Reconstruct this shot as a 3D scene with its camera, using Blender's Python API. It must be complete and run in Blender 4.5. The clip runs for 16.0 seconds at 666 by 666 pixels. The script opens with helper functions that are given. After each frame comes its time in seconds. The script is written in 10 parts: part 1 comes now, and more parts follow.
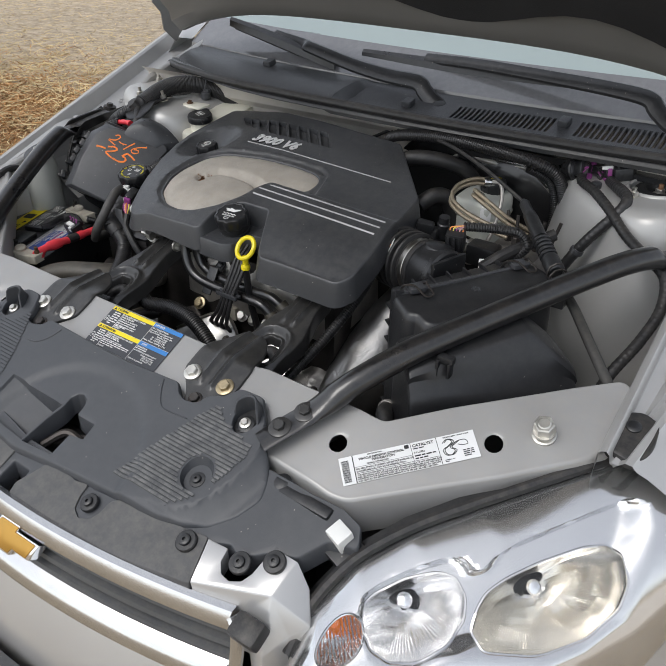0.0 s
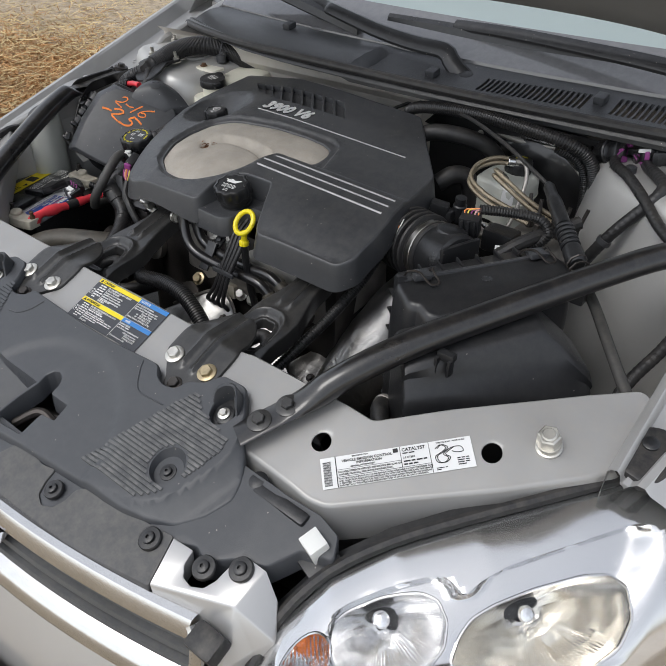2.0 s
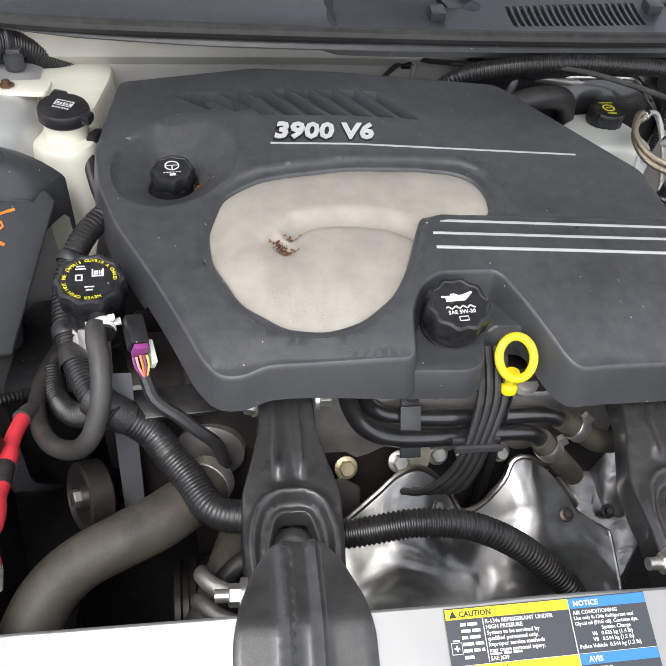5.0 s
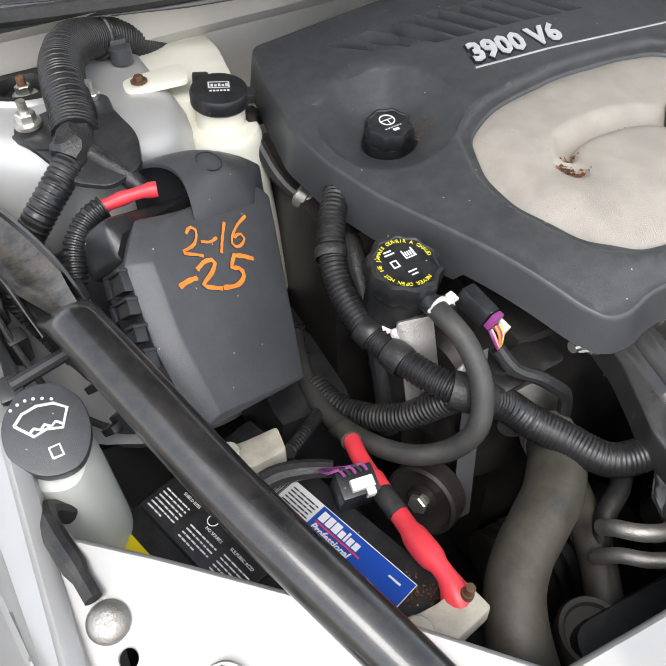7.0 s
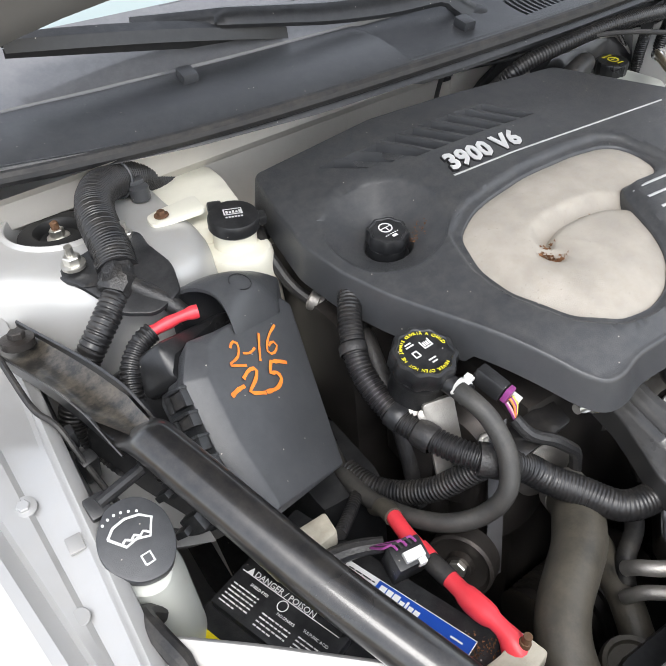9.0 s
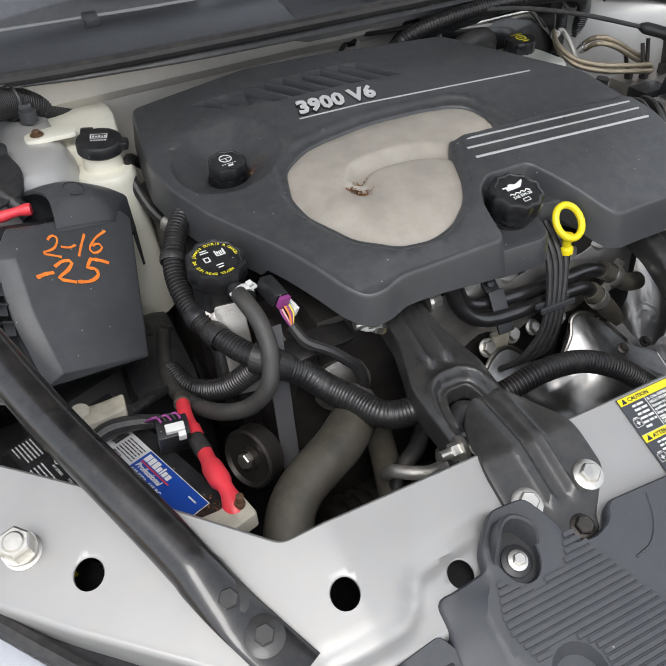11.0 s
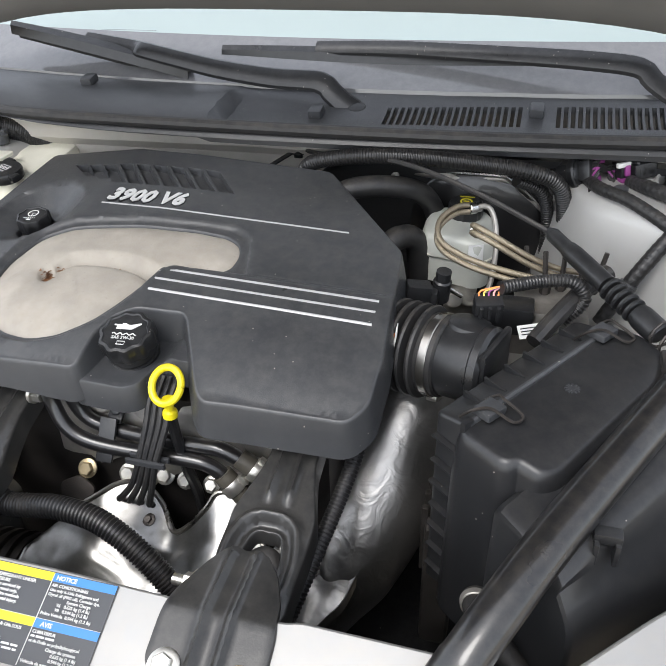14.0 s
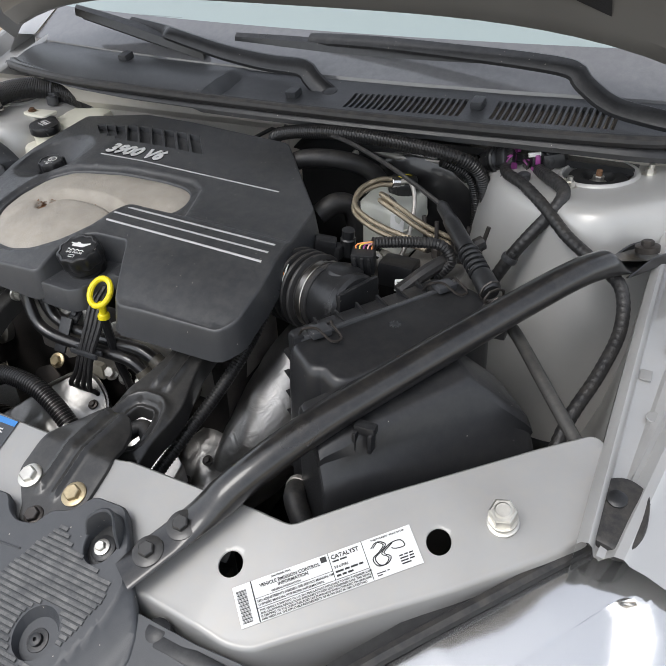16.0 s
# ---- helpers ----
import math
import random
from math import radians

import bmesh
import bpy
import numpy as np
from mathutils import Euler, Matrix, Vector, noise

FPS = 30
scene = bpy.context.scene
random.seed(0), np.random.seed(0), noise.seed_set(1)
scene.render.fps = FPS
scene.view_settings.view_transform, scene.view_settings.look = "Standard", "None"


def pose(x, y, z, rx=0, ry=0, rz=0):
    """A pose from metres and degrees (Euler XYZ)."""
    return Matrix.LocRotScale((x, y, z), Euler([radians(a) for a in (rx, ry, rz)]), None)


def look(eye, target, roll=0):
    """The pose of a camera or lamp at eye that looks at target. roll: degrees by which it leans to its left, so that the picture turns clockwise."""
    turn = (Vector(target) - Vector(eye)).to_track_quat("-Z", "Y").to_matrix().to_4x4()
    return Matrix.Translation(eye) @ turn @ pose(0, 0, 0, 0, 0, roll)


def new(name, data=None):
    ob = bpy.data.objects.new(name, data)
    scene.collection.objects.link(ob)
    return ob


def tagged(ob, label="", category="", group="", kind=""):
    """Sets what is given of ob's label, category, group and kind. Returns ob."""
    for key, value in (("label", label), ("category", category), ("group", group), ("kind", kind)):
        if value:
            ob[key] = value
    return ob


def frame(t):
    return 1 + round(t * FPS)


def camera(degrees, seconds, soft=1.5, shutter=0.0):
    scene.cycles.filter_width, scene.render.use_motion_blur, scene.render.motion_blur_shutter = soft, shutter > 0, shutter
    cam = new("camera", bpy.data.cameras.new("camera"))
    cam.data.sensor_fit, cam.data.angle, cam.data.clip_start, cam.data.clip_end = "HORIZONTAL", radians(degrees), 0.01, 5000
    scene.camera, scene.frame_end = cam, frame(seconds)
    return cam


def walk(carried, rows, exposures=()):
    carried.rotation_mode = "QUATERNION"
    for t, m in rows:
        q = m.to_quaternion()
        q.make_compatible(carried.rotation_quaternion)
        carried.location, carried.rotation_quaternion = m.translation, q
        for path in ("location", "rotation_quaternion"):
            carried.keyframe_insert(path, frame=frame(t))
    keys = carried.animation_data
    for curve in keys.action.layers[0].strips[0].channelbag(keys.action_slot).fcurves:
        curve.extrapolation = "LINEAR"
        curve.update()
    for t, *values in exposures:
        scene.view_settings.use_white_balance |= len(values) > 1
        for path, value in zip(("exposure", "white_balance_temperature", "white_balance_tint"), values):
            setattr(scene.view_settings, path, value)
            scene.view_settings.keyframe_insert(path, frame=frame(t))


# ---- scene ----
cam = camera(50.4, 16.0, soft=0.75)
PATH = [
    (0, (0.748, -0.55, 1.382), (-0.214, 0.829, 0.3), 0.4),
    (0.5, (0.749, -0.539, 1.375), (-0.388, 0.695, 0.288), -3.7),
    (1, (0.753, -0.521, 1.366), (-0.317, 0.769, 0.275), -0.9),
    (1.5, (0.758, -0.511, 1.369), (-0.265, 0.779, 0.235), 0.4),
    (2, (0.744, -0.459, 1.351), (-0.267, 0.837, 0.211), 1.5),
    (2.5, (0.67, -0.351, 1.328), (-0.288, 0.938, 0.136), 1.3),
    (3, (0.472, -0.311, 1.304), (-0.343, 1.072, 0.112), 1.8),
    (3.2, (0.387, -0.289, 1.3), (-0.287, 1.166, 0.105), 2.6),
    (5.3, (-0.268, -0.16, 1.263), (0.051, 1.298, -0.069), 3.5),
    (5.5, (-0.289, -0.133, 1.233), (0.014, 1.303, -0.125), 0.7),
    (6, (-0.371, -0.038, 1.217), (-0.009, 1.21, -0.304), 1.1),
    (6.5, (-0.448, -0.029, 1.219), (-0.061, 1.184, -0.324), -2.9),
    (7, (-0.577, -0.027, 1.241), (-0.004, 1.253, -0.184), -2.9),
    (7.5, (-0.633, -0.015, 1.272), (0.137, 1.256, -0.067), -4.3),
    (8, (-0.656, -0.017, 1.288), (0.067, 1.303, -0.03), -5.2),
    (8.2, (-0.662, -0.017, 1.3), (0.042, 1.357, 0.028), -5.8),
    (10.3, (-0.606, -0.119, 1.303), (0.203, 1.181, 0.017), -6.5),
    (10.4, (-0.603, -0.129, 1.302), (0.178, 1.187, 0.015), -6.9),
    (10.5, (-0.587, -0.152, 1.297), (0.151, 1.197, 0.018), -7.1),
    (11, (-0.484, -0.264, 1.267), (0.12, 1.17, 0.01), -4.6),
    (11.5, (-0.443, -0.31, 1.269), (0.152, 1.152, 0.04), -5.5),
    (12, (-0.281, -0.374, 1.281), (0.364, 1.118, 0.117), -5.5),
    (12.5, (-0.065, -0.417, 1.283), (0.437, 1.151, 0.148), -1.5),
    (13, (0.029, -0.361, 1.286), (0.364, 1.27, 0.178), -0.3),
    (13.5, (0.193, -0.307, 1.29), (0.22, 1.379, 0.214), 0.6),
    (14, (0.344, -0.259, 1.297), (-0.132, 1.341, 0.196), -2.0),
    (14.5, (0.41, -0.297, 1.286), (-0.159, 1.275, 0.187), -0.4),
    (15, (0.481, -0.348, 1.3), (-0.14, 1.205, 0.204), -1.3),
    (15.5, (0.55, -0.335, 1.312), (-0.208, 1.141, 0.195), -1.3),
    (16, (0.657, -0.328, 1.317), (-0.121, 1.151, 0.218), -1.5),
]
walk(cam, [(t, look(eye, target, roll)) for t, eye, target, roll in PATH],
     [(0, -0.1), (1, -0.05), (2, -0.1), (2.5, -0.15), (3, 0.08), (5.5, 0.8), (6, 0.8), (6.5, 1.15), (7, 0.8), (8, 0.9), (10.5, 0.65), (11, 0.3), (12, 0.35), (12.5, 0.5), (13, 0.3), (13.5, 0.2), (14, 0.7), (14.5, 0.75), (15, 0.5), (15.5, 0.0), (16, 0.2)])

# exterior light: an even, overcast sky with a wide, weak sun behind the cloud
world = bpy.data.worlds.new("sky")
scene.world = world
world.use_nodes = True
wn, wl = world.node_tree.nodes, world.node_tree.links
sky = wn.new("ShaderNodeTexSky")
sky.sky_type, sky.sun_disc = "NISHITA", False
sky.sun_elevation, sky.sun_rotation = radians(58), radians(200)
sky.air_density, sky.dust_density, sky.ozone_density = 1.0, 1.5, 1.5
cloud = wn.new("ShaderNodeHueSaturation")
cloud.inputs["Saturation"].default_value = 0.30
wl.new(sky.outputs["Color"], cloud.inputs["Color"])
wl.new(cloud.outputs["Color"], wn["Background"].inputs["Color"])
wn["Background"].inputs["Strength"].default_value = 0.25
sun_data = bpy.data.lights.new("sun", "SUN")
sun_data.energy, sun_data.angle, sun_data.color = 0.9, radians(25), (1.0, 0.985, 0.96)
sun = new("sun", sun_data)
sun.matrix_world = look((-1.2, -3.2, 6.0), (0, 0.2, 0.8))

from mathutils import geometry


# ---- materials ----
def material(name, colour, rough=0.5, metal=0.0, vary=0.15, grain=900.0, bump=0.05, dust=0.0, dust_colour=(0.30, 0.26, 0.21),
             blotch=9.0, coat=0.0, transmission=0.0, spread=0.12, alpha=1.0, lift=0.0, wrinkle=0.0, wrinkle_scale=40.0, speck=0.0):
    """A surface with fine grain, blotches at a larger scale, settled dust on upward faces and specks."""
    m = bpy.data.materials.new(name)
    m.use_nodes = True
    n, l = m.node_tree.nodes, m.node_tree.links
    b = n["Principled BSDF"]
    where = n.new("ShaderNodeTexCoord")
    big = n.new("ShaderNodeTexNoise")
    big.inputs["Scale"].default_value, big.inputs["Detail"].default_value = blotch, 6.0
    l.new(where.outputs["Object"], big.inputs["Vector"])
    fine = n.new("ShaderNodeTexNoise")
    fine.inputs["Scale"].default_value, fine.inputs["Detail"].default_value = grain, 3.0
    l.new(where.outputs["Object"], fine.inputs["Vector"])
    ramp = n.new("ShaderNodeMapRange")
    ramp.inputs["From Min"].default_value, ramp.inputs["From Max"].default_value = 0.3, 0.7
    ramp.inputs["To Min"].default_value, ramp.inputs["To Max"].default_value = 1.0 - vary, 1.0 + vary
    l.new(big.outputs["Fac"], ramp.inputs["Value"])
    tone = n.new("ShaderNodeMix")
    tone.data_type, tone.blend_type = "RGBA", "MULTIPLY"
    tone.inputs["Factor"].default_value = 1.0
    tone.inputs["A"].default_value = (*colour, 1)
    l.new(ramp.outputs["Result"], tone.inputs["B"])
    last = tone.outputs["Result"]
    if dust > 0:
        patch = n.new("ShaderNodeTexNoise")
        patch.inputs["Scale"].default_value, patch.inputs["Detail"].default_value, patch.inputs["Roughness"].default_value = 65.0, 9.0, 0.74
        l.new(where.outputs["Object"], patch.inputs["Vector"])
        cut = n.new("ShaderNodeMapRange")
        cut.inputs["From Min"].default_value, cut.inputs["From Max"].default_value = 0.40, 0.95
        cut.inputs["To Max"].default_value = dust
        l.new(patch.outputs["Fac"], cut.inputs["Value"])
        up = n.new("ShaderNodeSeparateXYZ")
        geo = n.new("ShaderNodeNewGeometry")
        l.new(geo.outputs["Normal"], up.inputs["Vector"])
        face = n.new("ShaderNodeMapRange")
        face.inputs["From Min"].default_value, face.inputs["From Max"].default_value = 0.1, 0.9
        face.inputs["To Min"].default_value = 0.25
        l.new(up.outputs["Z"], face.inputs["Value"])
        both = n.new("ShaderNodeMath")
        both.operation = "MULTIPLY"
        l.new(cut.outputs["Result"], both.inputs[0])
        l.new(face.outputs["Result"], both.inputs[1])
        mix = n.new("ShaderNodeMix")
        mix.data_type = "RGBA"
        mix.inputs["B"].default_value = (*dust_colour, 1)
        l.new(both.outputs["Value"], mix.inputs["Factor"])
        l.new(last, mix.inputs["A"])
        last = mix.outputs["Result"]
    if speck > 0:
        dots = n.new("ShaderNodeTexVoronoi")
        dots.inputs["Scale"].default_value = 190.0
        l.new(where.outputs["Object"], dots.inputs["Vector"])
        near = n.new("ShaderNodeMath")
        near.operation, near.inputs[1].default_value = "LESS_THAN", 0.14
        l.new(dots.outputs["Distance"], near.inputs[0])
        rare = n.new("ShaderNodeSeparateColor")
        l.new(dots.outputs["Color"], rare.inputs["Color"])
        few = n.new("ShaderNodeMath")
        few.operation, few.inputs[1].default_value = "LESS_THAN", speck
        l.new(rare.outputs["Red"], few.inputs[0])
        hit = n.new("ShaderNodeMath")
        hit.operation = "MULTIPLY"
        l.new(near.outputs["Value"], hit.inputs[0])
        l.new(few.outputs["Value"], hit.inputs[1])
        mix = n.new("ShaderNodeMix")
        mix.data_type = "RGBA"
        mix.inputs["B"].default_value = (0.34, 0.31, 0.27, 1)
        l.new(hit.outputs["Value"], mix.inputs["Factor"])
        l.new(last, mix.inputs["A"])
        last = mix.outputs["Result"]
    l.new(last, b.inputs["Base Color"])
    wear = n.new("ShaderNodeMapRange")
    wear.inputs["To Min"].default_value, wear.inputs["To Max"].default_value = max(rough - spread, 0.02), min(rough + spread, 1.0)
    l.new(big.outputs["Fac"], wear.inputs["Value"])
    l.new(wear.outputs["Result"], b.inputs["Roughness"])
    b.inputs["Metallic"].default_value = metal
    b.inputs["Coat Weight"].default_value = coat
    b.inputs["Coat Roughness"].default_value = 0.06
    b.inputs["Transmission Weight"].default_value = transmission
    b.inputs["Alpha"].default_value = alpha
    relief = n.new("ShaderNodeBump")
    relief.inputs["Strength"].default_value, relief.inputs["Distance"].default_value = bump, 0.002
    l.new(fine.outputs["Fac"], relief.inputs["Height"])
    if wrinkle > 0:
        wave = n.new("ShaderNodeTexNoise")
        wave.inputs["Scale"].default_value, wave.inputs["Detail"].default_value, wave.inputs["Distortion"].default_value = wrinkle_scale, 2.0, 1.2
        l.new(where.outputs["Object"], wave.inputs["Vector"])
        crease = n.new("ShaderNodeBump")
        crease.inputs["Strength"].default_value, crease.inputs["Distance"].default_value = wrinkle, 0.01
        l.new(wave.outputs["Fac"], crease.inputs["Height"])
        l.new(crease.outputs["Normal"], relief.inputs["Normal"])
    l.new(relief.outputs["Normal"], b.inputs["Normal"])
    return m


PLASTIC = material("cover_plastic", (0.046, 0.0475, 0.051), 0.34, vary=0.16, grain=1400, bump=0.16, dust=0.22, dust_colour=(0.20, 0.20, 0.20), speck=0.06)
PLASTIC_DARK = material("black_plastic", (0.014, 0.0144, 0.0156), 0.31, vary=0.25, grain=1200, bump=0.12, dust=0.22, dust_colour=(0.20, 0.195, 0.19), speck=0.04)
COVER_PLASTIC = material("scuffed_cover_plastic", (0.044, 0.0455, 0.049), 0.33, vary=0.20, grain=1400, bump=0.16, dust=0.30, dust_colour=(0.21, 0.20, 0.18), speck=0.03, blotch=6)
SHIELD = material("shield_plastic", (0.050, 0.053, 0.059), 0.44, vary=0.08, grain=1100, bump=0.10, dust=0.16, dust_colour=(0.16, 0.155, 0.15), blotch=7, speck=0.03)
SHIELD_WORN = material("worn_shield_plastic", (0.070, 0.070, 0.071), 0.55, vary=0.18, grain=900, bump=0.12, dust=0.5, dust_colour=(0.23, 0.21, 0.18), blotch=12)
WORN_RIB = material("worn_rib_plastic", (0.062, 0.063, 0.066), 0.46, vary=0.25, grain=900, bump=0.12, dust=0.75, dust_colour=(0.34, 0.33, 0.31), blotch=16)
RUBBER = material("rubber", (0.016, 0.016, 0.017), 0.5, vary=0.25, grain=700, bump=0.08, dust=0.28)
RUBBER_GREY = material("aged_rubber", (0.060, 0.054, 0.043), 0.5, vary=0.35, grain=350, bump=0.12, dust=0.55, dust_colour=(0.17, 0.145, 0.105), blotch=26)
DUSTY_RUBBER = material("dusty_rubber", (0.034, 0.033, 0.031), 0.5, vary=0.3, grain=500, bump=0.1, dust=0.4, dust_colour=(0.20, 0.18, 0.15))
MOUNT_RUBBER = material("mount_rubber", (0.011, 0.011, 0.011), 0.6, vary=0.2, grain=500, bump=0.08)
CONDUIT = material("split_conduit", (0.013, 0.013, 0.014), 0.34, vary=0.25, grain=700, bump=0.04, dust=0.18)
TAPE = material("cloth_tape", (0.018, 0.018, 0.019), 0.42, vary=0.3, grain=400, bump=0.35, dust=0.2)
BLACK_STEEL = material("black_enamel", (0.010, 0.010, 0.011), 0.29, vary=0.2, grain=500, bump=0.02, dust=0.16, spread=0.05, coat=0.55)
BRACKET = material("dusty_black_steel", (0.026, 0.0255, 0.025), 0.33, vary=0.25, grain=600, bump=0.05, dust=0.22, coat=0.25, dust_colour=(0.24, 0.22, 0.19), blotch=18)
AIRBOX = material("air_box_plastic", (0.017, 0.0174, 0.019), 0.33, vary=0.10, grain=1200, bump=0.08, dust=0.16, dust_colour=(0.20, 0.185, 0.16), blotch=6, speck=0.02)
DIRTY_TRAY = material("dirty_black_steel", (0.018, 0.017, 0.016), 0.32, vary=0.4, grain=500, bump=0.06, dust=0.55, dust_colour=(0.36, 0.30, 0.22), blotch=22, coat=0.3)
PAINT_BAY = material("bay_paint", (0.33, 0.327, 0.32), 0.38, metal=0.35, vary=0.08, grain=2500, bump=0.02, dust=0.32, dust_colour=(0.42, 0.36, 0.28), spread=0.08)
RAIL_PAINT = material("rail_paint", (0.45, 0.446, 0.438), 0.34, metal=0.45, vary=0.08, grain=2500, bump=0.02, dust=0.25, dust_colour=(0.44, 0.39, 0.32), spread=0.08)
# bay paint again; the brighter light on towers and aprons is in its colour
PAINT_BAY_LIT = material("bay_paint_lit", (0.47, 0.465, 0.45), 0.36, metal=0.25, vary=0.08, grain=2500, bump=0.02, dust=0.3, dust_colour=(0.46, 0.40, 0.32), spread=0.08)
PAINT = material("body_paint", (0.50, 0.495, 0.486), 0.30, metal=0.45, vary=0.02, grain=3000, bump=0.01, coat=0.8, spread=0.05)
PAINT_DIRTY = material("firewall_paint", (0.56, 0.53, 0.48), 0.45, metal=0.15, vary=0.15, grain=800, bump=0.04, dust=0.5, dust_colour=(0.22, 0.17, 0.12), blotch=6)
ALUMINIUM = material("cast_aluminium", (0.42, 0.40, 0.37), 0.45, metal=0.75, vary=0.3, grain=600, bump=0.25, dust=0.55, dust_colour=(0.16, 0.12, 0.09), blotch=25)
PLENUM = material("sand_cast_plenum", (0.40, 0.366, 0.318), 0.55, metal=0.22, vary=0.15, grain=1750, bump=0.52, dust=0.55, dust_colour=(0.33, 0.275, 0.20), blotch=30, speck=0.4)
FOIL = material("heat_shield_foil", (0.33, 0.326, 0.317), 0.33, metal=1.0, vary=0.35, grain=300, bump=0.04, dust=0.6, dust_colour=(0.10, 0.085, 0.07), wrinkle=0.34, wrinkle_scale=13, spread=0.12, blotch=9)
FOIL_DULL = material("weathered_foil", (0.44, 0.43, 0.415), 0.40, metal=1.0, vary=0.25, grain=300, bump=0.04, dust=0.4, dust_colour=(0.18, 0.155, 0.125), wrinkle=0.18, wrinkle_scale=42, spread=0.1)
ZINC = material("zinc_bolt", (0.62, 0.60, 0.55), 0.33, metal=0.9, vary=0.2, grain=900, bump=0.08, blotch=60)
ZINC_YELLOW = material("yellow_zinc_bolt", (0.50, 0.41, 0.26), 0.38, metal=0.8, vary=0.3, grain=900, bump=0.1, blotch=70)
# oily steel; also carries the shade of castings deep in the bay
STEEL_DARK = material("oiled_dark_and_shaded_steel", (0.055, 0.050, 0.047), 0.42, metal=0.6, vary=0.35, grain=500, bump=0.15, dust=0.35, dust_colour=(0.12, 0.08, 0.05), blotch=25)
RUST = material("rusty_steel", (0.16, 0.085, 0.045), 0.7, metal=0.3, vary=0.4, grain=400, bump=0.3, blotch=50)
TANK = material("translucent_tank", (0.80, 0.775, 0.66), 0.38, vary=0.08, grain=300, bump=0.03, dust=0.15, dust_colour=(0.45, 0.38, 0.24), blotch=10)
TANK_GREY = material("washer_tank", (0.50, 0.51, 0.465), 0.35, vary=0.08, grain=300, bump=0.03)
LABEL_GREY = material("silver_print", (0.45, 0.46, 0.48), 0.4, metal=0.4, vary=0.05, grain=900, bump=0.02)
HEAT_SLEEVE = material("heat_sleeve_cloth", (0.42, 0.41, 0.38), 0.55, metal=0.2, vary=0.3, grain=300, bump=0.3, dust=0.5, dust_colour=(0.22, 0.18, 0.13), wrinkle=0.5, wrinkle_scale=60)
CREAM = material("cream_plastic", (0.46, 0.43, 0.355), 0.5, vary=0.25, grain=300, bump=0.15, dust=0.75, dust_colour=(0.22, 0.16, 0.09), blotch=34)
BEZEL = material("silvered_bezel", (0.70, 0.70, 0.70), 0.12, metal=0.95, vary=0.02, grain=300, bump=0.0, coat=0.6, spread=0.04)
CHROME = material("chrome", (0.80, 0.80, 0.80), 0.07, metal=1.0, vary=0.02, grain=300, bump=0.0, spread=0.04)
SATIN = material("satin_chrome", (0.66, 0.66, 0.66), 0.22, metal=1.0, vary=0.06, grain=500, bump=0.03, dust=0.15, spread=0.06)
# second reflector colour: the warm light mirrored in the high bowl, painted in
WARM_REFLECTOR = material("warm_lamp_reflector", (0.85, 0.83, 0.785), 0.24, metal=1.0, vary=0.08, grain=300, bump=0.0, spread=0.05)
REFLECTOR = material("lamp_reflector", (0.84, 0.84, 0.84), 0.24, metal=1.0, vary=0.02, grain=300, bump=0.0, spread=0.04)
SILVER_TRIM = material("silver_trim", (0.56, 0.56, 0.56), 0.32, metal=0.35, vary=0.05, grain=300, bump=0.02)
BADGE = material("badge_paint", (0.72, 0.72, 0.71), 0.35, metal=0.3, vary=0.08, grain=300, bump=0.02)
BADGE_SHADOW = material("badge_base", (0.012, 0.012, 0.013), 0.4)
GOLD = material("gold_emblem", (0.48, 0.27, 0.055), 0.25, metal=0.6, vary=0.1, grain=500, bump=0.03)
YELLOW = material("yellow_plastic", (0.80, 0.66, 0.015), 0.35, vary=0.05, grain=300, bump=0.01)
RED = material("red_sleeve", (0.70, 0.045, 0.06), 0.40, vary=0.15, grain=300, bump=0.05, blotch=30)
PURPLE = material("purple_lock", (0.26, 0.05, 0.21), 0.40)
ORANGE_WIRE = material("orange_wire", (0.75, 0.25, 0.06), 0.40)
PINK_WIRE = material("pink_wire", (0.66, 0.36, 0.34), 0.40)
YELLOW_WIRE = material("yellow_wire", (0.70, 0.58, 0.10), 0.40)
WHITE_PLASTIC = material("white_plastic", (0.72, 0.72, 0.69), 0.40, vary=0.06)
ORANGE_MARK = material("orange_paint_marker", (0.85, 0.22, 0.025), 0.55, vary=0.2, grain=700, bump=0.1, blotch=60)
AMBER = material("amber_lens", (0.80, 0.18, 0.02), 0.18, vary=0.1, grain=300, bump=0.2)
CLAMP_STEEL = material("clamp_steel", (0.42, 0.40, 0.37), 0.30, metal=1.0, vary=0.25, grain=700, bump=0.06, blotch=40)
BRAID = material("braided_hose", (0.34, 0.29, 0.215), 0.34, metal=0.85, vary=0.15, grain=1500, bump=0.5)
LABEL_WHITE = material("label_paper", (0.74, 0.74, 0.73), 0.45, vary=0.04, grain=200, bump=0.01)
INK = material("label_ink", (0.015, 0.015, 0.016), 0.5)
LABEL_BLACK = material("label_charcoal", (0.045, 0.048, 0.055), 0.4, vary=0.06)
LABEL_YELLOW = material("label_yellow", (0.82, 0.66, 0.01), 0.4, vary=0.04)
LABEL_BLUE = material("label_blue", (0.035, 0.20, 0.52), 0.4, vary=0.04)
BATTERY_BLUE = material("battery_blue", (0.012, 0.065, 0.36), 0.35, vary=0.06)
PRINT = material("pale_print", (0.70, 0.70, 0.68), 0.5)
YELLOW_PRINT = material("yellow_print", (0.72, 0.64, 0.04), 0.5)
GRILLE_GREY = material("grille_grey", (0.075, 0.078, 0.082), 0.5, vary=0.15, grain=800, bump=0.05, dust=0.3)
SOIL = material("rust_debris", (0.17, 0.075, 0.03), 0.85, vary=0.5, grain=900, bump=0.6, blotch=120)
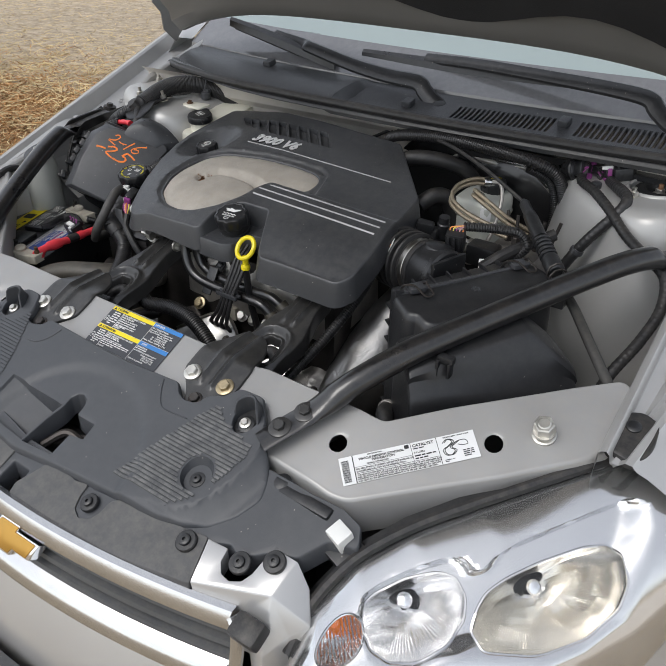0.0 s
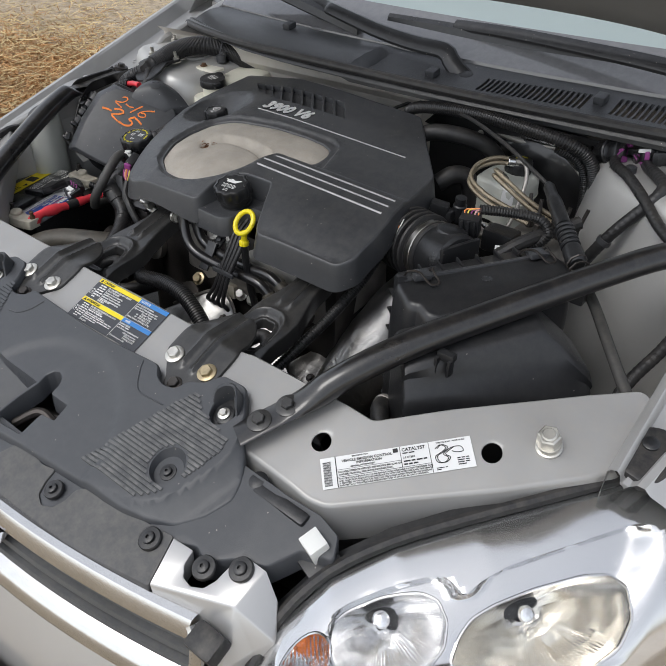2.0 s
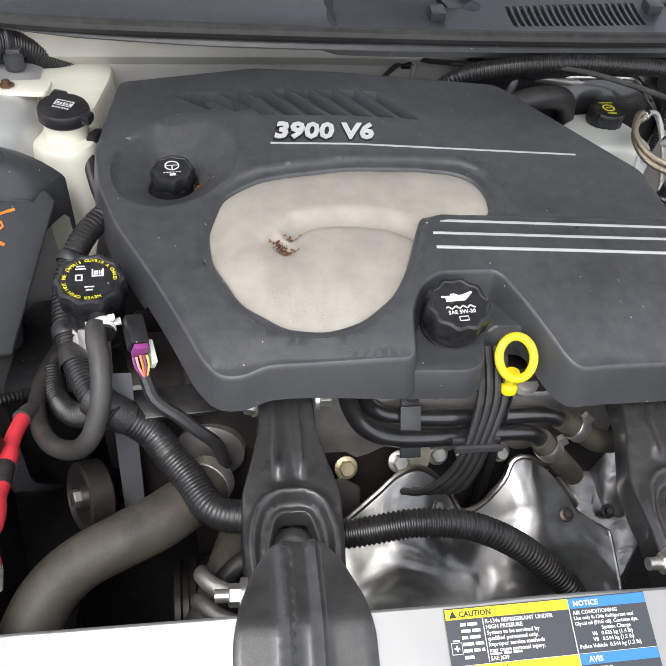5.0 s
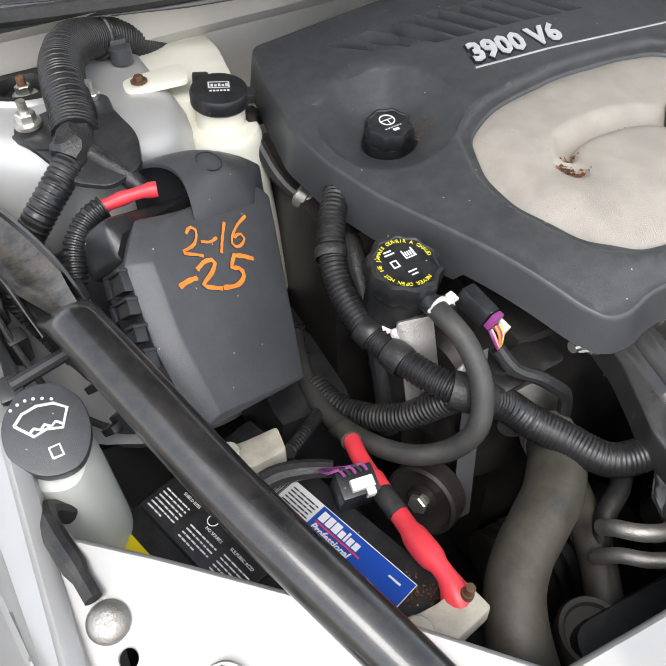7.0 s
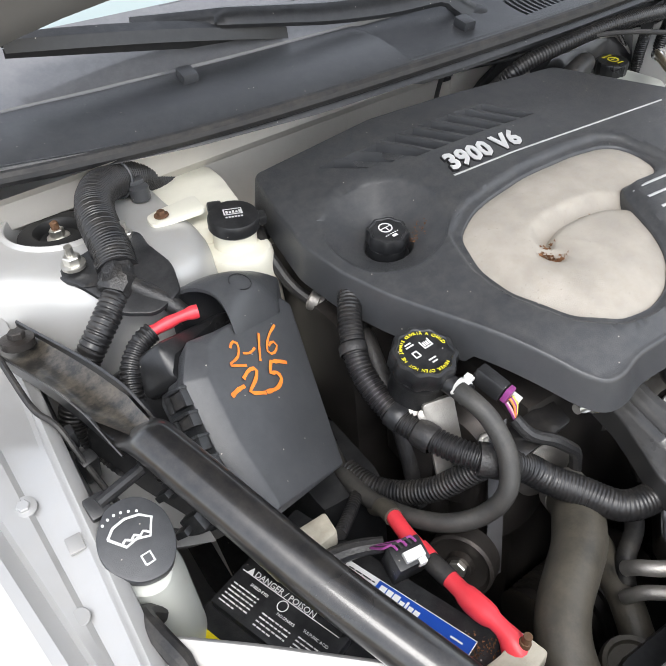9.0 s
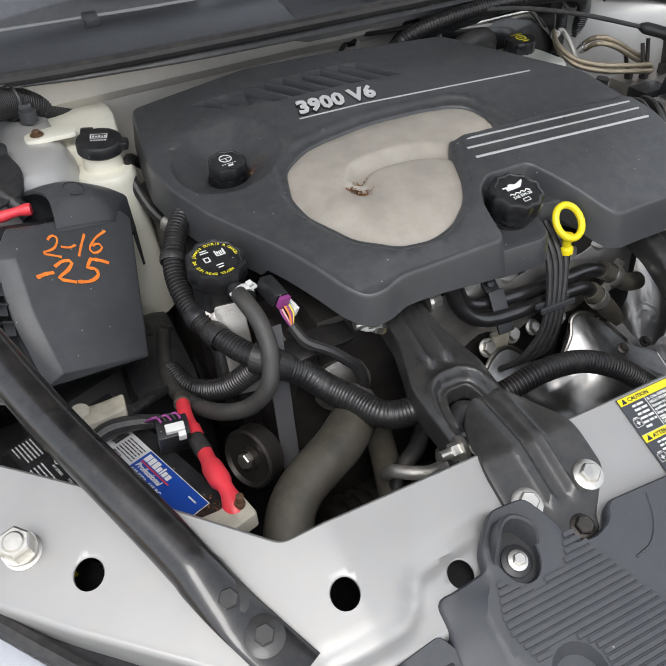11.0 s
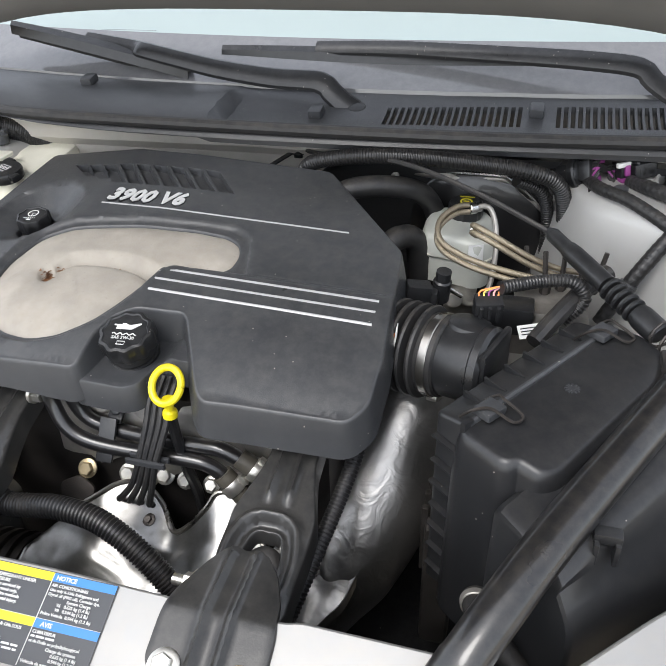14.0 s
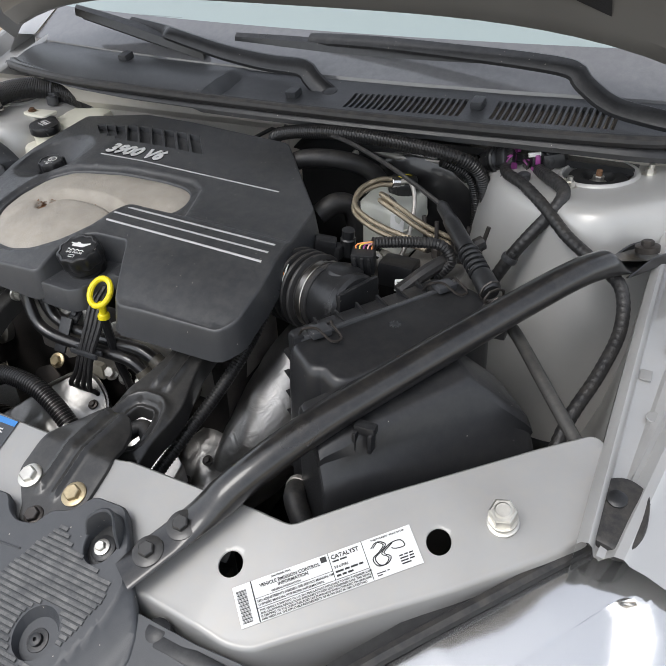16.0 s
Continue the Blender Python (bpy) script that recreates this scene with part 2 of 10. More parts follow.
# the car's silver, darkened: the shade under the hood is in the colour
HOOD_PAINT_SHADED = material("shaded_hood_paint", (0.19, 0.184, 0.172), 0.42, metal=0.3, vary=0.05, grain=2000, bump=0.02)
PAD = material("hood_pad", (0.02, 0.02, 0.021), 0.8, vary=0.2, grain=600, bump=0.5)
DASH = material("dash_black", (0.07, 0.07, 0.072), 0.6)
BELT = material("ribbed_belt", (0.10, 0.10, 0.105), 0.5, vary=0.15, grain=300, bump=0.05, dust=0.3)


def clear(name, colour, rough, ior, solid=True):
    m = bpy.data.materials.new(name)
    m.use_nodes = True
    b = m.node_tree.nodes["Principled BSDF"]
    b.inputs["Base Color"].default_value = (*colour, 1)
    b.inputs["Roughness"].default_value, b.inputs["IOR"].default_value = rough, ior
    b.inputs["Transmission Weight"].default_value = 1.0
    return m


LENS_COAT = clear("lens_gloss", (1, 1, 1), 0.02, 1.18)
FLUTED = clear("fluted_lens", (0.95, 0.95, 0.95), 0.12, 1.35)
GLASS = clear("windshield_glass", (0.72, 0.86, 0.84), 0.03, 1.8)
# ceramic edge; its grey also paints the reflection of hood and dash
FRIT_REFLECTION = material("ceramic_edge_with_reflection", (0.145, 0.145, 0.15), 0.16, vary=0.06, grain=700, bump=0.01, dust=0.28, dust_colour=(0.36, 0.35, 0.345), blotch=5, coat=0.8)
GLASS.node_tree.nodes["Principled BSDF"].inputs["Transmission Weight"].default_value = 0.56  # a film of dust and the milky reflected sky, as diffuse tint


# ---- building helpers ----
def thing(name, place, label, category, group="", kind=""):
    ob = new(name)
    ob.empty_display_size = 0.02
    ob.location = place
    return tagged(ob, label, category, group, kind)


def finish(bm, material_, smooth=35):
    me = bpy.data.meshes.new("mesh")
    bmesh.ops.recalc_face_normals(bm, faces=bm.faces)
    for f in bm.faces:
        f.smooth = smooth > 0
    if smooth > 0:
        for e in bm.edges:
            if len(e.link_faces) == 2 and e.calc_face_angle(0) > radians(smooth):
                e.smooth = False
    bm.to_mesh(me)
    bm.free()
    me.materials.append(material_)
    return me


def part(name, bm, material_, parent=None, label="", smooth=35):
    """One mesh object under a thing or a part."""
    ob = new(name, finish(bm, material_, smooth))
    ob.data.name = name
    if parent:
        hang(ob, parent)
    return tagged(ob, label)


def spot(ob):
    m = Matrix.Translation(ob.location)
    return spot(ob.parent) @ ob.matrix_parent_inverse @ m if ob.parent else m


def hang(ob, parent):
    ob.parent = parent
    ob.matrix_parent_inverse = spot(parent).inverted()


def lone(name, bm, material_, label, category, group="", kind="", smooth=35):
    return tagged(part(name, bm, material_, None, "", smooth), label, category, group, kind)


def frame_on(place, up, along=(1, 0, 0)):
    """A matrix whose z is up and whose x is near along."""
    z = Vector(up).normalized()
    x = Vector(along) - z * Vector(along).dot(z)
    x.normalize()
    y = z.cross(x)
    m = Matrix((x, y, z)).transposed().to_4x4()
    m.translation = place
    return m


def box(bm, centre, size, m=None, bevel=0.0, seg=2):
    made = bmesh.ops.create_cube(bm, size=1.0)["verts"]
    for v in made:
        v.co = Vector((v.co.x * size[0], v.co.y * size[1], v.co.z * size[2])) + Vector(centre)
    if bevel > 0:
        edges = list({e for v in made for e in v.link_edges})
        made = bmesh.ops.bevel(bm, geom=edges, offset=bevel, segments=seg, affect="EDGES", profile=0.6)["verts"]
        made = list({v for v in made} | {v for v in bm.verts if v.index < 0 and False})
    if m is not None:
        keep = set(made)
        for v in list(keep):
            for e in v.link_edges:
                keep.add(e.other_vert(v))
        for v in keep:
            v.co = m @ v.co
    return bm


def obox(centre, size, m=None, bevel=0.0, seg=2):
    """A new bmesh that holds one box."""
    b = bmesh.new()
    bmesh.ops.create_cube(b, size=1.0)
    for v in b.verts:
        v.co = Vector((v.co.x * size[0], v.co.y * size[1], v.co.z * size[2])) + Vector(centre)
    if bevel > 0:
        bmesh.ops.bevel(b, geom=list(b.edges), offset=bevel, segments=seg, affect="EDGES", profile=0.6)
    if m is not None:
        bmesh.ops.transform(b, matrix=m, verts=b.verts)
    return b


def merge(*parts_):
    """One bmesh out of several."""
    out = bmesh.new()
    for p in parts_:
        tmp = bpy.data.meshes.new("tmp")
        p.to_mesh(tmp)
        p.free()
        out.from_mesh(tmp)
        bpy.data.meshes.remove(tmp)
    return out


def lathe(profile, m=None, seg=24, close=True, lobes=0, lobe=0.0):
    """Turns (radius, height) pairs about z; lobes ripple the outline."""
    b = bmesh.new()
    rings = []
    for r, z in profile:
        ring = []
        for k in range(seg):
            a = 2 * math.pi * k / seg
            rr = r * (1 + (lobe * math.cos(lobes * a) if lobes and r > 0.6 * max(p[0] for p in profile) else 0))
            ring.append(b.verts.new((rr * math.cos(a), rr * math.sin(a), z)))
        rings.append(ring)
    for p, q in zip(rings, rings[1:]):
        for k in range(seg):
            b.faces.new((p[k], p[(k + 1) % seg], q[(k + 1) % seg], q[k]))
    if close:
        b.faces.new(rings[0])
        b.faces.new(rings[-1])
    if m is not None:
        bmesh.ops.transform(b, matrix=m, verts=b.verts)
    return b


def spline(points, step=0.006):
    """A Catmull-Rom line through the points, at even small steps."""
    p = [Vector(q) for q in points]
    p = [p[0] * 2 - p[1]] + p + [p[-1] * 2 - p[-2]]
    out = []
    for a, b, c, d in zip(p, p[1:], p[2:], p[3:]):
        n = max(2, int((c - b).length / step))
        for k in range(n):
            t = k / n
            out.append(0.5 * (2 * b + (c - a) * t + (2 * a - 5 * b + 4 * c - d) * t * t + (3 * b - a - 3 * c + d) * t ** 3))
    out.append(p[-2])
    return out


def tube(points, radius, seg=12, step=0.006, ribs=0.0, depth=0.12, straight=False, squash=None):
    """A hose along the points. ribs: the pitch of its corrugation. radius: a number, or a function of the way along it (0 to 1)."""
    line = [Vector(q) for q in points] if straight else spline(points, step)
    if ribs > 0:
        total = sum((b - a).length for a, b in zip(line, line[1:]))
        line = even(line, max(8, int(total / (ribs / 4))))
    b = bmesh.new()
    side = None
    rings = []
    n = len(line)
    for k, at in enumerate(line):
        way = (line[min(k + 1, n - 1)] - line[max(k - 1, 0)]).normalized()
        if side is None:
            side = way.orthogonal().normalized()
        side = (side - way * side.dot(way)).normalized()
        other = way.cross(side)
        r = radius(k / (n - 1)) if callable(radius) else radius
        if ribs > 0:
            r *= 1.0 if k % 4 < 2 else 1.0 - depth
        flat = squash(k / (n - 1)) if squash else (1.0, 1.0)
        rings.append([b.verts.new(at + side * (r * flat[0] * math.cos(2 * math.pi * j / seg)) + other * (r * flat[1] * math.sin(2 * math.pi * j / seg))) for j in range(seg)])
    for p, q in zip(rings, rings[1:]):
        for j in range(seg):
            b.faces.new((p[j], p[(j + 1) % seg], q[(j + 1) % seg], q[j]))
    b.faces.new(rings[0])
    b.faces.new(rings[-1])
    return b


def even(line, n):
    """The line again, as n + 1 points at equal distances."""
    far = [0.0]
    for a, c in zip(line, line[1:]):
        far.append(far[-1] + (c - a).length)
    out, k = [], 0
    for j in range(n + 1):
        d = far[-1] * j / n
        while k < len(far) - 2 and far[k + 1] < d:
            k += 1
        span = max(far[k + 1] - far[k], 1e-9)
        out.append(line[k].lerp(line[k + 1], min(1, (d - far[k]) / span)))
    return out


def inside(p, poly):
    hit = False
    for (ax, ay), (bx, by) in zip(poly, poly[1:] + poly[:1]):
        if (ay > p[1]) != (by > p[1]) and p[0] < (bx - ax) * (p[1] - ay) / (by - ay) + ax:
            hit = not hit
    return hit


def rounded(poly, r, n=4):
    """The polygon with its corners rounded."""
    out = []
    size = len(poly)
    for k in range(size):
        a, c, e = (Vector(poly[(k + j) % size]) for j in (-1, 0, 1))
        d1, d2 = (a - c), (e - c)
        cut = min(r, d1.length * 0.45, d2.length * 0.45)
        p, q = c + d1.normalized() * cut, c + d2.normalized() * cut
        for j in range(n + 1):
            t = j / n
            v = p * (1 - t) ** 2 + c * 2 * t * (1 - t) + q * t * t
            out.append((v.x, v.y))
    return out


def dense(poly, step):
    out = []
    for a, c in zip(poly, poly[1:] + poly[:1]):
        n = max(1, int(math.dist(a, c) / step))
        out += [(a[0] + (c[0] - a[0]) * k / n, a[1] + (c[1] - a[1]) * k / n) for k in range(n)]
    return out


def ccw(poly):
    area = sum(a[0] * c[1] - a[1] * c[0] for a, c in zip(poly, poly[1:] + poly[:1]))
    return list(poly) if area > 0 else list(poly)[::-1]


def circle(x, y, r, n=24, ry=None):
    return [(x + r * math.cos(2 * math.pi * k / n), y + (ry or r) * math.sin(2 * math.pi * k / n)) for k in range(n)]


def mirror(poly):
    return [(-x, y) for x, y in poly]


def away(loop, k):
    """The outward direction at a corner of a counter-clockwise loop."""
    a, c, e = loop[k - 1], loop[k], loop[(k + 1) % len(loop)]
    n1, n2 = Vector((c[1] - a[1], a[0] - c[0])), Vector((e[1] - c[1], c[0] - e[0]))
    n1 = n1.normalized() if n1.length > 1e-9 else n1
    n2 = n2.normalized() if n2.length > 1e-9 else n2
    n = n1 + n2
    return n.normalized() if n.length > 1e-6 else n1


def shrink(poly, d):
    p = ccw(poly)
    return [(x - away(p, k).x * d, y - away(p, k).y * d) for k, (x, y) in enumerate(p)]


def sheet(outer, height, holes=(), lines=(), step=0.012, skirt=((0.0015, -0.0008), (0.003, -0.003), (0.004, -0.02)), hole_skirt=((-0.001, -0.0008), (-0.002, -0.003), (-0.002, -0.012)), open_at=None):
    """A pressed or moulded panel seen from above: outline, holes and crease lines in plan, a height for every place, and edges that turn down."""
    outer = ccw(dense(outer, step))
    holes = [ccw(dense(h, step)) for h in holes]
    creases = [ccw(dense(h, step)) for h in lines]
    pts, edges = [], []
    for loop in (outer, *holes, *creases):
        base = len(pts)
        pts += loop
        edges += [(base + k, base + (k + 1) % len(loop)) for k in range(len(loop))]
    xs, ys = [p[0] for p in outer], [p[1] for p in outer]
    gx, gy = int((max(xs) - min(xs)) / step), int((max(ys) - min(ys)) / step)
    for i in range(1, gx):
        for j in range(1, gy):
            pts.append((min(xs) + (i + 0.13 * (j % 2)) * step, min(ys) + j * step))
    got = geometry.delaunay_2d_cdt([Vector(p) for p in pts], edges, [], 0, 1e-6)
    b = bmesh.new()
    vs = [b.verts.new((v.x, v.y, height(v.x, v.y))) for v in got[0]]
    for f in got[2]:
        c = (sum(got[0][k].x for k in f) / len(f), sum(got[0][k].y for k in f) / len(f))
        if inside(c, outer) and not any(inside(c, h) for h in holes):
            b.faces.new([vs[k] for k in f])
    bmesh.ops.delete(b, geom=[v for v in b.verts if not v.link_faces], context="VERTS")
    for loop, turn in ((outer, skirt), *((h, hole_skirt) for h in holes)):
        if not turn:
            continue
        rows = [[b.verts.new((x, y, height(x, y))) for x, y in loop]]
        for off, drop in turn:
            row = []
            for k, (x, y) in enumerate(loop):
                n = away(loop, k)
                row.append(b.verts.new((x + n.x * off, y + n.y * off, height(x, y) + drop)))
            rows.append(row)
        for p, q in zip(rows, rows[1:]):
            for k in range(len(loop)):
                j = (k + 1) % len(loop)
                if open_at and open_at(*loop[k]):
                    continue
                b.faces.new((p[k], p[j], q[j], q[k]))
    bmesh.ops.delete(b, geom=[v for v in b.verts if not v.link_faces], context="VERTS")
    bmesh.ops.remove_doubles(b, verts=b.verts, dist=1e-5)
    return b


def slab(poly, depth, m=None, bevel=0.0):
    """A flat plate of the outline, its top at z = 0 of m."""
    b = bmesh.new()
    top = [b.verts.new((x, y, 0)) for x, y in ccw(poly)]
    f = b.faces.new(top)
    low = bmesh.ops.extrude_face_region(b, geom=[f])["geom"]
    for v in low:
        if isinstance(v, bmesh.types.BMVert):
            v.co.z -= depth
    bmesh.ops.recalc_face_normals(b, faces=b.faces)
    if bevel > 0:
        rim = [e for e in b.edges if all(abs(v.co.z) < 1e-9 for v in e.verts)]
        bmesh.ops.bevel(b, geom=rim, offset=bevel, segments=2, affect="EDGES", profile=0.6)
    if m is not None:
        bmesh.ops.transform(b, matrix=m, verts=b.verts)
    return b


def words(text, size, m, depth=0.0004, shear=0.0, bold=0.0, width=1.0, align="LEFT"):
    """Raised or printed lettering as a bmesh; m places its baseline."""
    c = bpy.data.curves.new("words", "FONT")
    c.body, c.size, c.extrude, c.shear, c.offset, c.align_x, c.resolution_u = text, size, depth, shear, bold, align, 2
    ob = bpy.data.objects.new("words", c)
    me = bpy.data.meshes.new_from_object(ob)
    b = bmesh.new()
    b.from_mesh(me)
    bpy.data.objects.remove(ob)
    bpy.data.curves.remove(c)
    bpy.data.meshes.remove(me)
    bmesh.ops.transform(b, matrix=m @ Matrix.Diagonal((width, 1, 1, 1)), verts=b.verts)
    return b


def bars(rows, m, depth=0.0003):
    """Unreadable small print: flat bars (x, y, length, height)."""
    b = bmesh.new()
    for x, y, w, h in rows:
        q = [b.verts.new((x, y, depth)), b.verts.new((x + w, y, depth)), b.verts.new((x + w, y + h, depth)), b.verts.new((x, y + h, depth))]
        b.faces.new(q)
    bmesh.ops.transform(b, matrix=m, verts=b.verts)
    return b


def print_rows(rng, x, y, w, h, lines, fill=0.6):
    """Rows of broken bars that stand for lines of small print."""
    out = []
    pitch = h / lines
    for k in range(lines):
        at, end = x, x + w * (1.0 if k < lines - 1 else rng.uniform(0.4, 0.8))
        while at < end - 0.002:
            n = min(rng.uniform(0.003, 0.009), end - at)
            out.append((at, y + h - (k + 1) * pitch + pitch * 0.25, n, pitch * fill))
            at += n + 0.0012
    return out


def smooth_step(q):
    q = max(0.0, min(1.0, q))
    return q * q * (3 - 2 * q)


def hexagon(r, z0, z1, m):
    b = lathe([(r, z0), (r, z1 - r * 0.12), (r * 0.86, z1)], None, 6)
    bmesh.ops.transform(b, matrix=m, verts=b.verts)
    return b


def bolt(name, place, up, r, material_, label, washer=1.55, tall=0.75, group="", socket=False):
    """A flanged hex bolt: washer face and head."""
    m = frame_on(place, up, (0.8, 0.6, 0.1))
    b = merge(lathe([(r * washer, 0), (r * washer, r * 0.16), (r * washer * 0.93, r * 0.22), (r * 1.05, r * 0.30)], m, 24),
              hexagon(r, r * 0.2, r * tall + r * 0.2, m))
    if socket:
        b = merge(b, lathe([(r * 0.55, r * tall + r * 0.2), (r * 0.5, r * tall + r * 0.23)], m, 12))
    return lone(name, b, material_, label, "bolt", group)

# ---- ground ----
def ground_material():
    m = bpy.data.materials.new("dry_ground")
    m.use_nodes = True
    n, l = m.node_tree.nodes, m.node_tree.links
    b = n["Principled BSDF"]
    b.inputs["Roughness"].default_value = 0.95
    where = n.new("ShaderNodeNewGeometry")
    big = n.new("ShaderNodeTexNoise")
    big.inputs["Scale"].default_value, big.inputs["Detail"].default_value = 0.55, 5.0
    fine = n.new("ShaderNodeTexNoise")
    fine.inputs["Scale"].default_value, fine.inputs["Detail"].default_value, fine.inputs["Roughness"].default_value = 9.0, 12.0, 0.82
    for t in (big, fine):
        l.new(where.outputs["Position"], t.inputs["Vector"])
    dirt = n.new("ShaderNodeValToRGB")
    dirt.color_ramp.elements[0].position, dirt.color_ramp.elements[0].color = 0.36, (0.24, 0.18, 0.115, 1)
    dirt.color_ramp.elements[1].position, dirt.color_ramp.elements[1].color = 0.62, (0.64, 0.53, 0.385, 1)
    l.new(fine.outputs["Fac"], dirt.inputs["Fac"])
    tone = n.new("ShaderNodeMix")
    tone.data_type, tone.blend_type = "RGBA", "MULTIPLY"
    tone.inputs["Factor"].default_value = 0.6
    ramp = n.new("ShaderNodeMapRange")
    ramp.inputs["To Min"].default_value, ramp.inputs["To Max"].default_value = 0.65, 1.35
    l.new(big.outputs["Fac"], ramp.inputs["Value"])
    l.new(dirt.outputs["Color"], tone.inputs["A"])
    l.new(ramp.outputs["Result"], tone.inputs["B"])
    l.new(tone.outputs["Result"], b.inputs["Base Color"])
    bump = n.new("ShaderNodeBump")
    bump.inputs["Strength"].default_value, bump.inputs["Distance"].default_value = 0.8, 0.03
    l.new(fine.outputs["Fac"], bump.inputs["Height"])
    l.new(bump.outputs["Normal"], b.inputs["Normal"])
    return m


GROUND = ground_material()
bm = bmesh.new()
bmesh.ops.create_grid(bm, x_segments=60, y_segments=60, size=400)
lone("ground", bm, GROUND, "dry pale dirt with scattered straw", "ground", kind="structure")
MULCH = material("brown_straw_litter", (0.27, 0.15, 0.065), 0.95, vary=0.5, grain=90, bump=1.0, blotch=5, dust=0.7, dust_colour=(0.42, 0.28, 0.12))
rng = random.Random(4)
edge = [(-4.1 + 1.9 * math.cos(a) * (1 + 0.07 * rng.uniform(-1, 1) + 0.10 * math.sin(3 * a + 1)), 1.25 + 1.45 * math.sin(a) * (1 + 0.07 * rng.uniform(-1, 1) + 0.08 * math.sin(5 * a))) for a in [2 * math.pi * k / 60 for k in range(60)]]
bm = sheet(edge, lambda x, y: 0.010 + 0.016 * noise.noise((x * 3, y * 3, 0)) + 0.014 * noise.noise((x * 11, y * 11, 4)), step=0.05, skirt=((0.06, -0.012), (0.12, -0.03)))
lone("straw_litter", bm, MULCH, "brown straw litter heaped on the dirt", "straw", kind="stuff")


def strands(n, where_, length, width, high):
    """Many loose stalks lying about, each a thin bent strip."""
    verts, faces = [], []
    for _ in range(n):
        x, y = where_()
        a, c, w = rng.uniform(0, 6.28), rng.uniform(*length), rng.uniform(*width)
        dx, dy = math.cos(a), math.sin(a)
        z = [rng.uniform(0.004, high) for _ in range(3)]
        i = len(verts)
        for t, h in zip((-0.5, 0.0, 0.5), z):
            bend = 0.12 * c * (0.25 - t * t) * 4
            px, py = x + dx * c * t - dy * bend, y + dy * c * t + dx * bend
            verts += [(px - dy * w, py + dx * w, h), (px + dy * w, py - dx * w, h + w)]
        faces += [(i, i + 1, i + 3, i + 2), (i + 2, i + 3, i + 5, i + 4)]
    mesh_ = bpy.data.meshes.new("strands")
    mesh_.from_pydata(verts, [], faces)
    b = bmesh.new()
    b.from_mesh(mesh_)
    bpy.data.meshes.remove(mesh_)
    return b


STRAW = material("straw", (0.60, 0.46, 0.24), 0.8, vary=0.35, blotch=3)
HAY = material("brown_hay", (0.40, 0.22, 0.09), 0.85, vary=0.5, blotch=9)
lone("hay", strands(16000, lambda: (rng.gauss(-4.1, 1.15), rng.gauss(1.45, 0.85)), (0.03, 0.14), (0.0012, 0.0035), 0.05), HAY, "brown fibrous hay matted over the litter", "straw", kind="stuff", smooth=0)
lone("straw", merge(strands(9000, lambda: (rng.gauss(-4.3, 1.4), rng.gauss(1.9, 1.1)), (0.03, 0.20), (0.0012, 0.0034), 0.05), strands(9000, lambda: (rng.uniform(-11, -1.5), rng.uniform(0, 10)), (0.02, 0.13), (0.0012, 0.0034), 0.02)), STRAW, "loose yellow straw strewn on the dirt", "straw", kind="stuff", smooth=0)
PEBBLE = material("pebbles", (0.34, 0.28, 0.21), 0.9, vary=0.5, grain=80, bump=0.4, blotch=6)
bm = bmesh.new()
for _ in range(2600):
    x, y, r = rng.uniform(-10, -1.6), rng.uniform(0.5, 9), rng.uniform(0.004, 0.018)
    vs = [bm.verts.new((x + r * math.cos(a) * rng.uniform(0.7, 1.2), y + r * math.sin(a) * rng.uniform(0.7, 1.2), rng.uniform(0.0, 0.2) * r)) for a in [k * 1.2566 for k in range(5)]]
    top = bm.verts.new((x, y, r * 0.75))
    for k in range(5):
        bm.faces.new((vs[k], vs[(k + 1) % 5], top))
lone("pebbles", bm, PEBBLE, "small stones and clods on the dirt", "pebbles", kind="stuff", smooth=0)
CONCRETE = material("concrete", (0.62, 0.55, 0.46), 0.85, vary=0.10, grain=120, bump=0.25, blotch=1.5, spread=0.05)
bm = obox((6.6, 3.2, 0.01), (8.4, 12.6, 0.06), None, 0.01)
lone("pavement", bm, CONCRETE, "pale sunlit concrete drive", "pavement", kind="structure")
GRASS = material("grass", (0.10, 0.13, 0.04), 0.9, vary=0.4, grain=30, bump=1.0, blotch=1.0)
bm = bmesh.new()
for k in range(7000):
    x, y = rng.uniform(2.6, 12), rng.uniform(9.5, 15)
    a, n = rng.uniform(0, 6.28), rng.uniform(0.05, 0.13)
    dx, dy = math.cos(a) * 0.015, math.sin(a) * 0.015
    bm.faces.new([bm.verts.new(v) for v in ((x - dx, y - dy, 0), (x + dx, y + dy, 0), (x + dy * 2, y + dx * 2, n))])
lone("grass", bm, GRASS, "short green grass beyond the concrete", "grass", kind="stuff", smooth=0)


# ---- car body ----
def support(x, y):
    """The height of the pressed panel over the radiator and beside it."""
    return 0.789 + 0.42 * y - 0.11 * max(0.0, abs(x) - 0.37)


car = thing("car", (0, 0.3, 0), "silver sedan with its hood open", "car")

# radiator tie bar with its two outer panels, one pressing
half_rear = [(0.02, 0.048), (0.08, 0.047), (0.205, 0.047), (0.218, 0.050), (0.358, 0.050), (0.408, 0.051), (0.475, 0.109), (0.595, 0.203), (0.640, 0.236), (0.655, 0.228)]
half_front = [(0.655, 0.150), (0.629, 0.122), (0.562, 0.064), (0.493, 0.010), (0.421, -0.047), (0.400, -0.052), (0.304, -0.046), (0.25, -0.060), (0.02, -0.075)]
outline = rounded(half_rear + half_front + mirror(half_front)[::-1] + mirror(half_rear)[::-1], 0.008)


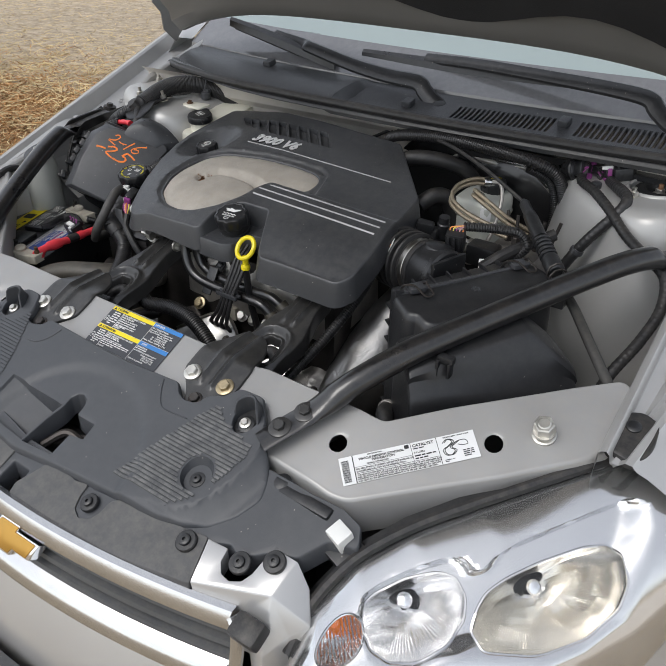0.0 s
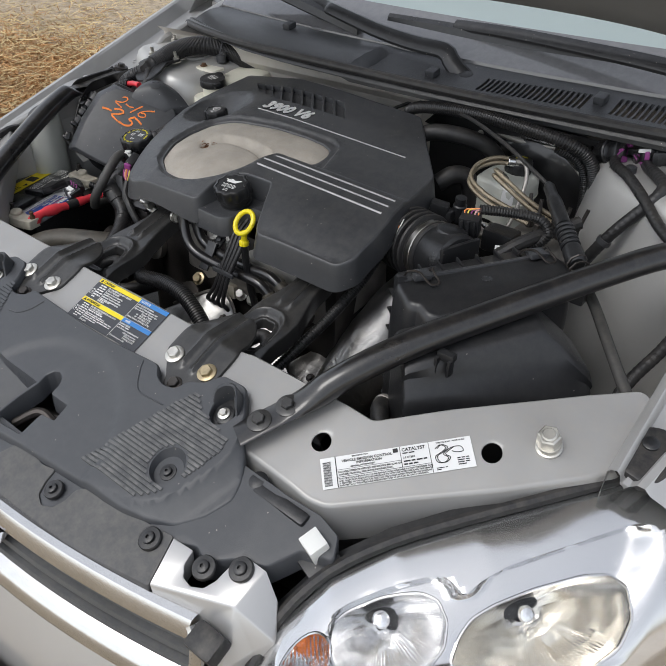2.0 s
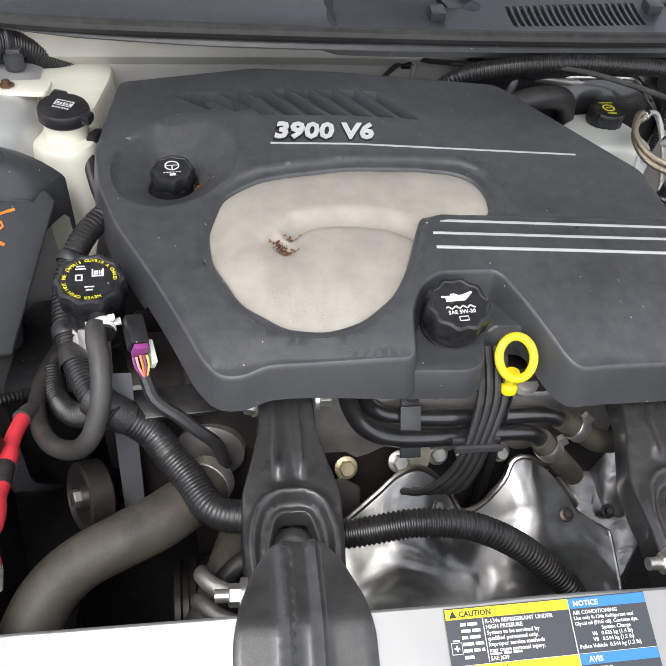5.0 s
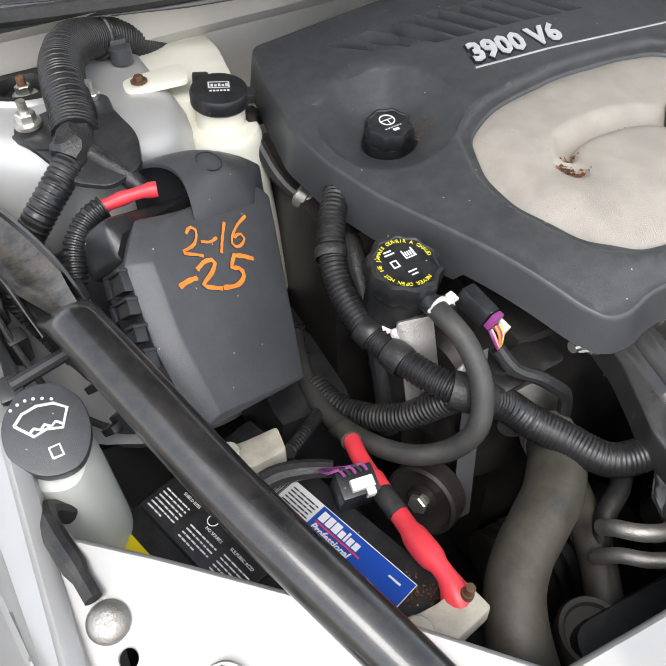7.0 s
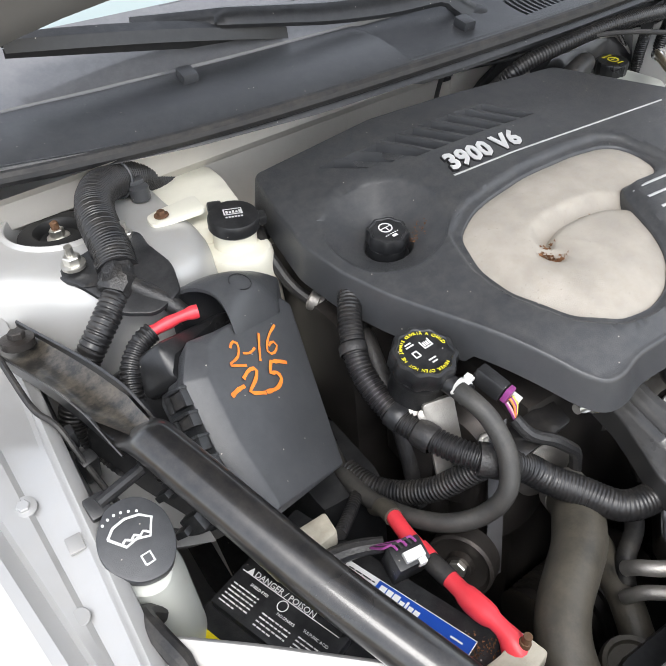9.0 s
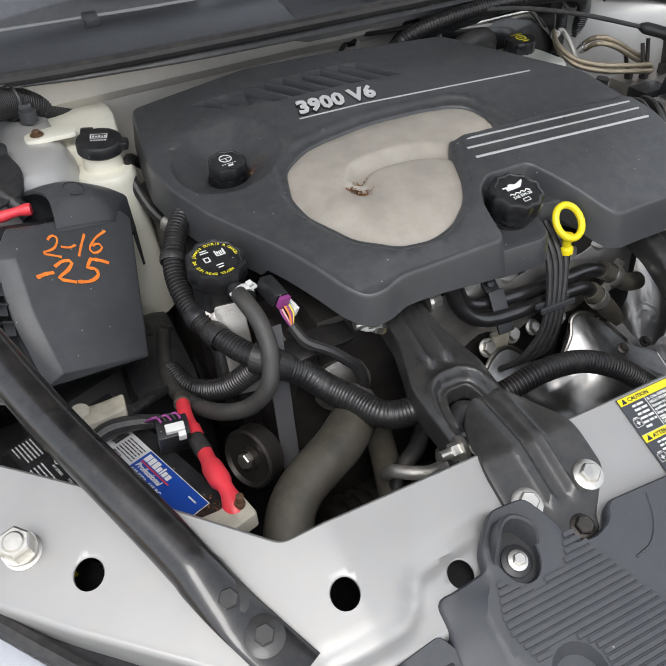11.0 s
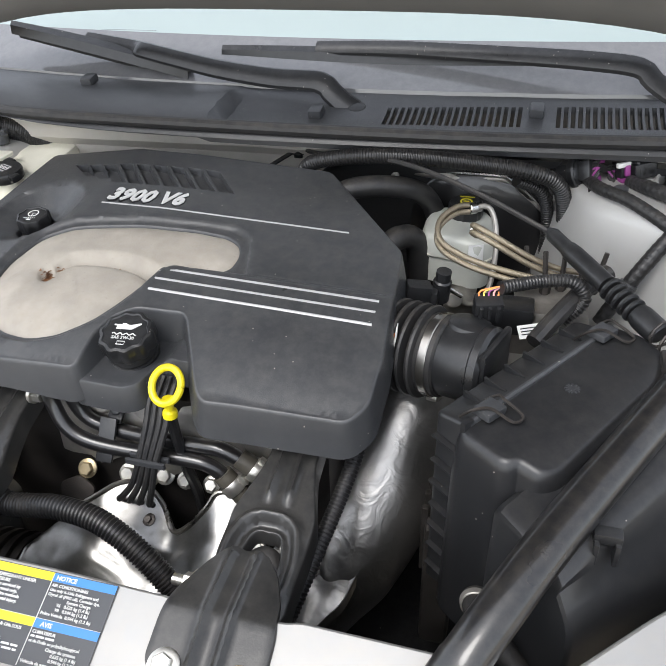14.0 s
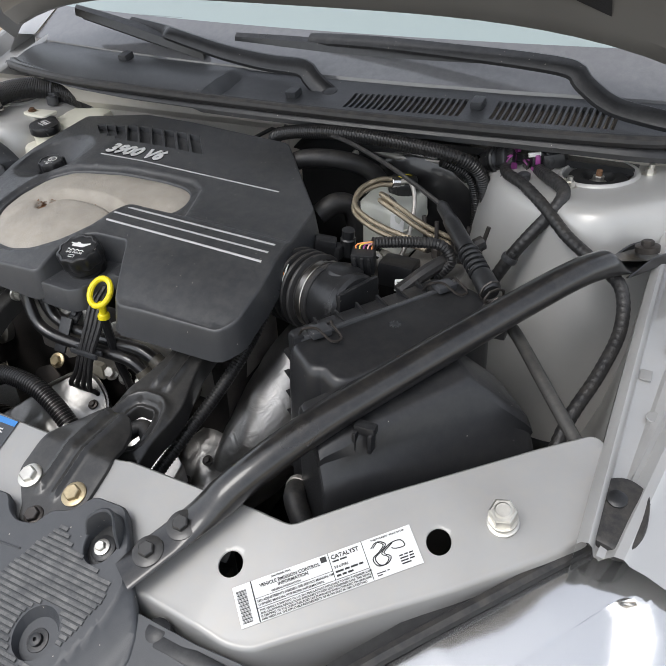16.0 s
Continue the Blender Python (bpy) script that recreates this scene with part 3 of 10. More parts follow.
PRESSED = [p.xy.to_tuple() for p in spline([(-0.412, -0.034, 0), (-0.383, -0.036, 0), (-0.352, -0.034, 0), (-0.336, -0.024, 0), (-0.326, -0.010, 0), (-0.308, -0.004, 0), (-0.248, 0.004, 0)], 0.003)]


def tie(x, y):
    z = support(x, y)
    # pressed bead beside the shield on the passenger side
    if x < -0.22 and y < 0.03:
        d = min(math.dist((x, y), p) for p in PRESSED)
        z -= 0.0042 * math.exp(-(d / 0.0062) ** 2)
    return z


bm = sheet(outline, tie, holes=[circle(0.372, 0.002, 0.0118), circle(0.538, 0.092, 0.0118), circle(-0.379, 0.002, 0.0118), circle(-0.545, 0.094, 0.0118), circle(-0.292, -0.020, 0.011), circle(-0.628, 0.165, 0.006)],
           step=0.00517, skirt=((0.001, -0.0003), (0.003, -0.0018), (0.0045, -0.005), (0.0065, -0.055)), hole_skirt=((-0.0004, -0.0005), (-0.0007, -0.0014)))
part("radiator_support", bm, PAINT_BAY, car, "dusty silver painted steel panel")


def loft(rows, closed=False):
    """A skin through rows of points."""
    b = bmesh.new()
    grid = [[b.verts.new(p) for p in row] for row in rows]
    for p, q in zip(grid, grid[1:]):
        for k in range(len(p) - (0 if closed else 1)):
            j = (k + 1) % len(p)
            b.faces.new((p[k], p[j], q[j], q[k]))
    return b


def rail_height(y):
    return 0.800 + 0.255 * y


def rail_out(y):
    return 0.668 + 0.175 * y


for side, name in ((1, "driver"), (-1, "passenger")):
    # fender: inner bead, flat flange, rolled outer edge, painted flank
    rows = []
    for k in range(29):
        y = 0.125 + 0.030 * k
        z, o = rail_height(y), rail_out(y)
        i = 0.652 + 0.02 * max(0, y - 0.5)
        dip = 0.028 * max(0.0, 1 - ((y - 0.53) / 0.13) ** 2)
        h = z - dip
        sink = 0.034 * smooth_step((y - 0.42) / 0.14)
        sec = [(i - 0.004, z - 0.06), (i - 0.003, h - 0.004), (i, h), (i + 0.006, h + 0.002), (i + 0.010, h - 0.002), (i + 0.012, h - 0.012 - sink), (i + 0.016, h - 0.014 - sink), (i + (o - i) * 0.45, z - 0.016 - dip * 0.5 - sink), (i + (o - i) * 0.45 + 0.004, z - 0.011 - dip * 0.4 - sink), (o - 0.024, z - 0.010 - sink), (o - 0.020, z - 0.014 - sink * 0.8), (o - 0.014, z - 0.008),
               (o - 0.010, z - 0.004), (o - 0.002, z - 0.004), (o + 0.004, z - 0.010), (o + 0.018, z - 0.014), (o + 0.05, z - 0.03), (o + 0.09, z - 0.075), (o + 0.115, z - 0.16), (o + 0.12, z - 0.35), (o + 0.11, z - 0.5)]
        rows.append([(side * x, y, h) for x, h in sec])
    part("fender_flange", loft([r[:14] for r in rows]), RAIL_PAINT, car, "dull silver bolting flange")
    part("fender", loft([r[13:] for r in rows]), PAINT, car, "silver painted front fender")
    for y in (0.38, 0.62):
        z = rail_height(y) - (0.013 if y < 0.5 else 0.046)
        m = frame_on((side * (rail_out(y) + 0.652) / 2, y, z), (0, -0.2, 1))
        part("fender_bolt", merge(lathe([(0.0095, 0), (0.0095, 0.0015), (0.0075, 0.002)], m, 20), hexagon(0.0052, 0.0015, 0.005, m)), RAIL_PAINT, car, "painted hex bolt")
    for y, r in ((0.285, 0.007), (0.47, 0.006)):
        m = frame_on((side * (0.655 + 0.5 * (rail_out(y) - 0.655)), y, rail_height(y) - 0.0125), (0, -0.25, 1))
        part("rail_plug", lathe([(r, 0), (r, 0.0012), (r * 0.9, 0.0018), (r * 0.2, 0.0018)], m, 24), PAINT_BAY, car, "round plug in the rail")
    m = frame_on((side * 0.671, 0.335, rail_height(0.335) - 0.0125), (0, -0.25, 1))
    part("rail_slot", obox((0, 0, 0), (0.012, 0.014, 0.003), m, 0.001), PAINT_BAY, car, "square pressed hole")
    if side > 0:
        rail_end = sheet(rounded([(0.652, 0.140), (0.690, 0.132), (0.700, 0.160), (0.697, 0.196), (0.676, 0.206), (0.656, 0.196)], 0.012, 4), lambda x, y: rail_height(y) - 0.006 + 0.3 * max(0, x - 0.690), step=0.008, skirt=((0.001, -0.001), (0.002, -0.012)))
        part("rail_end_cap", rail_end, RUBBER, car, "black rubber cap at the rail's end")
        part("push_pin", lathe([(0.009, 0), (0.009, 0.002), (0.006, 0.0035), (0.002, 0.0035)], frame_on((0.672, 0.180, rail_height(0.180) - 0.006), (0, -0.25, 1)), 22), PLASTIC_DARK, car)
    # wheel apron wall and strut tower
    rows = []
    for k in range(15):
        y = 0.18 + 0.05 * k
        x = 0.648 if y < 0.5 else 0.655
        rows.append([(side * x, y, rail_height(y) - 0.03), (side * (x - 0.004), y, 0.80), (side * (x - 0.02), y, 0.70), (side * (x - 0.05), y, 0.60), (side * (x - 0.09), y, 0.45)])
    part("apron", loft(rows), PAINT_BAY_LIT, car, "silver painted inner wheel apron")
    if side < 0:
        rows = [[(-0.646, y, 0.850), (-0.634, y, 0.822), (-0.606, y, 0.798), (-0.572, y, 0.778), (-0.566, y, 0.70)] for y in (0.345, 0.40, 0.46, 0.52, 0.56)]
        part("apron_shelf", loft(rows), PAINT_BAY_LIT, car, "silver painted shelf of the apron")
    cx, cy = (0.553, 0.675) if side > 0 else (0.570, 0.665)
    top = rounded([(0.400, 0.80), (0.405, 0.70), (0.438, 0.640), (0.500, 0.588), (0.565, 0.552), (0.612, 0.580), (0.662, 0.612), (0.665, 0.80)], 0.030, 6)
    if side < 0:
        top = mirror(rounded([(0.470, 0.80), (0.466, 0.66), (0.458, 0.585), (0.482, 0.545), (0.545, 0.540), (0.585, 0.560), (0.625, 0.590), (0.664, 0.606), (0.665, 0.80)], 0.030, 6))
    bm = sheet(top, lambda x, y: (0.953 if side > 0 else 0.947) + 0.10 * (abs(x) - 0.55) + 0.02 * (y - 0.67), holes=[circle(side * cx, cy, 0.054, 36)], step=0.02,
               skirt=((0.006, -0.002), (0.014, -0.008), (0.020, -0.022), (0.026, -0.06), (0.040, -0.14), (0.075, -0.33)),
               hole_skirt=((-0.002, 0.003), (-0.004, 0.004), (-0.006, 0.002), (-0.007, -0.03)))
    part("strut_tower", bm, PAINT_BAY_LIT, car, "silver painted strut tower")
    m = frame_on((side * cx, cy, 0.945 if side > 0 else 0.938), (0, 0, 1))
    mount = part("strut_mount", lathe([(0.0485, -0.016), (0.047, -0.008), (0.044, -0.006), (0.041, -0.002), (0.040, 0.004), (0.036, 0.0065), (0.024, 0.0065), (0.021, 0.003), (0.020, -0.004), (0.012, -0.005), (0.004, -0.005)], m, 40), MOUNT_RUBBER, car, "rubber strut mount")
    part("mount_cup", lathe([(0.0500, -0.002), (0.0495, -0.010), (0.0475, -0.013)], m, 36, close=False), RUST, mount, "rust-stained cup")
    part("strut_nut", merge(lathe([(0.012, -0.005), (0.012, -0.002), (0.010, -0.001)], m, 20), hexagon(0.0078, -0.001, 0.007, m)), ZINC, mount, "pale nut")
    part("strut_stud", lathe([(0.0042, 0.006), (0.0042, 0.014), (0.003, 0.015)], m, 12), RUST, mount, "rusty stud")
    for dx, dy in ((0.064, 0.012), (-0.035, 0.055), (-0.030, -0.052)):
        m = frame_on((side * (cx + dx), cy + dy, 0.951 + 0.1 * dx), (0, 0, 1))
        part("tower_stud", merge(lathe([(0.012, 0), (0.012, 0.002), (0.008, 0.003)], m, 16), hexagon(0.0075, 0.003, 0.010, m), lathe([(0.004, 0.01), (0.004, 0.016)], m, 10)), ZINC, car)

# firewall, dirty, with pressed seams
bm = bmesh.new()
rows = []
for k in range(41):
    x = -0.68 + 0.034 * k
    y = 0.742 - 0.10 * max(0, abs(x) - 0.25) ** 1.0 + 0.006 * math.sin(x * 40) * 0.2
    y = 0.745 - 0.05 * max(0, -0.1 - x)
    rows.append([(x, y + 0.02, 0.40), (x, y + 0.012, 0.62), (x, y, 0.80), (x, y - 0.004, 0.90), (x, y - 0.010, 0.930), (x, y - 0.026, 0.945), (x, y - 0.030, 0.975), (x, y - 0.05, 0.990)])
part("firewall", loft(rows), PAINT_DIRTY, car, "dirt-streaked silver painted firewall")
# black sound mat laid on the driver half of the firewall, its top edge bowed
rows = []
for k in range(29):
    t = k / 28
    x = 0.045 + 0.362 * t
    top = 0.966 - 0.075 * max(0, t - 0.86) / 0.14 - 0.050 * max(0, 0.14 - t) / 0.14
    wave = 0.003 * noise.noise((x * 14, 0, 3))
    rows.append([(x, y - 0.004 + wave, z) for y, z in ((0.760, 0.46), (0.752, 0.62), (0.740, 0.80), (0.735, 0.88), (0.730, min(top - 0.012, 0.915)), (0.718, min(top - 0.006, 0.938)), (0.709, top - 0.002), (0.714, top))])
part("firewall_mat", loft(rows), PAD, car, "black felt mat behind the brake booster")
for x in (-0.245, -0.16, 0.02):
    part("seam_bead", tube([(x, 0.712, 0.98), (x - 0.004, 0.735, 0.93), (x - 0.006, 0.742, 0.86)], 0.004, 6, 0.01), PAINT_DIRTY, car)

# added dark sheet under the engine, unseen: blocks the bright ground below
part("ground_blocker", obox((0, 0.33, 0.30), (1.30, 0.95, 0.02)), PLASTIC_DARK, car, "unseen black sheet that hides the bright ground")

# cowl: seal, panel, air vents
SEAL = [(-0.668, 0.752, 0.985), (-0.60, 0.722, 0.988), (-0.50, 0.688, 0.992), (-0.40, 0.662, 0.996), (-0.257, 0.644, 1.000), (-0.045, 0.640, 1.001), (0.144, 0.646, 1.000), (0.314, 0.658, 0.999), (0.473, 0.670, 1.000), (0.600, 0.678, 1.004), (0.655, 0.690, 1.008)]


def seal_y(x):
    for a, c in zip(SEAL, SEAL[1:]):
        if a[0] <= x <= c[0]:
            return a[1] + (c[1] - a[1]) * (x - a[0]) / (c[0] - a[0])
    return 0.70


cowl = thing("cowl_panel", (0, 0.74, 0.98), "matte black plastic cowl panel with air slots below the windshield", "cowl panel")
part("weather_seal", tube(SEAL, 0.0085, 10, 0.012), RUBBER, cowl, "black rubber hood seal")
rows = [[(x, seal_y(x) - 0.006, 0.985), (x, seal_y(x) + 0.004, 0.999), (x, seal_y(x) + 0.02, 0.996)] for x in [-0.66 + 0.033 * k for k in range(41)]]
part("seal_carrier", loft(rows), PLASTIC_DARK, cowl)


def glass_y(x):
    return 0.802 + 0.13 * x * x


def cowl_z(x, y):
    t = (y - seal_y(x)) / max(0.05, glass_y(x) - seal_y(x))
    return 0.994 + 0.018 * t + (0.010 * math.sin(min(1, max(0, t)) * math.pi) if x < -0.1 else -0.012 * math.sin(min(1, max(0, t)) * math.pi))


front = [(x, seal_y(x) + 0.012) for x in [-0.64 + 0.04 * k for k in range(33)]]
back = [(x, glass_y(x) + 0.01) for x in [0.64 - 0.04 * k for k in range(33)]]
slots = []
for x0, n in ((0.135, 20), (0.372, 19)):
    for k in range(n):
        x = x0 + 0.0097 * k
        slots.append([(x, 0.718 + 0.10 * (x - 0.135)), (x + 0.0060, 0.718 + 0.10 * (x - 0.135)), (x + 0.0060, 0.768 + 0.12 * (x - 0.135)), (x, 0.768 + 0.12 * (x - 0.135))])
bm = sheet(front + back, cowl_z, holes=slots, step=0.016, skirt=((0.001, -0.004), (0.001, -0.02)), hole_skirt=((0, -0.001), (0, -0.010)))
part("panel", bm, PLASTIC, cowl)
part("slot_backing", obox((0.35, 0.745, 0.955), (0.50, 0.10, 0.01)), PLASTIC_DARK, cowl)
for x, y in ((-0.358, 0.772), (0.345, 0.775), (0.035, 0.735)):
    part("cowl_clip", obox((0, 0, 0.006), (0.020, 0.026, 0.014), frame_on((x, y, cowl_z(x, y)), (0, -0.2, 1)), 0.004), PLASTIC, cowl)

# windshield and what stands behind it
rows = []
for k in range(33):
    x = -0.70 + 0.04375 * k
    y0 = glass_y(x)
    rows.append([(x, y0 + 0.80 * t, 1.012 + 0.46 * t - 0.03 * t * t + 0.0 * x) for t in (0, 0.1, 0.25, 0.45, 0.7, 1.0)])
glass = part("windshield", loft(rows), GLASS, car, "green-tinted windshield")
glass.visible_shadow = False
# band made wide to carry the grey reflection low on the glass
rows = []
for k in range(33):
    x = -0.70 + 0.04375 * k
    rows.append([(x, glass_y(x) - 0.004, 1.004), (x, glass_y(x) - 0.002, 1.016)] + [(x, glass_y(x) + 0.80 * t - 0.002, 1.012 + 0.46 * t - 0.03 * t * t + 0.004) for t in (0.01, 0.04, 0.08, 0.115)])
part("glass_border", loft(rows), FRIT_REFLECTION, car, "ceramic edge of the glass, widened and greyed as the hood's reflection")
part("dashboard", obox((0, 1.35, 0.97), (1.45, 0.75, 0.06), None, 0.02), DASH, car, "dark dashboard top")
part("cabin", obox((0, 1.9, 0.8), (1.45, 0.4, 1.2), None, 0.02), DASH, car)
for side in (1, -1):
    rows = [[(side * (0.70 + 0.02 * t), glass_y(0.7) + 0.8 * t, 1.022 + 0.43 * t), (side * (0.76 + 0.02 * t), glass_y(0.7) + 0.8 * t, 1.02 + 0.42 * t), (side * (0.80), glass_y(0.7) + 0.9 * t, 0.97 + 0.3 * t)] for t in (0, 0.25, 0.5, 0.75, 1)]
    part("pillar", loft(rows), PAINT, car)

# hood, propped open: inner panel, pad, outer skin, hinges
HOOD_TILT = radians(46)


def hood_point(x, s, d):
    """s metres from the rear edge towards the front, d metres below the skin; the rear edge is bowed."""
    bow = 0.02 * x * x + 0.33 * x ** 4
    y = 0.800 + 0.06 * x * x - math.cos(HOOD_TILT) * s - math.sin(HOOD_TILT) * d
    z = 1.143 - bow + math.sin(HOOD_TILT) * s - math.cos(HOOD_TILT) * d
    return (x, y, z)


xs = [-0.665 + 0.0475 * k for k in range(29)]
hood = part("hood", loft([[hood_point(x, s, d) for s, d in ((0.0, 0.0), (0.0, 0.022), (0.012, 0.032), (0.05, 0.034), (0.07, 0.022), (0.3, 0.02), (0.9, 0.02), (1.0, 0.03), (1.02, 0.0), (0.5, -0.02), (0.0, 0.0))] for x in xs]), HOOD_PAINT_SHADED, car, "silver underside of the open hood, darkened for its shade")
pad = [[hood_point(x, s, 0.028 + 0.006 * math.sin(9 * x) * math.sin(7 * s)) for s in (0.055 + 0.05 * math.cos(x * 7 + 0.6) ** 2, 0.2, 0.4, 0.6, 0.85)] for x in xs[3:-3]]
part("hood_pad", loft(pad), PAD, hood, "black insulating pad")
for side in (1, -1):
    poly = [(0.0, 0.0), (0.05, 0.01), (0.075, 0.045), (0.11, 0.055), (0.125, 0.085), (0.10, 0.10), (0.06, 0.085), (0.03, 0.06), (-0.015, 0.05)]
    m = Matrix(((0, 0, side, side * 0.742), (-0.85, 0.5, 0, 0.845), (0.5, 0.85, 0, 1.015), (0, 0, 0, 1)))
    part("hood_hinge", slab(poly, 0.004, m, 0.001), HOOD_PAINT_SHADED, car, "pressed steel hood hinge")
part("hood_prop", tube([(0.722, 0.653, 0.955), (0.765, 0.64, 1.20), (0.81, 0.60, 1.55)], 0.0075, 10, straight=True), BLACK_STEEL, car, "black gas strut")
part("prop_socket", lathe([(0.012, 0), (0.013, 0.012), (0.009, 0.035)], frame_on((0.722, 0.653, 0.94), (0.15, 0, 1)), 14), PLASTIC_DARK, car)

# ---- front end: sight shield, grille, fascia, headlights ----
shield = thing("radiator_shield", (0, -0.12, 0.72), "dark grey moulded plastic shield over the radiator", "shield")
right = [(0.03, -0.033), (0.123, -0.028), (0.134, -0.040), (0.150, -0.046), (0.172, -0.042), (0.180, -0.026), (0.200, -0.019), (0.216, 0.000), (0.252, 0.001), (0.275, -0.024), (0.284, -0.040), (0.306, -0.060), (0.322, -0.080), (0.328, -0.100), (0.314, -0.128), (0.290, -0.152), (0.258, -0.166), (0.225, -0.173), (0.149, -0.178), (0.045, -0.186)]
left = [(-0.040, -0.195), (-0.119, -0.187), (-0.225, -0.173), (-0.258, -0.166), (-0.290, -0.152), (-0.314, -0.128), (-0.328, -0.100), (-0.322, -0.066), (-0.318, -0.049), (-0.318, -0.031), (-0.276, -0.033), (-0.272, -0.018), (-0.252, 0.001), (-0.222, 0.000), (-0.210, -0.022), (-0.206, -0.042), (-0.184, -0.046), (-0.165, -0.040), (-0.158, -0.028), (-0.03, -0.033)]
# the raised middle with its two ribbed wings; outside it the edge slopes down
wing = [(0.200, 0.010), (0.276, 0.004), (0.280, -0.020), (0.276, -0.036), (0.291, -0.052), (0.296, -0.066), (0.290, -0.094), (0.278, -0.124), (0.262, -0.148), (0.240, -0.163), (0.200, -0.171), (0.150, -0.186), (0.06, -0.20)]
raised = wing + mirror(wing)[::-1]
wing_line = dense(wing, 0.002)[:-40]
slot = [(-0.032, -0.187), (-0.024, -0.146), (-0.016, -0.1225), (-0.016, -0.108), (-0.010, -0.099), (0.000, -0.0955), (0.010, -0.099), (0.016, -0.108), (0.017, -0.1225), (0.053, -0.1225), (0.055, -0.147), (0.030, -0.150), (0.028, -0.182)]
ramp = [(-0.132, -0.178), (-0.131, -0.1225), (-0.020, -0.1235), (-0.029, -0.150), (-0.035, -0.184)]
ramp_rim = [(-0.1338, -0.1795), (-0.1328, -0.1208), (-0.0182, -0.1219), (-0.0272, -0.150), (-0.0335, -0.1858)]
ramp_mid = [((p[0] + q[0]) / 2, (p[1] + q[1]) / 2) for p, q in zip(ramp, ramp_rim)]
finger = rounded(slot, 0.0025, 3)


def shield_z(x, y):
    z = support(x, y) + 0.012
    if abs(x) > 0.13 and not inside((x, y), raised):
        off = min(math.dist((abs(x), y), p) for p in wing_line)
        z -= 0.013 * min(1.0, off / 0.026) ** 0.8
    if inside((x, y), ramp_mid):
        z -= 0.004 + 0.028 * min(1, max(0, (x + 0.13) / 0.10))
    # a shallow half-round dish over the latch
    q = math.hypot((x - 0.02) / 0.135, (y + 0.175) / 0.118)
    q = min(1.0, max(0.0, (q - 0.97) / 0.09))
    z += 0.0045 * q * q * (3 - 2 * q)
    for cx in (0.240, -0.253):
        d = math.hypot(x - cx, y + 0.116)
        if d < 0.022:
            z -= 0.010 * min(1, (0.022 - d) / 0.004)
    return z


bm = sheet(rounded(right + left, 0.006, 3), shield_z, holes=[finger, circle(0.250, -0.029, 0.0185, 28, 0.0235), circle(-0.250, -0.029, 0.0185, 28, 0.0235)], lines=[ramp_rim, ramp, rounded(raised, 0.006, 3), circle(0.240, -0.116, 0.022), circle(0.240, -0.116, 0.018), circle(-0.253, -0.116, 0.022), circle(-0.253, -0.116, 0.018)],
           step=0.006, skirt=((0.0015, -0.0008), (0.003, -0.003), (0.0042, -0.012)), hole_skirt=((-0.001, -0.001), (-0.0015, -0.004), (-0.002, -0.03)))
part("upper_shield", bm, SHIELD, shield)
for cx, poly in ((0.240, [(0.203, -0.030), (0.226, -0.046), (0.262, -0.054), (0.283, -0.060), (0.285, -0.076), (0.270, -0.118), (0.253, -0.146), (0.234, -0.160), (0.128, -0.164), (0.146, -0.134), (0.163, -0.100), (0.186, -0.054)]),
                 (-0.253, [(-0.199, -0.032), (-0.213, -0.036), (-0.220, -0.052), (-0.250, -0.056), (-0.276, -0.040), (-0.285, -0.060), (-0.285, -0.076), (-0.270, -0.118), (-0.253, -0.146), (-0.234, -0.160), (-0.138, -0.164), (-0.150, -0.140), (-0.163, -0.100), (-0.186, -0.058)])):
    y = -0.160
    while y < -0.03:
        run = [x for x in [cx - 0.11 + 0.002 * k for k in range(111)] if inside((x, y), poly) and math.hypot(x - cx, y + 0.116) > 0.024]
        groups, at = [], []
        for x in run:
            if at and x - at[-1] > 0.0035:
                groups.append(at)
                at = []
            at.append(x)
        for g in groups + [at]:
            if len(g) > 3:
                b = bmesh.new()
                n = max(1, len(g) // 8)
                stops = [g[0] + (g[-1] - g[0]) * k / n for k in range(n + 1)]
                prof = ((-0.0019, 0.0), (-0.0015, 0.0014), (0.0015, 0.0014), (0.0019, 0.0))
                rows = [[b.verts.new((x, y + dy, shield_z(x, y + dy) + dz)) for dy, dz in prof] for x in stops]
                for p, q in zip(rows, rows[1:]):
                    for k in range(3):
                        b.faces.new((p[k], p[k + 1], q[k + 1], q[k]))
                part("rib", b, WORN_RIB if cx > 0 else SHIELD, shield)
        y += 0.0050
low = [(0.311, -0.064), (0.377, -0.066), (0.424, -0.062), (0.452, -0.068), (0.462, -0.088), (0.428, -0.098), (0.408, -0.130), (0.375, -0.143), (0.350, -0.162), (0.330, -0.155), (0.304, -0.165), (0.312, -0.212), (0.24, -0.224), (0.167, -0.233), (0.085, -0.243), (0.012, -0.249),
       (0.010, -0.205), (-0.026, -0.205), (-0.030, -0.248), (-0.114, -0.246), (-0.20, -0.236), (-0.28, -0.226), (-0.312, -0.212), (-0.304, -0.165), (-0.330, -0.155), (-0.375, -0.143), (-0.408, -0.130), (-0.428, -0.098), (-0.462, -0.088), (-0.452, -0.068), (-0.424, -0.062), (-0.330, -0.05), (-0.30, -0.10), (-0.26, -0.14), (-0.03, -0.175), (0.03, -0.175), (0.26, -0.14), (0.30, -0.09)]
bm = sheet(rounded(low, 0.004, 3), lambda x, y: support(x, y) + 0.002 - 0.10 * max(0, -0.225 - y), step=0.012, skirt=((0.001, -0.0008), (0.002, -0.003), (0.003, -0.03)))
part("lower_shield", bm, SHIELD, shield, "dark grey plastic wings")
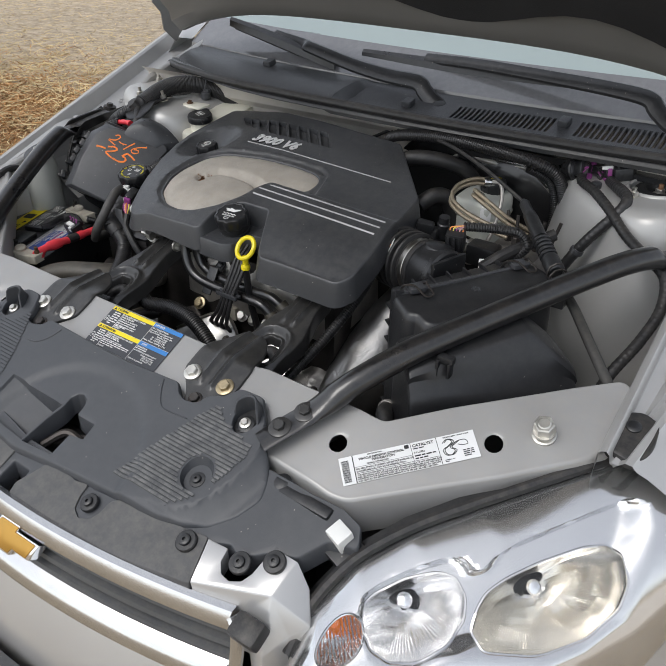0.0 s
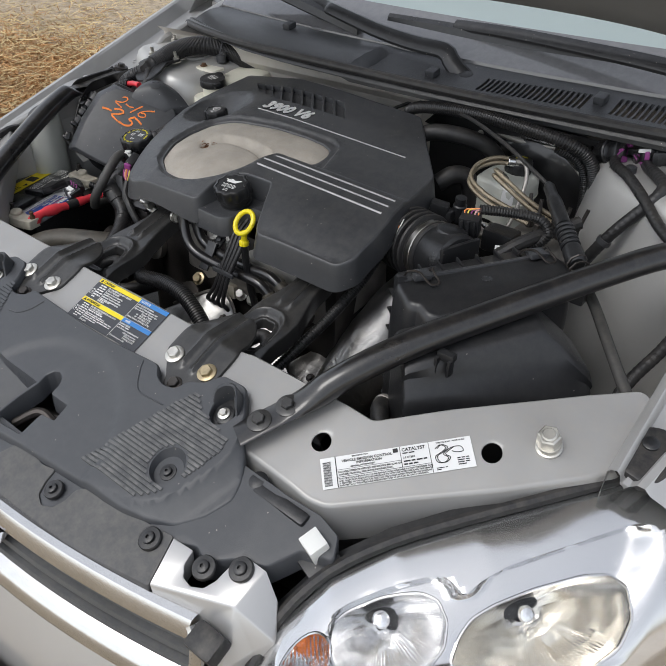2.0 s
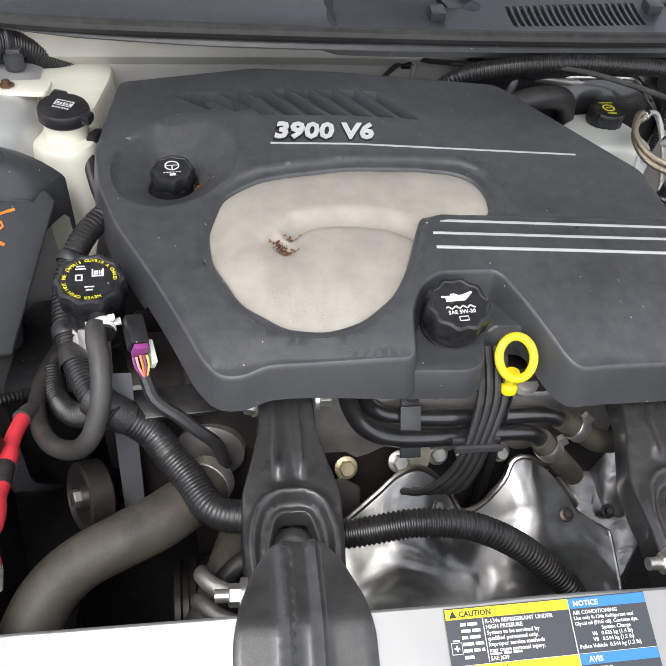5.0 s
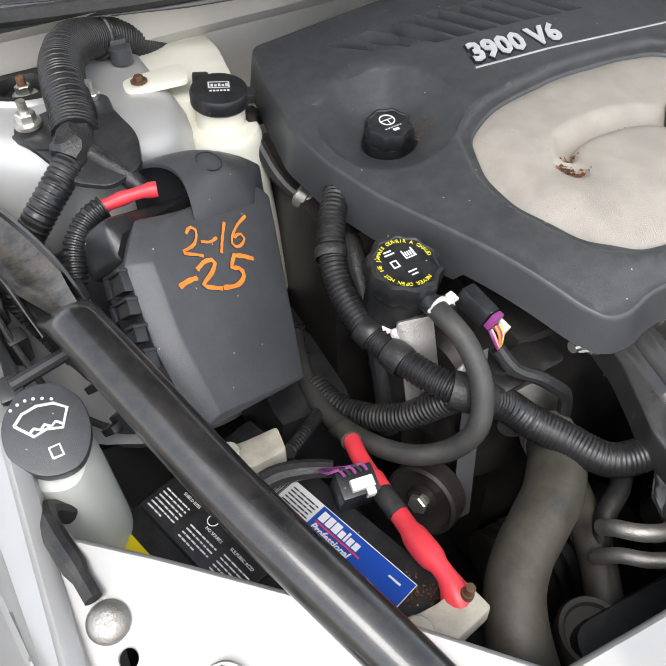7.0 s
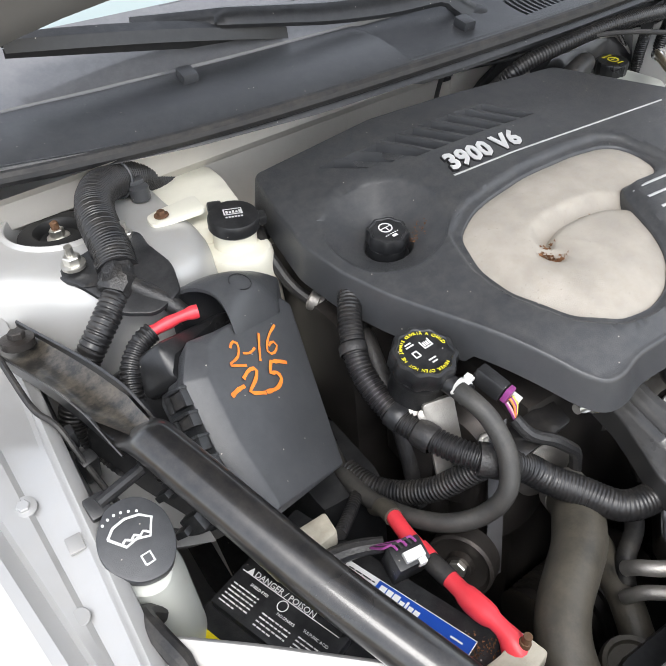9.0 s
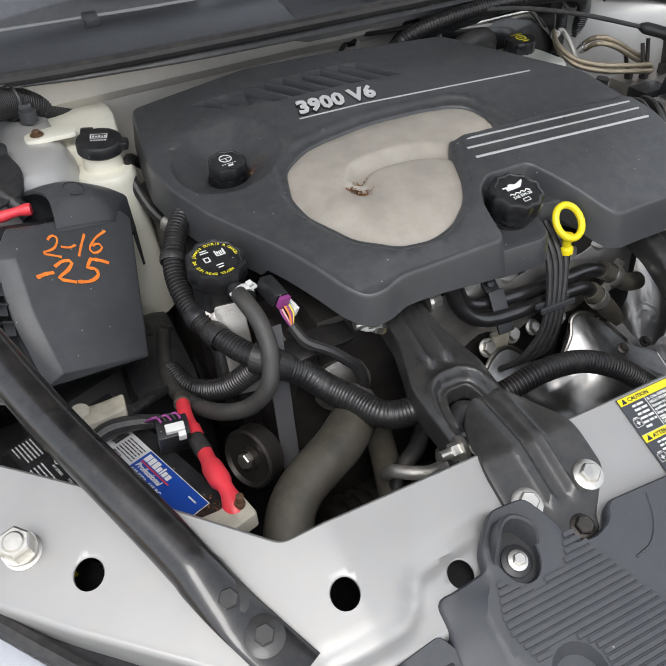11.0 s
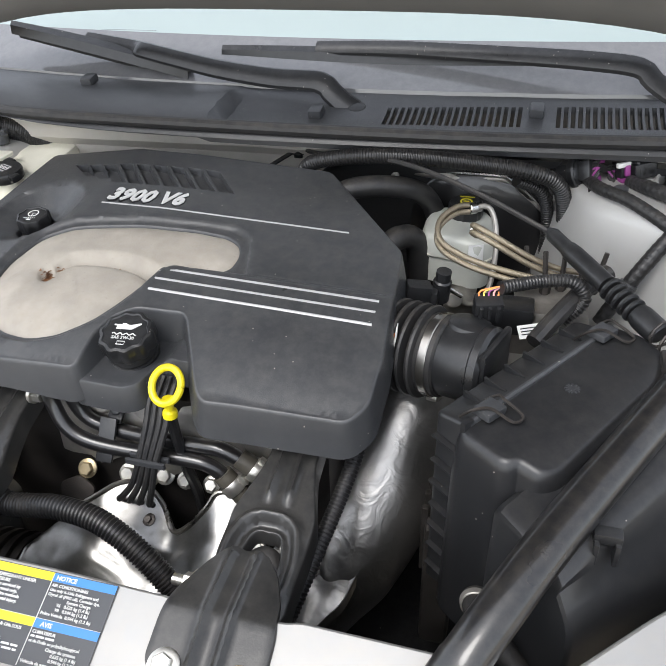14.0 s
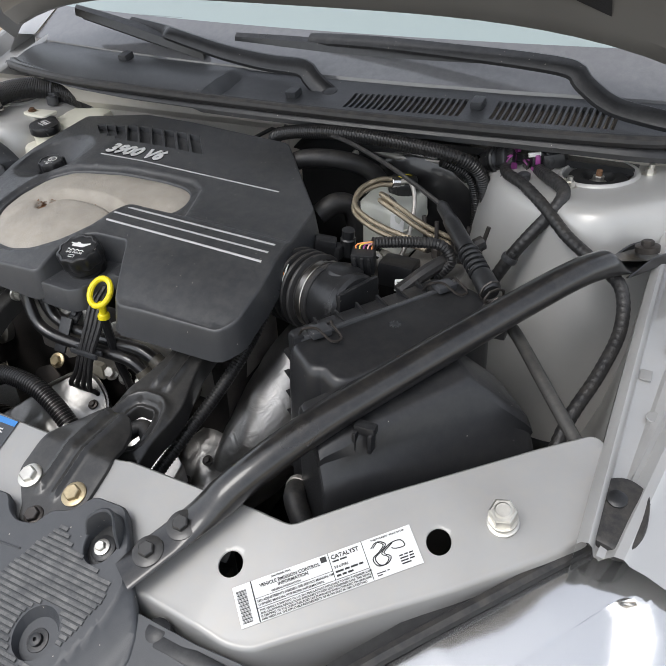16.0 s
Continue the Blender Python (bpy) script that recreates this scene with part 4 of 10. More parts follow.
strip = [(0.300, -0.164), (0.314, -0.213), (0.24, -0.226), (0.152, -0.239), (0.085, -0.246), (0.010, -0.251), (0.006, -0.228), (0.032, -0.184), (0.060, -0.186), (0.085, -0.189), (0.106, -0.185), (0.107, -0.200), (0.113, -0.215), (0.128, -0.222), (0.144, -0.216), (0.151, -0.204), (0.153, -0.188), (0.163, -0.180), (0.20, -0.177), (0.25, -0.171)]
for poly in (strip, [(min(x, -0.036), y) for x, y in mirror(strip)]):
    bm = sheet(rounded(poly, 0.003, 3), lambda x, y: support(x, y) + 0.0045 - 0.10 * max(0, -0.225 - y), step=0.012, skirt=((0.0006, -0.0004), (0.0012, -0.0016), (0.0014, -0.010)))
    part("front_strip", bm, SHIELD_WORN, shield, "scuffed grey plastic strip")
for side in (1, -1):
    plan = ((0.100, -0.033), (0.108, -0.046), (0.122, -0.062), (0.136, -0.067), (0.174, -0.065)) if side > 0 else ((0.124, -0.034), (0.132, -0.052), (0.146, -0.065), (0.164, -0.069))
    bead = [(side * x, y, shield_z(side * x, y)) for x, y in plan]
    part("moulded_bead", tube(bead, 0.0012, 6, 0.004), SHIELD, shield)
for x, y, r in ((0.240, -0.116, 0.009), (-0.253, -0.116, 0.009), (-0.129, -0.202, 0.010), (0.129, -0.202, 0.010), (0.280, -0.180, 0.011), (0.356, -0.170, 0.011), (0.391, -0.150, 0.011), (-0.286, -0.182, 0.011), (-0.357, -0.172, 0.011), (-0.393, -0.153, 0.011)):
    z = support(x, y) + (0.004 if abs(y + 0.116) < 0.01 else 0.0065)
    m = frame_on((x, y, z), (0, -0.42, 1))
    part("push_pin", lathe([(r * 1.25, -0.002), (r * 1.25, 0.0015), (r * 1.15, 0.0030), (r * 0.68, 0.0034), (r * 0.64, 0.007), (r * 0.45, 0.0078), (r * 0.2, 0.0078), (r * 0.18, 0.005)], m, 24), PLASTIC_DARK, shield)
# pockets for the radiator mounts, with a washer and a bolt in each
for side in (1, -1):
    c = (side * 0.250, -0.031)
    m = frame_on((c[0], c[1], support(*c) + 0.004), (0, -0.42, 1))
    rows = []
    for r, tall in ((0.0165, 0.0), (0.0185, 1.0), (0.0200, 1.06), (0.0213, 1.0), (0.0225, -0.5)):
        ring = []
        for a in [radians(10 * k) for k in range(36)]:
            back = max(0.0, math.sin(a))
            ring.append(m @ Vector((r * math.cos(a), r * math.sin(a) * (1.0 + 0.45 * back), tall * (0.008 + 0.022 * smooth_step(back * 1.4)) + (0.001 if tall == 0 else 0))))
        rows.append(ring)
    part("mount_pocket", loft(rows, True), SHIELD, shield)
    part("pocket_floor", slab(circle(0, 0.003, 0.0180, 28, 0.021), 0.003, m @ Matrix.Translation((0, 0, 0.0025))), PLASTIC_DARK, shield)
    part("mount_washer", lathe([(0.0125, 0.0025), (0.0125, 0.0045), (0.010, 0.0055)], m, 24), PLASTIC_DARK, shield)
    part("mount_bolt", merge(lathe([(0.0080, 0.0055), (0.0080, 0.0075), (0.0055, 0.0085)], m, 20), hexagon(0.0052, 0.0075, 0.0125, m)), ZINC, shield)
# hood latch seen through the slot
latch = thing("hood_latch", (0.0, -0.16, 0.70), "black steel hood latch deep in the shield slot", "latch")
part("latch_plate", obox((0.01, -0.155, 0.690), (0.09, 0.10, 0.006), None, 0.001), BLACK_STEEL, latch)
part("striker_hook", tube([(-0.02, -0.165, 0.705), (0.005, -0.140, 0.722), (0.03, -0.135, 0.715), (0.04, -0.12, 0.70)], 0.006, 8), STEEL_DARK, latch)
part("latch_lever", obox((0, 0, 0), (0.05, 0.012, 0.004), frame_on((0.03, -0.13, 0.715), (0.1, -0.3, 1), (1, 0.6, 0)), 0.001), STEEL_DARK, latch)
part("latch_spring", tube([(-0.025, -0.185, 0.70), (0.0, -0.18, 0.705), (0.02, -0.175, 0.70)], 0.005, 8, ribs=0.003, depth=0.35), STEEL_DARK, latch)
# white guide blocks at the shield's ends
for side in (1, -1):
    m = frame_on((side * 0.438, -0.086, 0.742), (0, -0.35, 1), (side * 1.0, -0.35, 0))
    part("guide_block", obox((0, 0, 0.002), (0.024, 0.022, 0.030), m, 0.0015), WHITE_PLASTIC, shield, "white plastic block")
    part("guide_cradle", obox((0.006, -0.004, -0.014), (0.050, 0.040, 0.012), m, 0.002), PLASTIC_DARK, shield)
    part("end_hook", merge(lathe([(0.012, -0.02), (0.012, -0.004), (0.009, -0.002)], frame_on((side * 0.338, -0.070, 0.764), (0, -0.3, 1)), 16), obox((0, 0, 0), (0.075, 0.016, 0.012), frame_on((side * 0.378, -0.074, 0.754), (0, -0.3, 1), (1, side * 0.05, -0.25)), 0.004)), PLASTIC_DARK, shield)


def bar_y(x):
    return -0.246 + 0.34 * x * x


def low_y(x):
    return -0.270 + 0.34 * x * x


grille = thing("grille", (0, -0.27, 0.6), "chrome-edged grille with grey slats", "grille")
xs = [-0.375 + 0.025 * k for k in range(31)]
part("upper_bar", loft([[(x, bar_y(x) + 0.006, 0.691), (x, bar_y(x) - 0.002, 0.6955), (x, bar_y(x) - 0.010, 0.694), (x, bar_y(x) - 0.018, 0.684), (x, bar_y(x) - 0.019, 0.672), (x, bar_y(x) - 0.010, 0.668)] for x in xs]), SATIN, grille, "satin chrome bar")
part("lower_bar", loft([[(x, low_y(x) + 0.012, 0.616), (x, low_y(x) + 0.002, 0.618), (x, low_y(x) - 0.010, 0.612), (x, low_y(x) - 0.018, 0.600), (x, low_y(x) - 0.018, 0.588), (x, low_y(x) - 0.006, 0.582)] for x in xs]), SATIN, grille, "satin chrome bar")
for side in (1, -1):
    part("end_bar", tube([(side * 0.372, bar_y(0.372) - 0.008, 0.684), (side * 0.384, bar_y(0.384) - 0.016, 0.668), (side * 0.384, low_y(0.384) - 0.004, 0.610), (side * 0.370, low_y(0.370) - 0.008, 0.590)], 0.0085, 10, 0.004), SATIN, grille)
for k, z in enumerate((0.655, 0.638, 0.621)):
    part("slat", loft([[(x, bar_y(x) + (low_y(x) - bar_y(x)) * (0.675 - z) / 0.075 + 0.012, z + 0.008), (x, bar_y(x) + (low_y(x) - bar_y(x)) * (0.675 - z) / 0.075 - 0.004, z + 0.006), (x, bar_y(x) + (low_y(x) - bar_y(x)) * (0.675 - z) / 0.075 - 0.006, z - 0.001), (x, bar_y(x) + 0.02, z - 0.006)] for x in xs]), GRILLE_GREY, grille)
part("grille_back", loft([[(x, bar_y(x) + 0.03, 0.68), (x, bar_y(x) + 0.03, 0.58)] for x in xs]), PLASTIC_DARK, grille)
# emblem: a bow-tie plate, chrome rim and gold field
m = frame_on((0.040, -0.276, 0.662), (0.02, -0.80, 0.60), (1, 0.03, 0))
tie_poly = [(-0.075, -0.020), (-0.062, 0.020), (-0.026, 0.020), (-0.020, 0.034), (0.026, 0.034), (0.022, 0.020), (0.075, 0.020), (0.062, -0.020), (0.026, -0.020), (0.020, -0.034), (-0.026, -0.034), (-0.022, -0.020)]
m = m @ Matrix.Diagonal((0.82, 0.62, 1, 1))
emblem = part("emblem", slab(tie_poly, 0.016, m, 0.002), CHROME, grille, "chrome-rimmed emblem plate")
part("emblem_field", slab([(x * 0.92, y * 0.86) for x, y in tie_poly], 0.002, m @ Matrix.Translation((0, 0, 0.0015)), 0.001), GOLD, emblem, "gold field")

fascia = thing("bumper_fascia", (0, -0.3, 0.3), "silver painted front bumper fascia", "bumper")
xs = [-0.86 + 0.043 * k for k in range(41)]


def fascia_row(x):
    a = abs(x)
    y = low_y(x) if a < 0.40 else -0.2156 + 0.48 * (a - 0.40) + 1.1 * (a - 0.40) ** 2
    top = 0.583 if a < 0.40 else 0.583 + 0.03 * min(1, (a - 0.40) / 0.06)
    return [(x, y + 0.010, top), (x, y - 0.006, top - 0.006), (x, y - 0.030, top - 0.045), (x, y - 0.046, top - 0.11), (x, y - 0.048, top - 0.2), (x, y - 0.03, top - 0.30), (x, y + 0.02, top - 0.36)]


part("bumper_skin", loft([fascia_row(x) for x in xs]), PAINT, fascia)
xs = [-0.165 + 0.0165 * k for k in range(20)]
part("plate_bracket", loft([[(x, low_y(x) - 0.060, 0.47), (x, low_y(x) - 0.072, 0.462), (x, low_y(x) - 0.074, 0.33), (x, low_y(x) - 0.05, 0.32)] for x in xs]), PLASTIC_DARK, fascia, "black plastic plate bracket")
for side in (1, -1):
    crown = [(0.303, -0.165), (0.332, -0.163), (0.334, -0.178), (0.343, -0.188), (0.356, -0.190), (0.369, -0.184), (0.375, -0.172), (0.378, -0.152), (0.388, -0.137), (0.412, -0.136), (0.409, -0.179), (0.316, -0.212)]
    top_z = [support(x, y) + 0.006 for x, y in crown]
    low_rim = [(0.434, -0.142, 0.706), (0.456, -0.170, 0.690), (0.438, -0.186, 0.676), (0.420, -0.214, 0.655), (0.394, -0.206, 0.668), (0.384, -0.196, 0.690), (0.318, -0.212, 0.695)]
    b = bmesh.new()
    up_v = [b.verts.new((side * x, y, z)) for (x, y), z in zip(crown, top_z)]
    low_v = [b.verts.new((side * x, y, z)) for x, y, z in low_rim]
    foot_v = [b.verts.new((side * (x + 0.003), y - 0.002, z - 0.075)) for x, y, z in low_rim]
    b.faces.new(up_v)
    b.faces.new((up_v[9], low_v[0], low_v[1], up_v[10]))
    b.faces.new((up_v[10], low_v[1], low_v[2]))
    b.faces.new((up_v[10], low_v[2], low_v[3]))
    b.faces.new((up_v[10], low_v[3], low_v[4], low_v[5]))
    b.faces.new((up_v[10], low_v[5], low_v[6], up_v[11]))
    for k in range(6):
        b.faces.new((low_v[k], low_v[k + 1], foot_v[k + 1], foot_v[k]))
    under = [b.verts.new((v.co.x, v.co.y, v.co.z - 0.03)) for v in up_v[:10]]
    for k in range(9):
        b.faces.new((up_v[k], up_v[k + 1], under[k + 1], under[k]))
    bmesh.ops.recalc_face_normals(b, faces=b.faces)
    bmesh.ops.bevel(b, geom=[e for e in b.edges if len(e.link_faces) == 2], offset=0.0018, segments=2, affect="EDGES", profile=0.5)
    part("fascia_horn", b, PAINT, fascia)
    m = frame_on((side * 0.402, -0.212, 0.686), (0, -0.4, 1), (1, side * 0.1, -0.25))
    part("hood_bumper", obox((0, 0, 0), (0.038, 0.030, 0.026), m, 0.006), RUBBER, fascia, "black rubber hood bumper")

# headlights
TOP = [(0.444, -0.196, 0.652), (0.446, -0.150, 0.694), (0.466, -0.098, 0.728), (0.505, -0.040, 0.752), (0.560, 0.025, 0.772), (0.620, 0.096, 0.789), (0.690, 0.185, 0.806), (0.755, 0.290, 0.822)]
LOW = [(0.470, -0.228, 0.560), (0.520, -0.212, 0.556), (0.580, -0.180, 0.556), (0.650, -0.126, 0.562), (0.715, -0.052, 0.580), (0.765, 0.035, 0.612), (0.800, 0.130, 0.668), (0.815, 0.235, 0.745)]


def lamp_point(s, t, deep=0.0):
    """s along the lamp from the grille to the fender, t from its upper to its lower edge."""
    k = min(int(s * 7), 6)
    f = s * 7 - k
    a = Vector(TOP[k]).lerp(Vector(TOP[k + 1]), f)
    c = Vector(LOW[k]).lerp(Vector(LOW[k + 1]), f)
    out = Vector((0.30 + 0.35 * s, -0.62 + 0.15 * s, 0.58)).normalized()
    return a.lerp(c, t) + out * (0.075 * math.sin(math.pi * min(1, max(0, t))) ** 0.8 * (1 - 0.3 * s) - deep)


BROW = [(0.262, 0.30), (0.270, 0.17), (0.285, 0.135), (0.32, 0.12), (0.39, 0.12), (0.475, 0.13), (0.500, 0.15), (0.516, 0.22), (0.545, 0.19), (0.59, 0.17), (0.66, 0.165), (0.74, 0.165), (0.795, 0.175), (0.812, 0.24), (0.805, 0.34), (0.77, 0.50), (0.72, 0.64), (0.63, 0.69), (0.53, 0.65), (0.455, 0.54), (0.42, 0.50), (0.355, 0.525), (0.30, 0.48), (0.268, 0.39)]
LOW_BEAM = [(0.275, 0.20), (0.31, 0.165), (0.38, 0.16), (0.45, 0.185), (0.475, 0.225), (0.480, 0.30), (0.465, 0.38), (0.43, 0.44), (0.36, 0.47), (0.31, 0.43), (0.28, 0.35), (0.270, 0.26)]
HIGH_BEAM = [(0.490, 0.36), (0.515, 0.315), (0.56, 0.29), (0.62, 0.285), (0.70, 0.30), (0.730, 0.33), (0.742, 0.39), (0.730, 0.50), (0.70, 0.58), (0.64, 0.625), (0.55, 0.59), (0.475, 0.505), (0.468, 0.43)]
TURN = circle(0.208, 0.250, 0.066, 24, 0.105)


def bezel_deep(s, t):
    """How far the bezel lies behind the lens: the brow stands out, the floor round the bowls lies deeper."""
    if not inside((s, t), BROW_EDGE):
        return 0.010
    off = min(math.dist((s, t), p) for p in BROW_LINE)
    return 0.010 + 0.016 * smooth_step(off / (0.020 if t < 0.20 else 0.020 + 0.35 * (t - 0.20)))


BROW_EDGE = rounded(BROW, 0.012, 3)
BROW_LINE = dense(BROW_EDGE, 0.006)


def headlight(side):
    flip = Matrix.Diagonal((side, 1, 1, 1))
    lamp = thing("headlight", (side * 0.6, -0.05, 0.66), "clear headlight with chrome bowls and an amber bulb", "headlight", "headlights")
    S = [k / 28 for k in range(29)]
    T = [k / 14 for k in range(15)]

    def put(name, b, mat, parent=lamp, label="", smooth=35):
        if side < 0:
            bmesh.ops.transform(b, matrix=flip, verts=b.verts)
        return part(name, b, mat, parent, label, smooth)

    lens = put("lens", loft([[lamp_point(s, t) for t in T] for s in S]), LENS_COAT, label="clear polycarbonate lens")
    lens.visible_shadow = False
    put("rim_seal", tube([Vector(p) + Vector((-0.004, 0.004, 0.002)) for p in TOP], 0.007, 8, 0.02), RUBBER, label="black seal")
    put("lens_flange", loft([[Vector(p), Vector(p) + Vector((-0.020, 0.020, -0.004)), Vector(p) + Vector((-0.026, 0.028, -0.03))] for p in TOP]), PLASTIC_DARK)
    seats = [rounded(q, 0.016, 4) for q in (TURN, LOW_BEAM, HIGH_BEAM)]
    b = sheet([(0.0, 0.0), (1.0, 0.0), (1.0, 1.0), (0.0, 1.0)], bezel_deep, holes=seats, lines=[BROW_EDGE], step=0.010, skirt=(), hole_skirt=())
    for v in b.verts:
        v.co = lamp_point(v.co.x, v.co.y, v.co.z)
    put("bezel", b, BEZEL, label="bright chrome bezel", smooth=50)
    looks = (("turn_bowl", REFLECTOR, 0.020, 60, "small bright reflector bowl"), ("low_bowl", REFLECTOR, 0.050, 180, "fluted bright reflector bowl"), ("high_bowl", WARM_REFLECTOR, 0.065, 260, "fluted reflector bowl, its warm reflection put into the tint"))
    for seat, (name, mat, depth, count, label) in zip(seats, looks):
        line = even([Vector((x, y, 0)) for x, y in ccw(seat)] + [Vector((*ccw(seat)[0], 0))], count)[:-1]
        mid = sum(line, Vector()) / count
        rows = []
        for f in (1.0, 0.985, 0.93, 0.86, 0.80, 0.74, 0.66, 0.58, 0.50, 0.42, 0.34, 0.26, 0.18, 0.12):
            row = []
            for k, p in enumerate(line):
                q = mid + (p - mid) * f
                deep = bezel_deep(p.x, p.y) + 0.004 + depth * (1 - f * f)
                if p.y > mid.y - 0.03 and 0.2 < f < 0.95:
                    # flutes over the lower part, broken by curved steps
                    deep += (0.0011 if k % 2 else 0.0) + (0.0028 * ((f * 6.0 + 2.0 * (p.x - mid.x)) % 1.0) if name == "high_bowl" else 0.0)
                row.append(lamp_point(q.x, q.y, deep))
            rows.append(row)
        bowl = put(name, loft(rows, True), mat, label=label, smooth=20)
        rim = [lamp_point(p.x, p.y, bezel_deep(p.x, p.y) - 0.001) for p in line[::2]]
        put("bowl_rim", tube(rim + rim[:1], 0.0016, 6, straight=True), SATIN, bowl if side > 0 else lamp)
        e = 0.02
        ax = (lamp_point(mid.x + e, mid.y) - lamp_point(mid.x - e, mid.y)).cross(lamp_point(mid.x, mid.y + e) - lamp_point(mid.x, mid.y - e)).normalized()
        if ax.z < 0:
            ax = -ax
        along = lamp_point(mid.x + e, mid.y) - lamp_point(mid.x - e, mid.y)
        m = frame_on(lamp_point(mid.x, mid.y, 0.030 + depth), ax, along)
        if name == "turn_bowl":
            put("turn_bulb", lathe([(0.003, 0.0), (0.010, 0.004), (0.013, 0.014), (0.011, 0.024), (0.005, 0.030)], m, 20), AMBER, label="amber bulb")
            b = bmesh.new()
            for k in range(13):
                s0 = 0.150 + 0.0098 * k
                half = 0.095 * math.sqrt(max(0.0, 1 - ((s0 - 0.208) / 0.064) ** 2))
                row = [[lamp_point(s0 + ds, 0.250 + half * q, 0.006 + dd) for ds, dd in ((-0.0042, 0.003), (0.0, 0.0), (0.0042, 0.003))] for q in (-1, -0.5, 0, 0.5, 1)]
                b = merge(b, loft(row))
            put("flutes", b, FLUTED, label="fluted clear inner lens")
        else:
            put("bulb_socket", lathe([(0.020, -0.004), (0.020, 0.004), (0.012, 0.006)], m, 20), PLASTIC_DARK)
            put("bulb_shield", lathe([(0.010, 0.0), (0.012, 0.016), (0.013, 0.026), (0.010, 0.030), (0.003, 0.032)], m @ Matrix.Scale(0.68, 4), 24), REFLECTOR, label="polished bulb shield")
    if side > 0:
        put("side_marker", loft([[lamp_point(s, t, 0.006) for t in (0.17, 0.26, 0.36, 0.47, 0.58)] for s in (0.865, 0.89, 0.915, 0.94, 0.97)]), AMBER, label="amber side marker")
    put("housing", loft([[lamp_point(s, 0) + Vector((-0.01, 0.02, -0.03)), lamp_point(s, 0.5, 0.17), lamp_point(s, 1) + Vector((-0.01, 0.02, 0.0))] for s in S]), PLASTIC_DARK)
    return lamp


headlight(1)
headlight(-1)
# dark liner between headlight, panel and fascia, after an added sheet hiding the ground
part("ground_blocker", obox((0, 0.42, 0.385), (1.20, 0.72, 0.012), None, 0.004), PLASTIC_DARK, car, "second unseen black sheet between engine and ground")
part("front_liner", obox((0, -0.04, 0.50), (1.15, 0.30, 0.02)), PLASTIC_DARK, car, "black liner")
part("radiator", obox((0, -0.005, 0.55), (0.72, 0.05, 0.42), None, 0.004), PLASTIC_DARK, car, "black radiator core")

# front wheels that carry the car
TYRE = material("tyre_rubber", (0.022, 0.022, 0.023), 0.75, vary=0.2, grain=200, bump=0.3, dust=0.4)
for side in (1, -1):
    m = frame_on((side * 0.80, 0.62, 0.325), (side, 0, 0))
    wheel = part("wheel", lathe([(0.20, -0.10), (0.29, -0.105), (0.318, -0.085), (0.325, -0.05), (0.325, 0.05), (0.318, 0.085), (0.29, 0.10), (0.21, 0.095)], m, 48, close=False), TYRE, car, "black tyre")
    part("rim", lathe([(0.21, 0.09), (0.20, 0.07), (0.10, 0.05), (0.06, 0.07), (0.02, 0.07)], m, 40), SATIN, wheel, "steel rim")

# ---- engine cover ----
def cover_z(x, y):
    z = 0.936 + 0.17 * (y - 0.49) - 0.04 * max(x, -0.1) - 0.15 * max(0, -0.2 - x)
    z -= 1.7 * max(0, 0.33 - y) ** 2
    if x > 0.1:
        z -= 0.4 * (x - 0.1) * max(0, 0.35 - y)
    return z


OPENING = rounded([(-0.252, 0.375), (-0.238, 0.422), (-0.211, 0.438), (-0.180, 0.448), (-0.120, 0.459), (-0.040, 0.463), (0.003, 0.459), (0.023, 0.447), (0.031, 0.425), (0.029, 0.400), (0.018, 0.389), (-0.045, 0.386), (-0.053, 0.368), (-0.061, 0.345), (-0.072, 0.315), (-0.088, 0.288), (-0.118, 0.264), (-0.150, 0.255), (-0.187, 0.259), (-0.222, 0.284), (-0.248, 0.335)], 0.012, 3)
COVER = [(-0.352, 0.636), (0.088, 0.617), (0.214, 0.465), (0.226, 0.300), (0.224, 0.250), (0.208, 0.231), (0.066, 0.222), (0.056, 0.232), (0.016, 0.308), (0.008, 0.315), (-0.046, 0.312), (-0.066, 0.296), (-0.077, 0.272), (-0.080, 0.231), (-0.172, 0.228), (-0.186, 0.228), (-0.205, 0.227), (-0.222, 0.222), (-0.240, 0.224), (-0.254, 0.240), (-0.336, 0.400), (-0.356, 0.455), (-0.366, 0.510), (-0.360, 0.575)]

louvres = []
for k in range(9):
    x0, near_, far_ = -0.252 + 0.0262 * k, 0.540 + 0.010 * max(0, 2 - k), 0.589 + 0.004 * max(0, 2 - k)
    louvres.append([(x0, near_), (x0 + 0.0212, near_), (x0 + 0.0212 - 0.040, far_), (x0 - 0.040, far_)])


cover_line = rounded(shrink(COVER, 0.0005), 0.008, 4)
louvre_floor = [shrink(p, 0.0011) for p in louvres]
DISH = (-0.285, 0.482, 0.064)
SUNK = rounded([(-0.262, 0.378), (-0.250, 0.428), (-0.216, 0.450), (-0.180, 0.459), (-0.120, 0.470), (-0.040, 0.476), (0.012, 0.474), (0.036, 0.458), (0.056, 0.384), (0.024, 0.380), (-0.036, 0.379), (-0.044, 0.366), (-0.054, 0.340), (-0.064, 0.310), (-0.082, 0.282), (-0.114, 0.256), (-0.150, 0.246), (-0.192, 0.250), (-0.230, 0.278), (-0.257, 0.332)], 0.012, 3)
SUNK_LINE = dense(SUNK, 0.004)


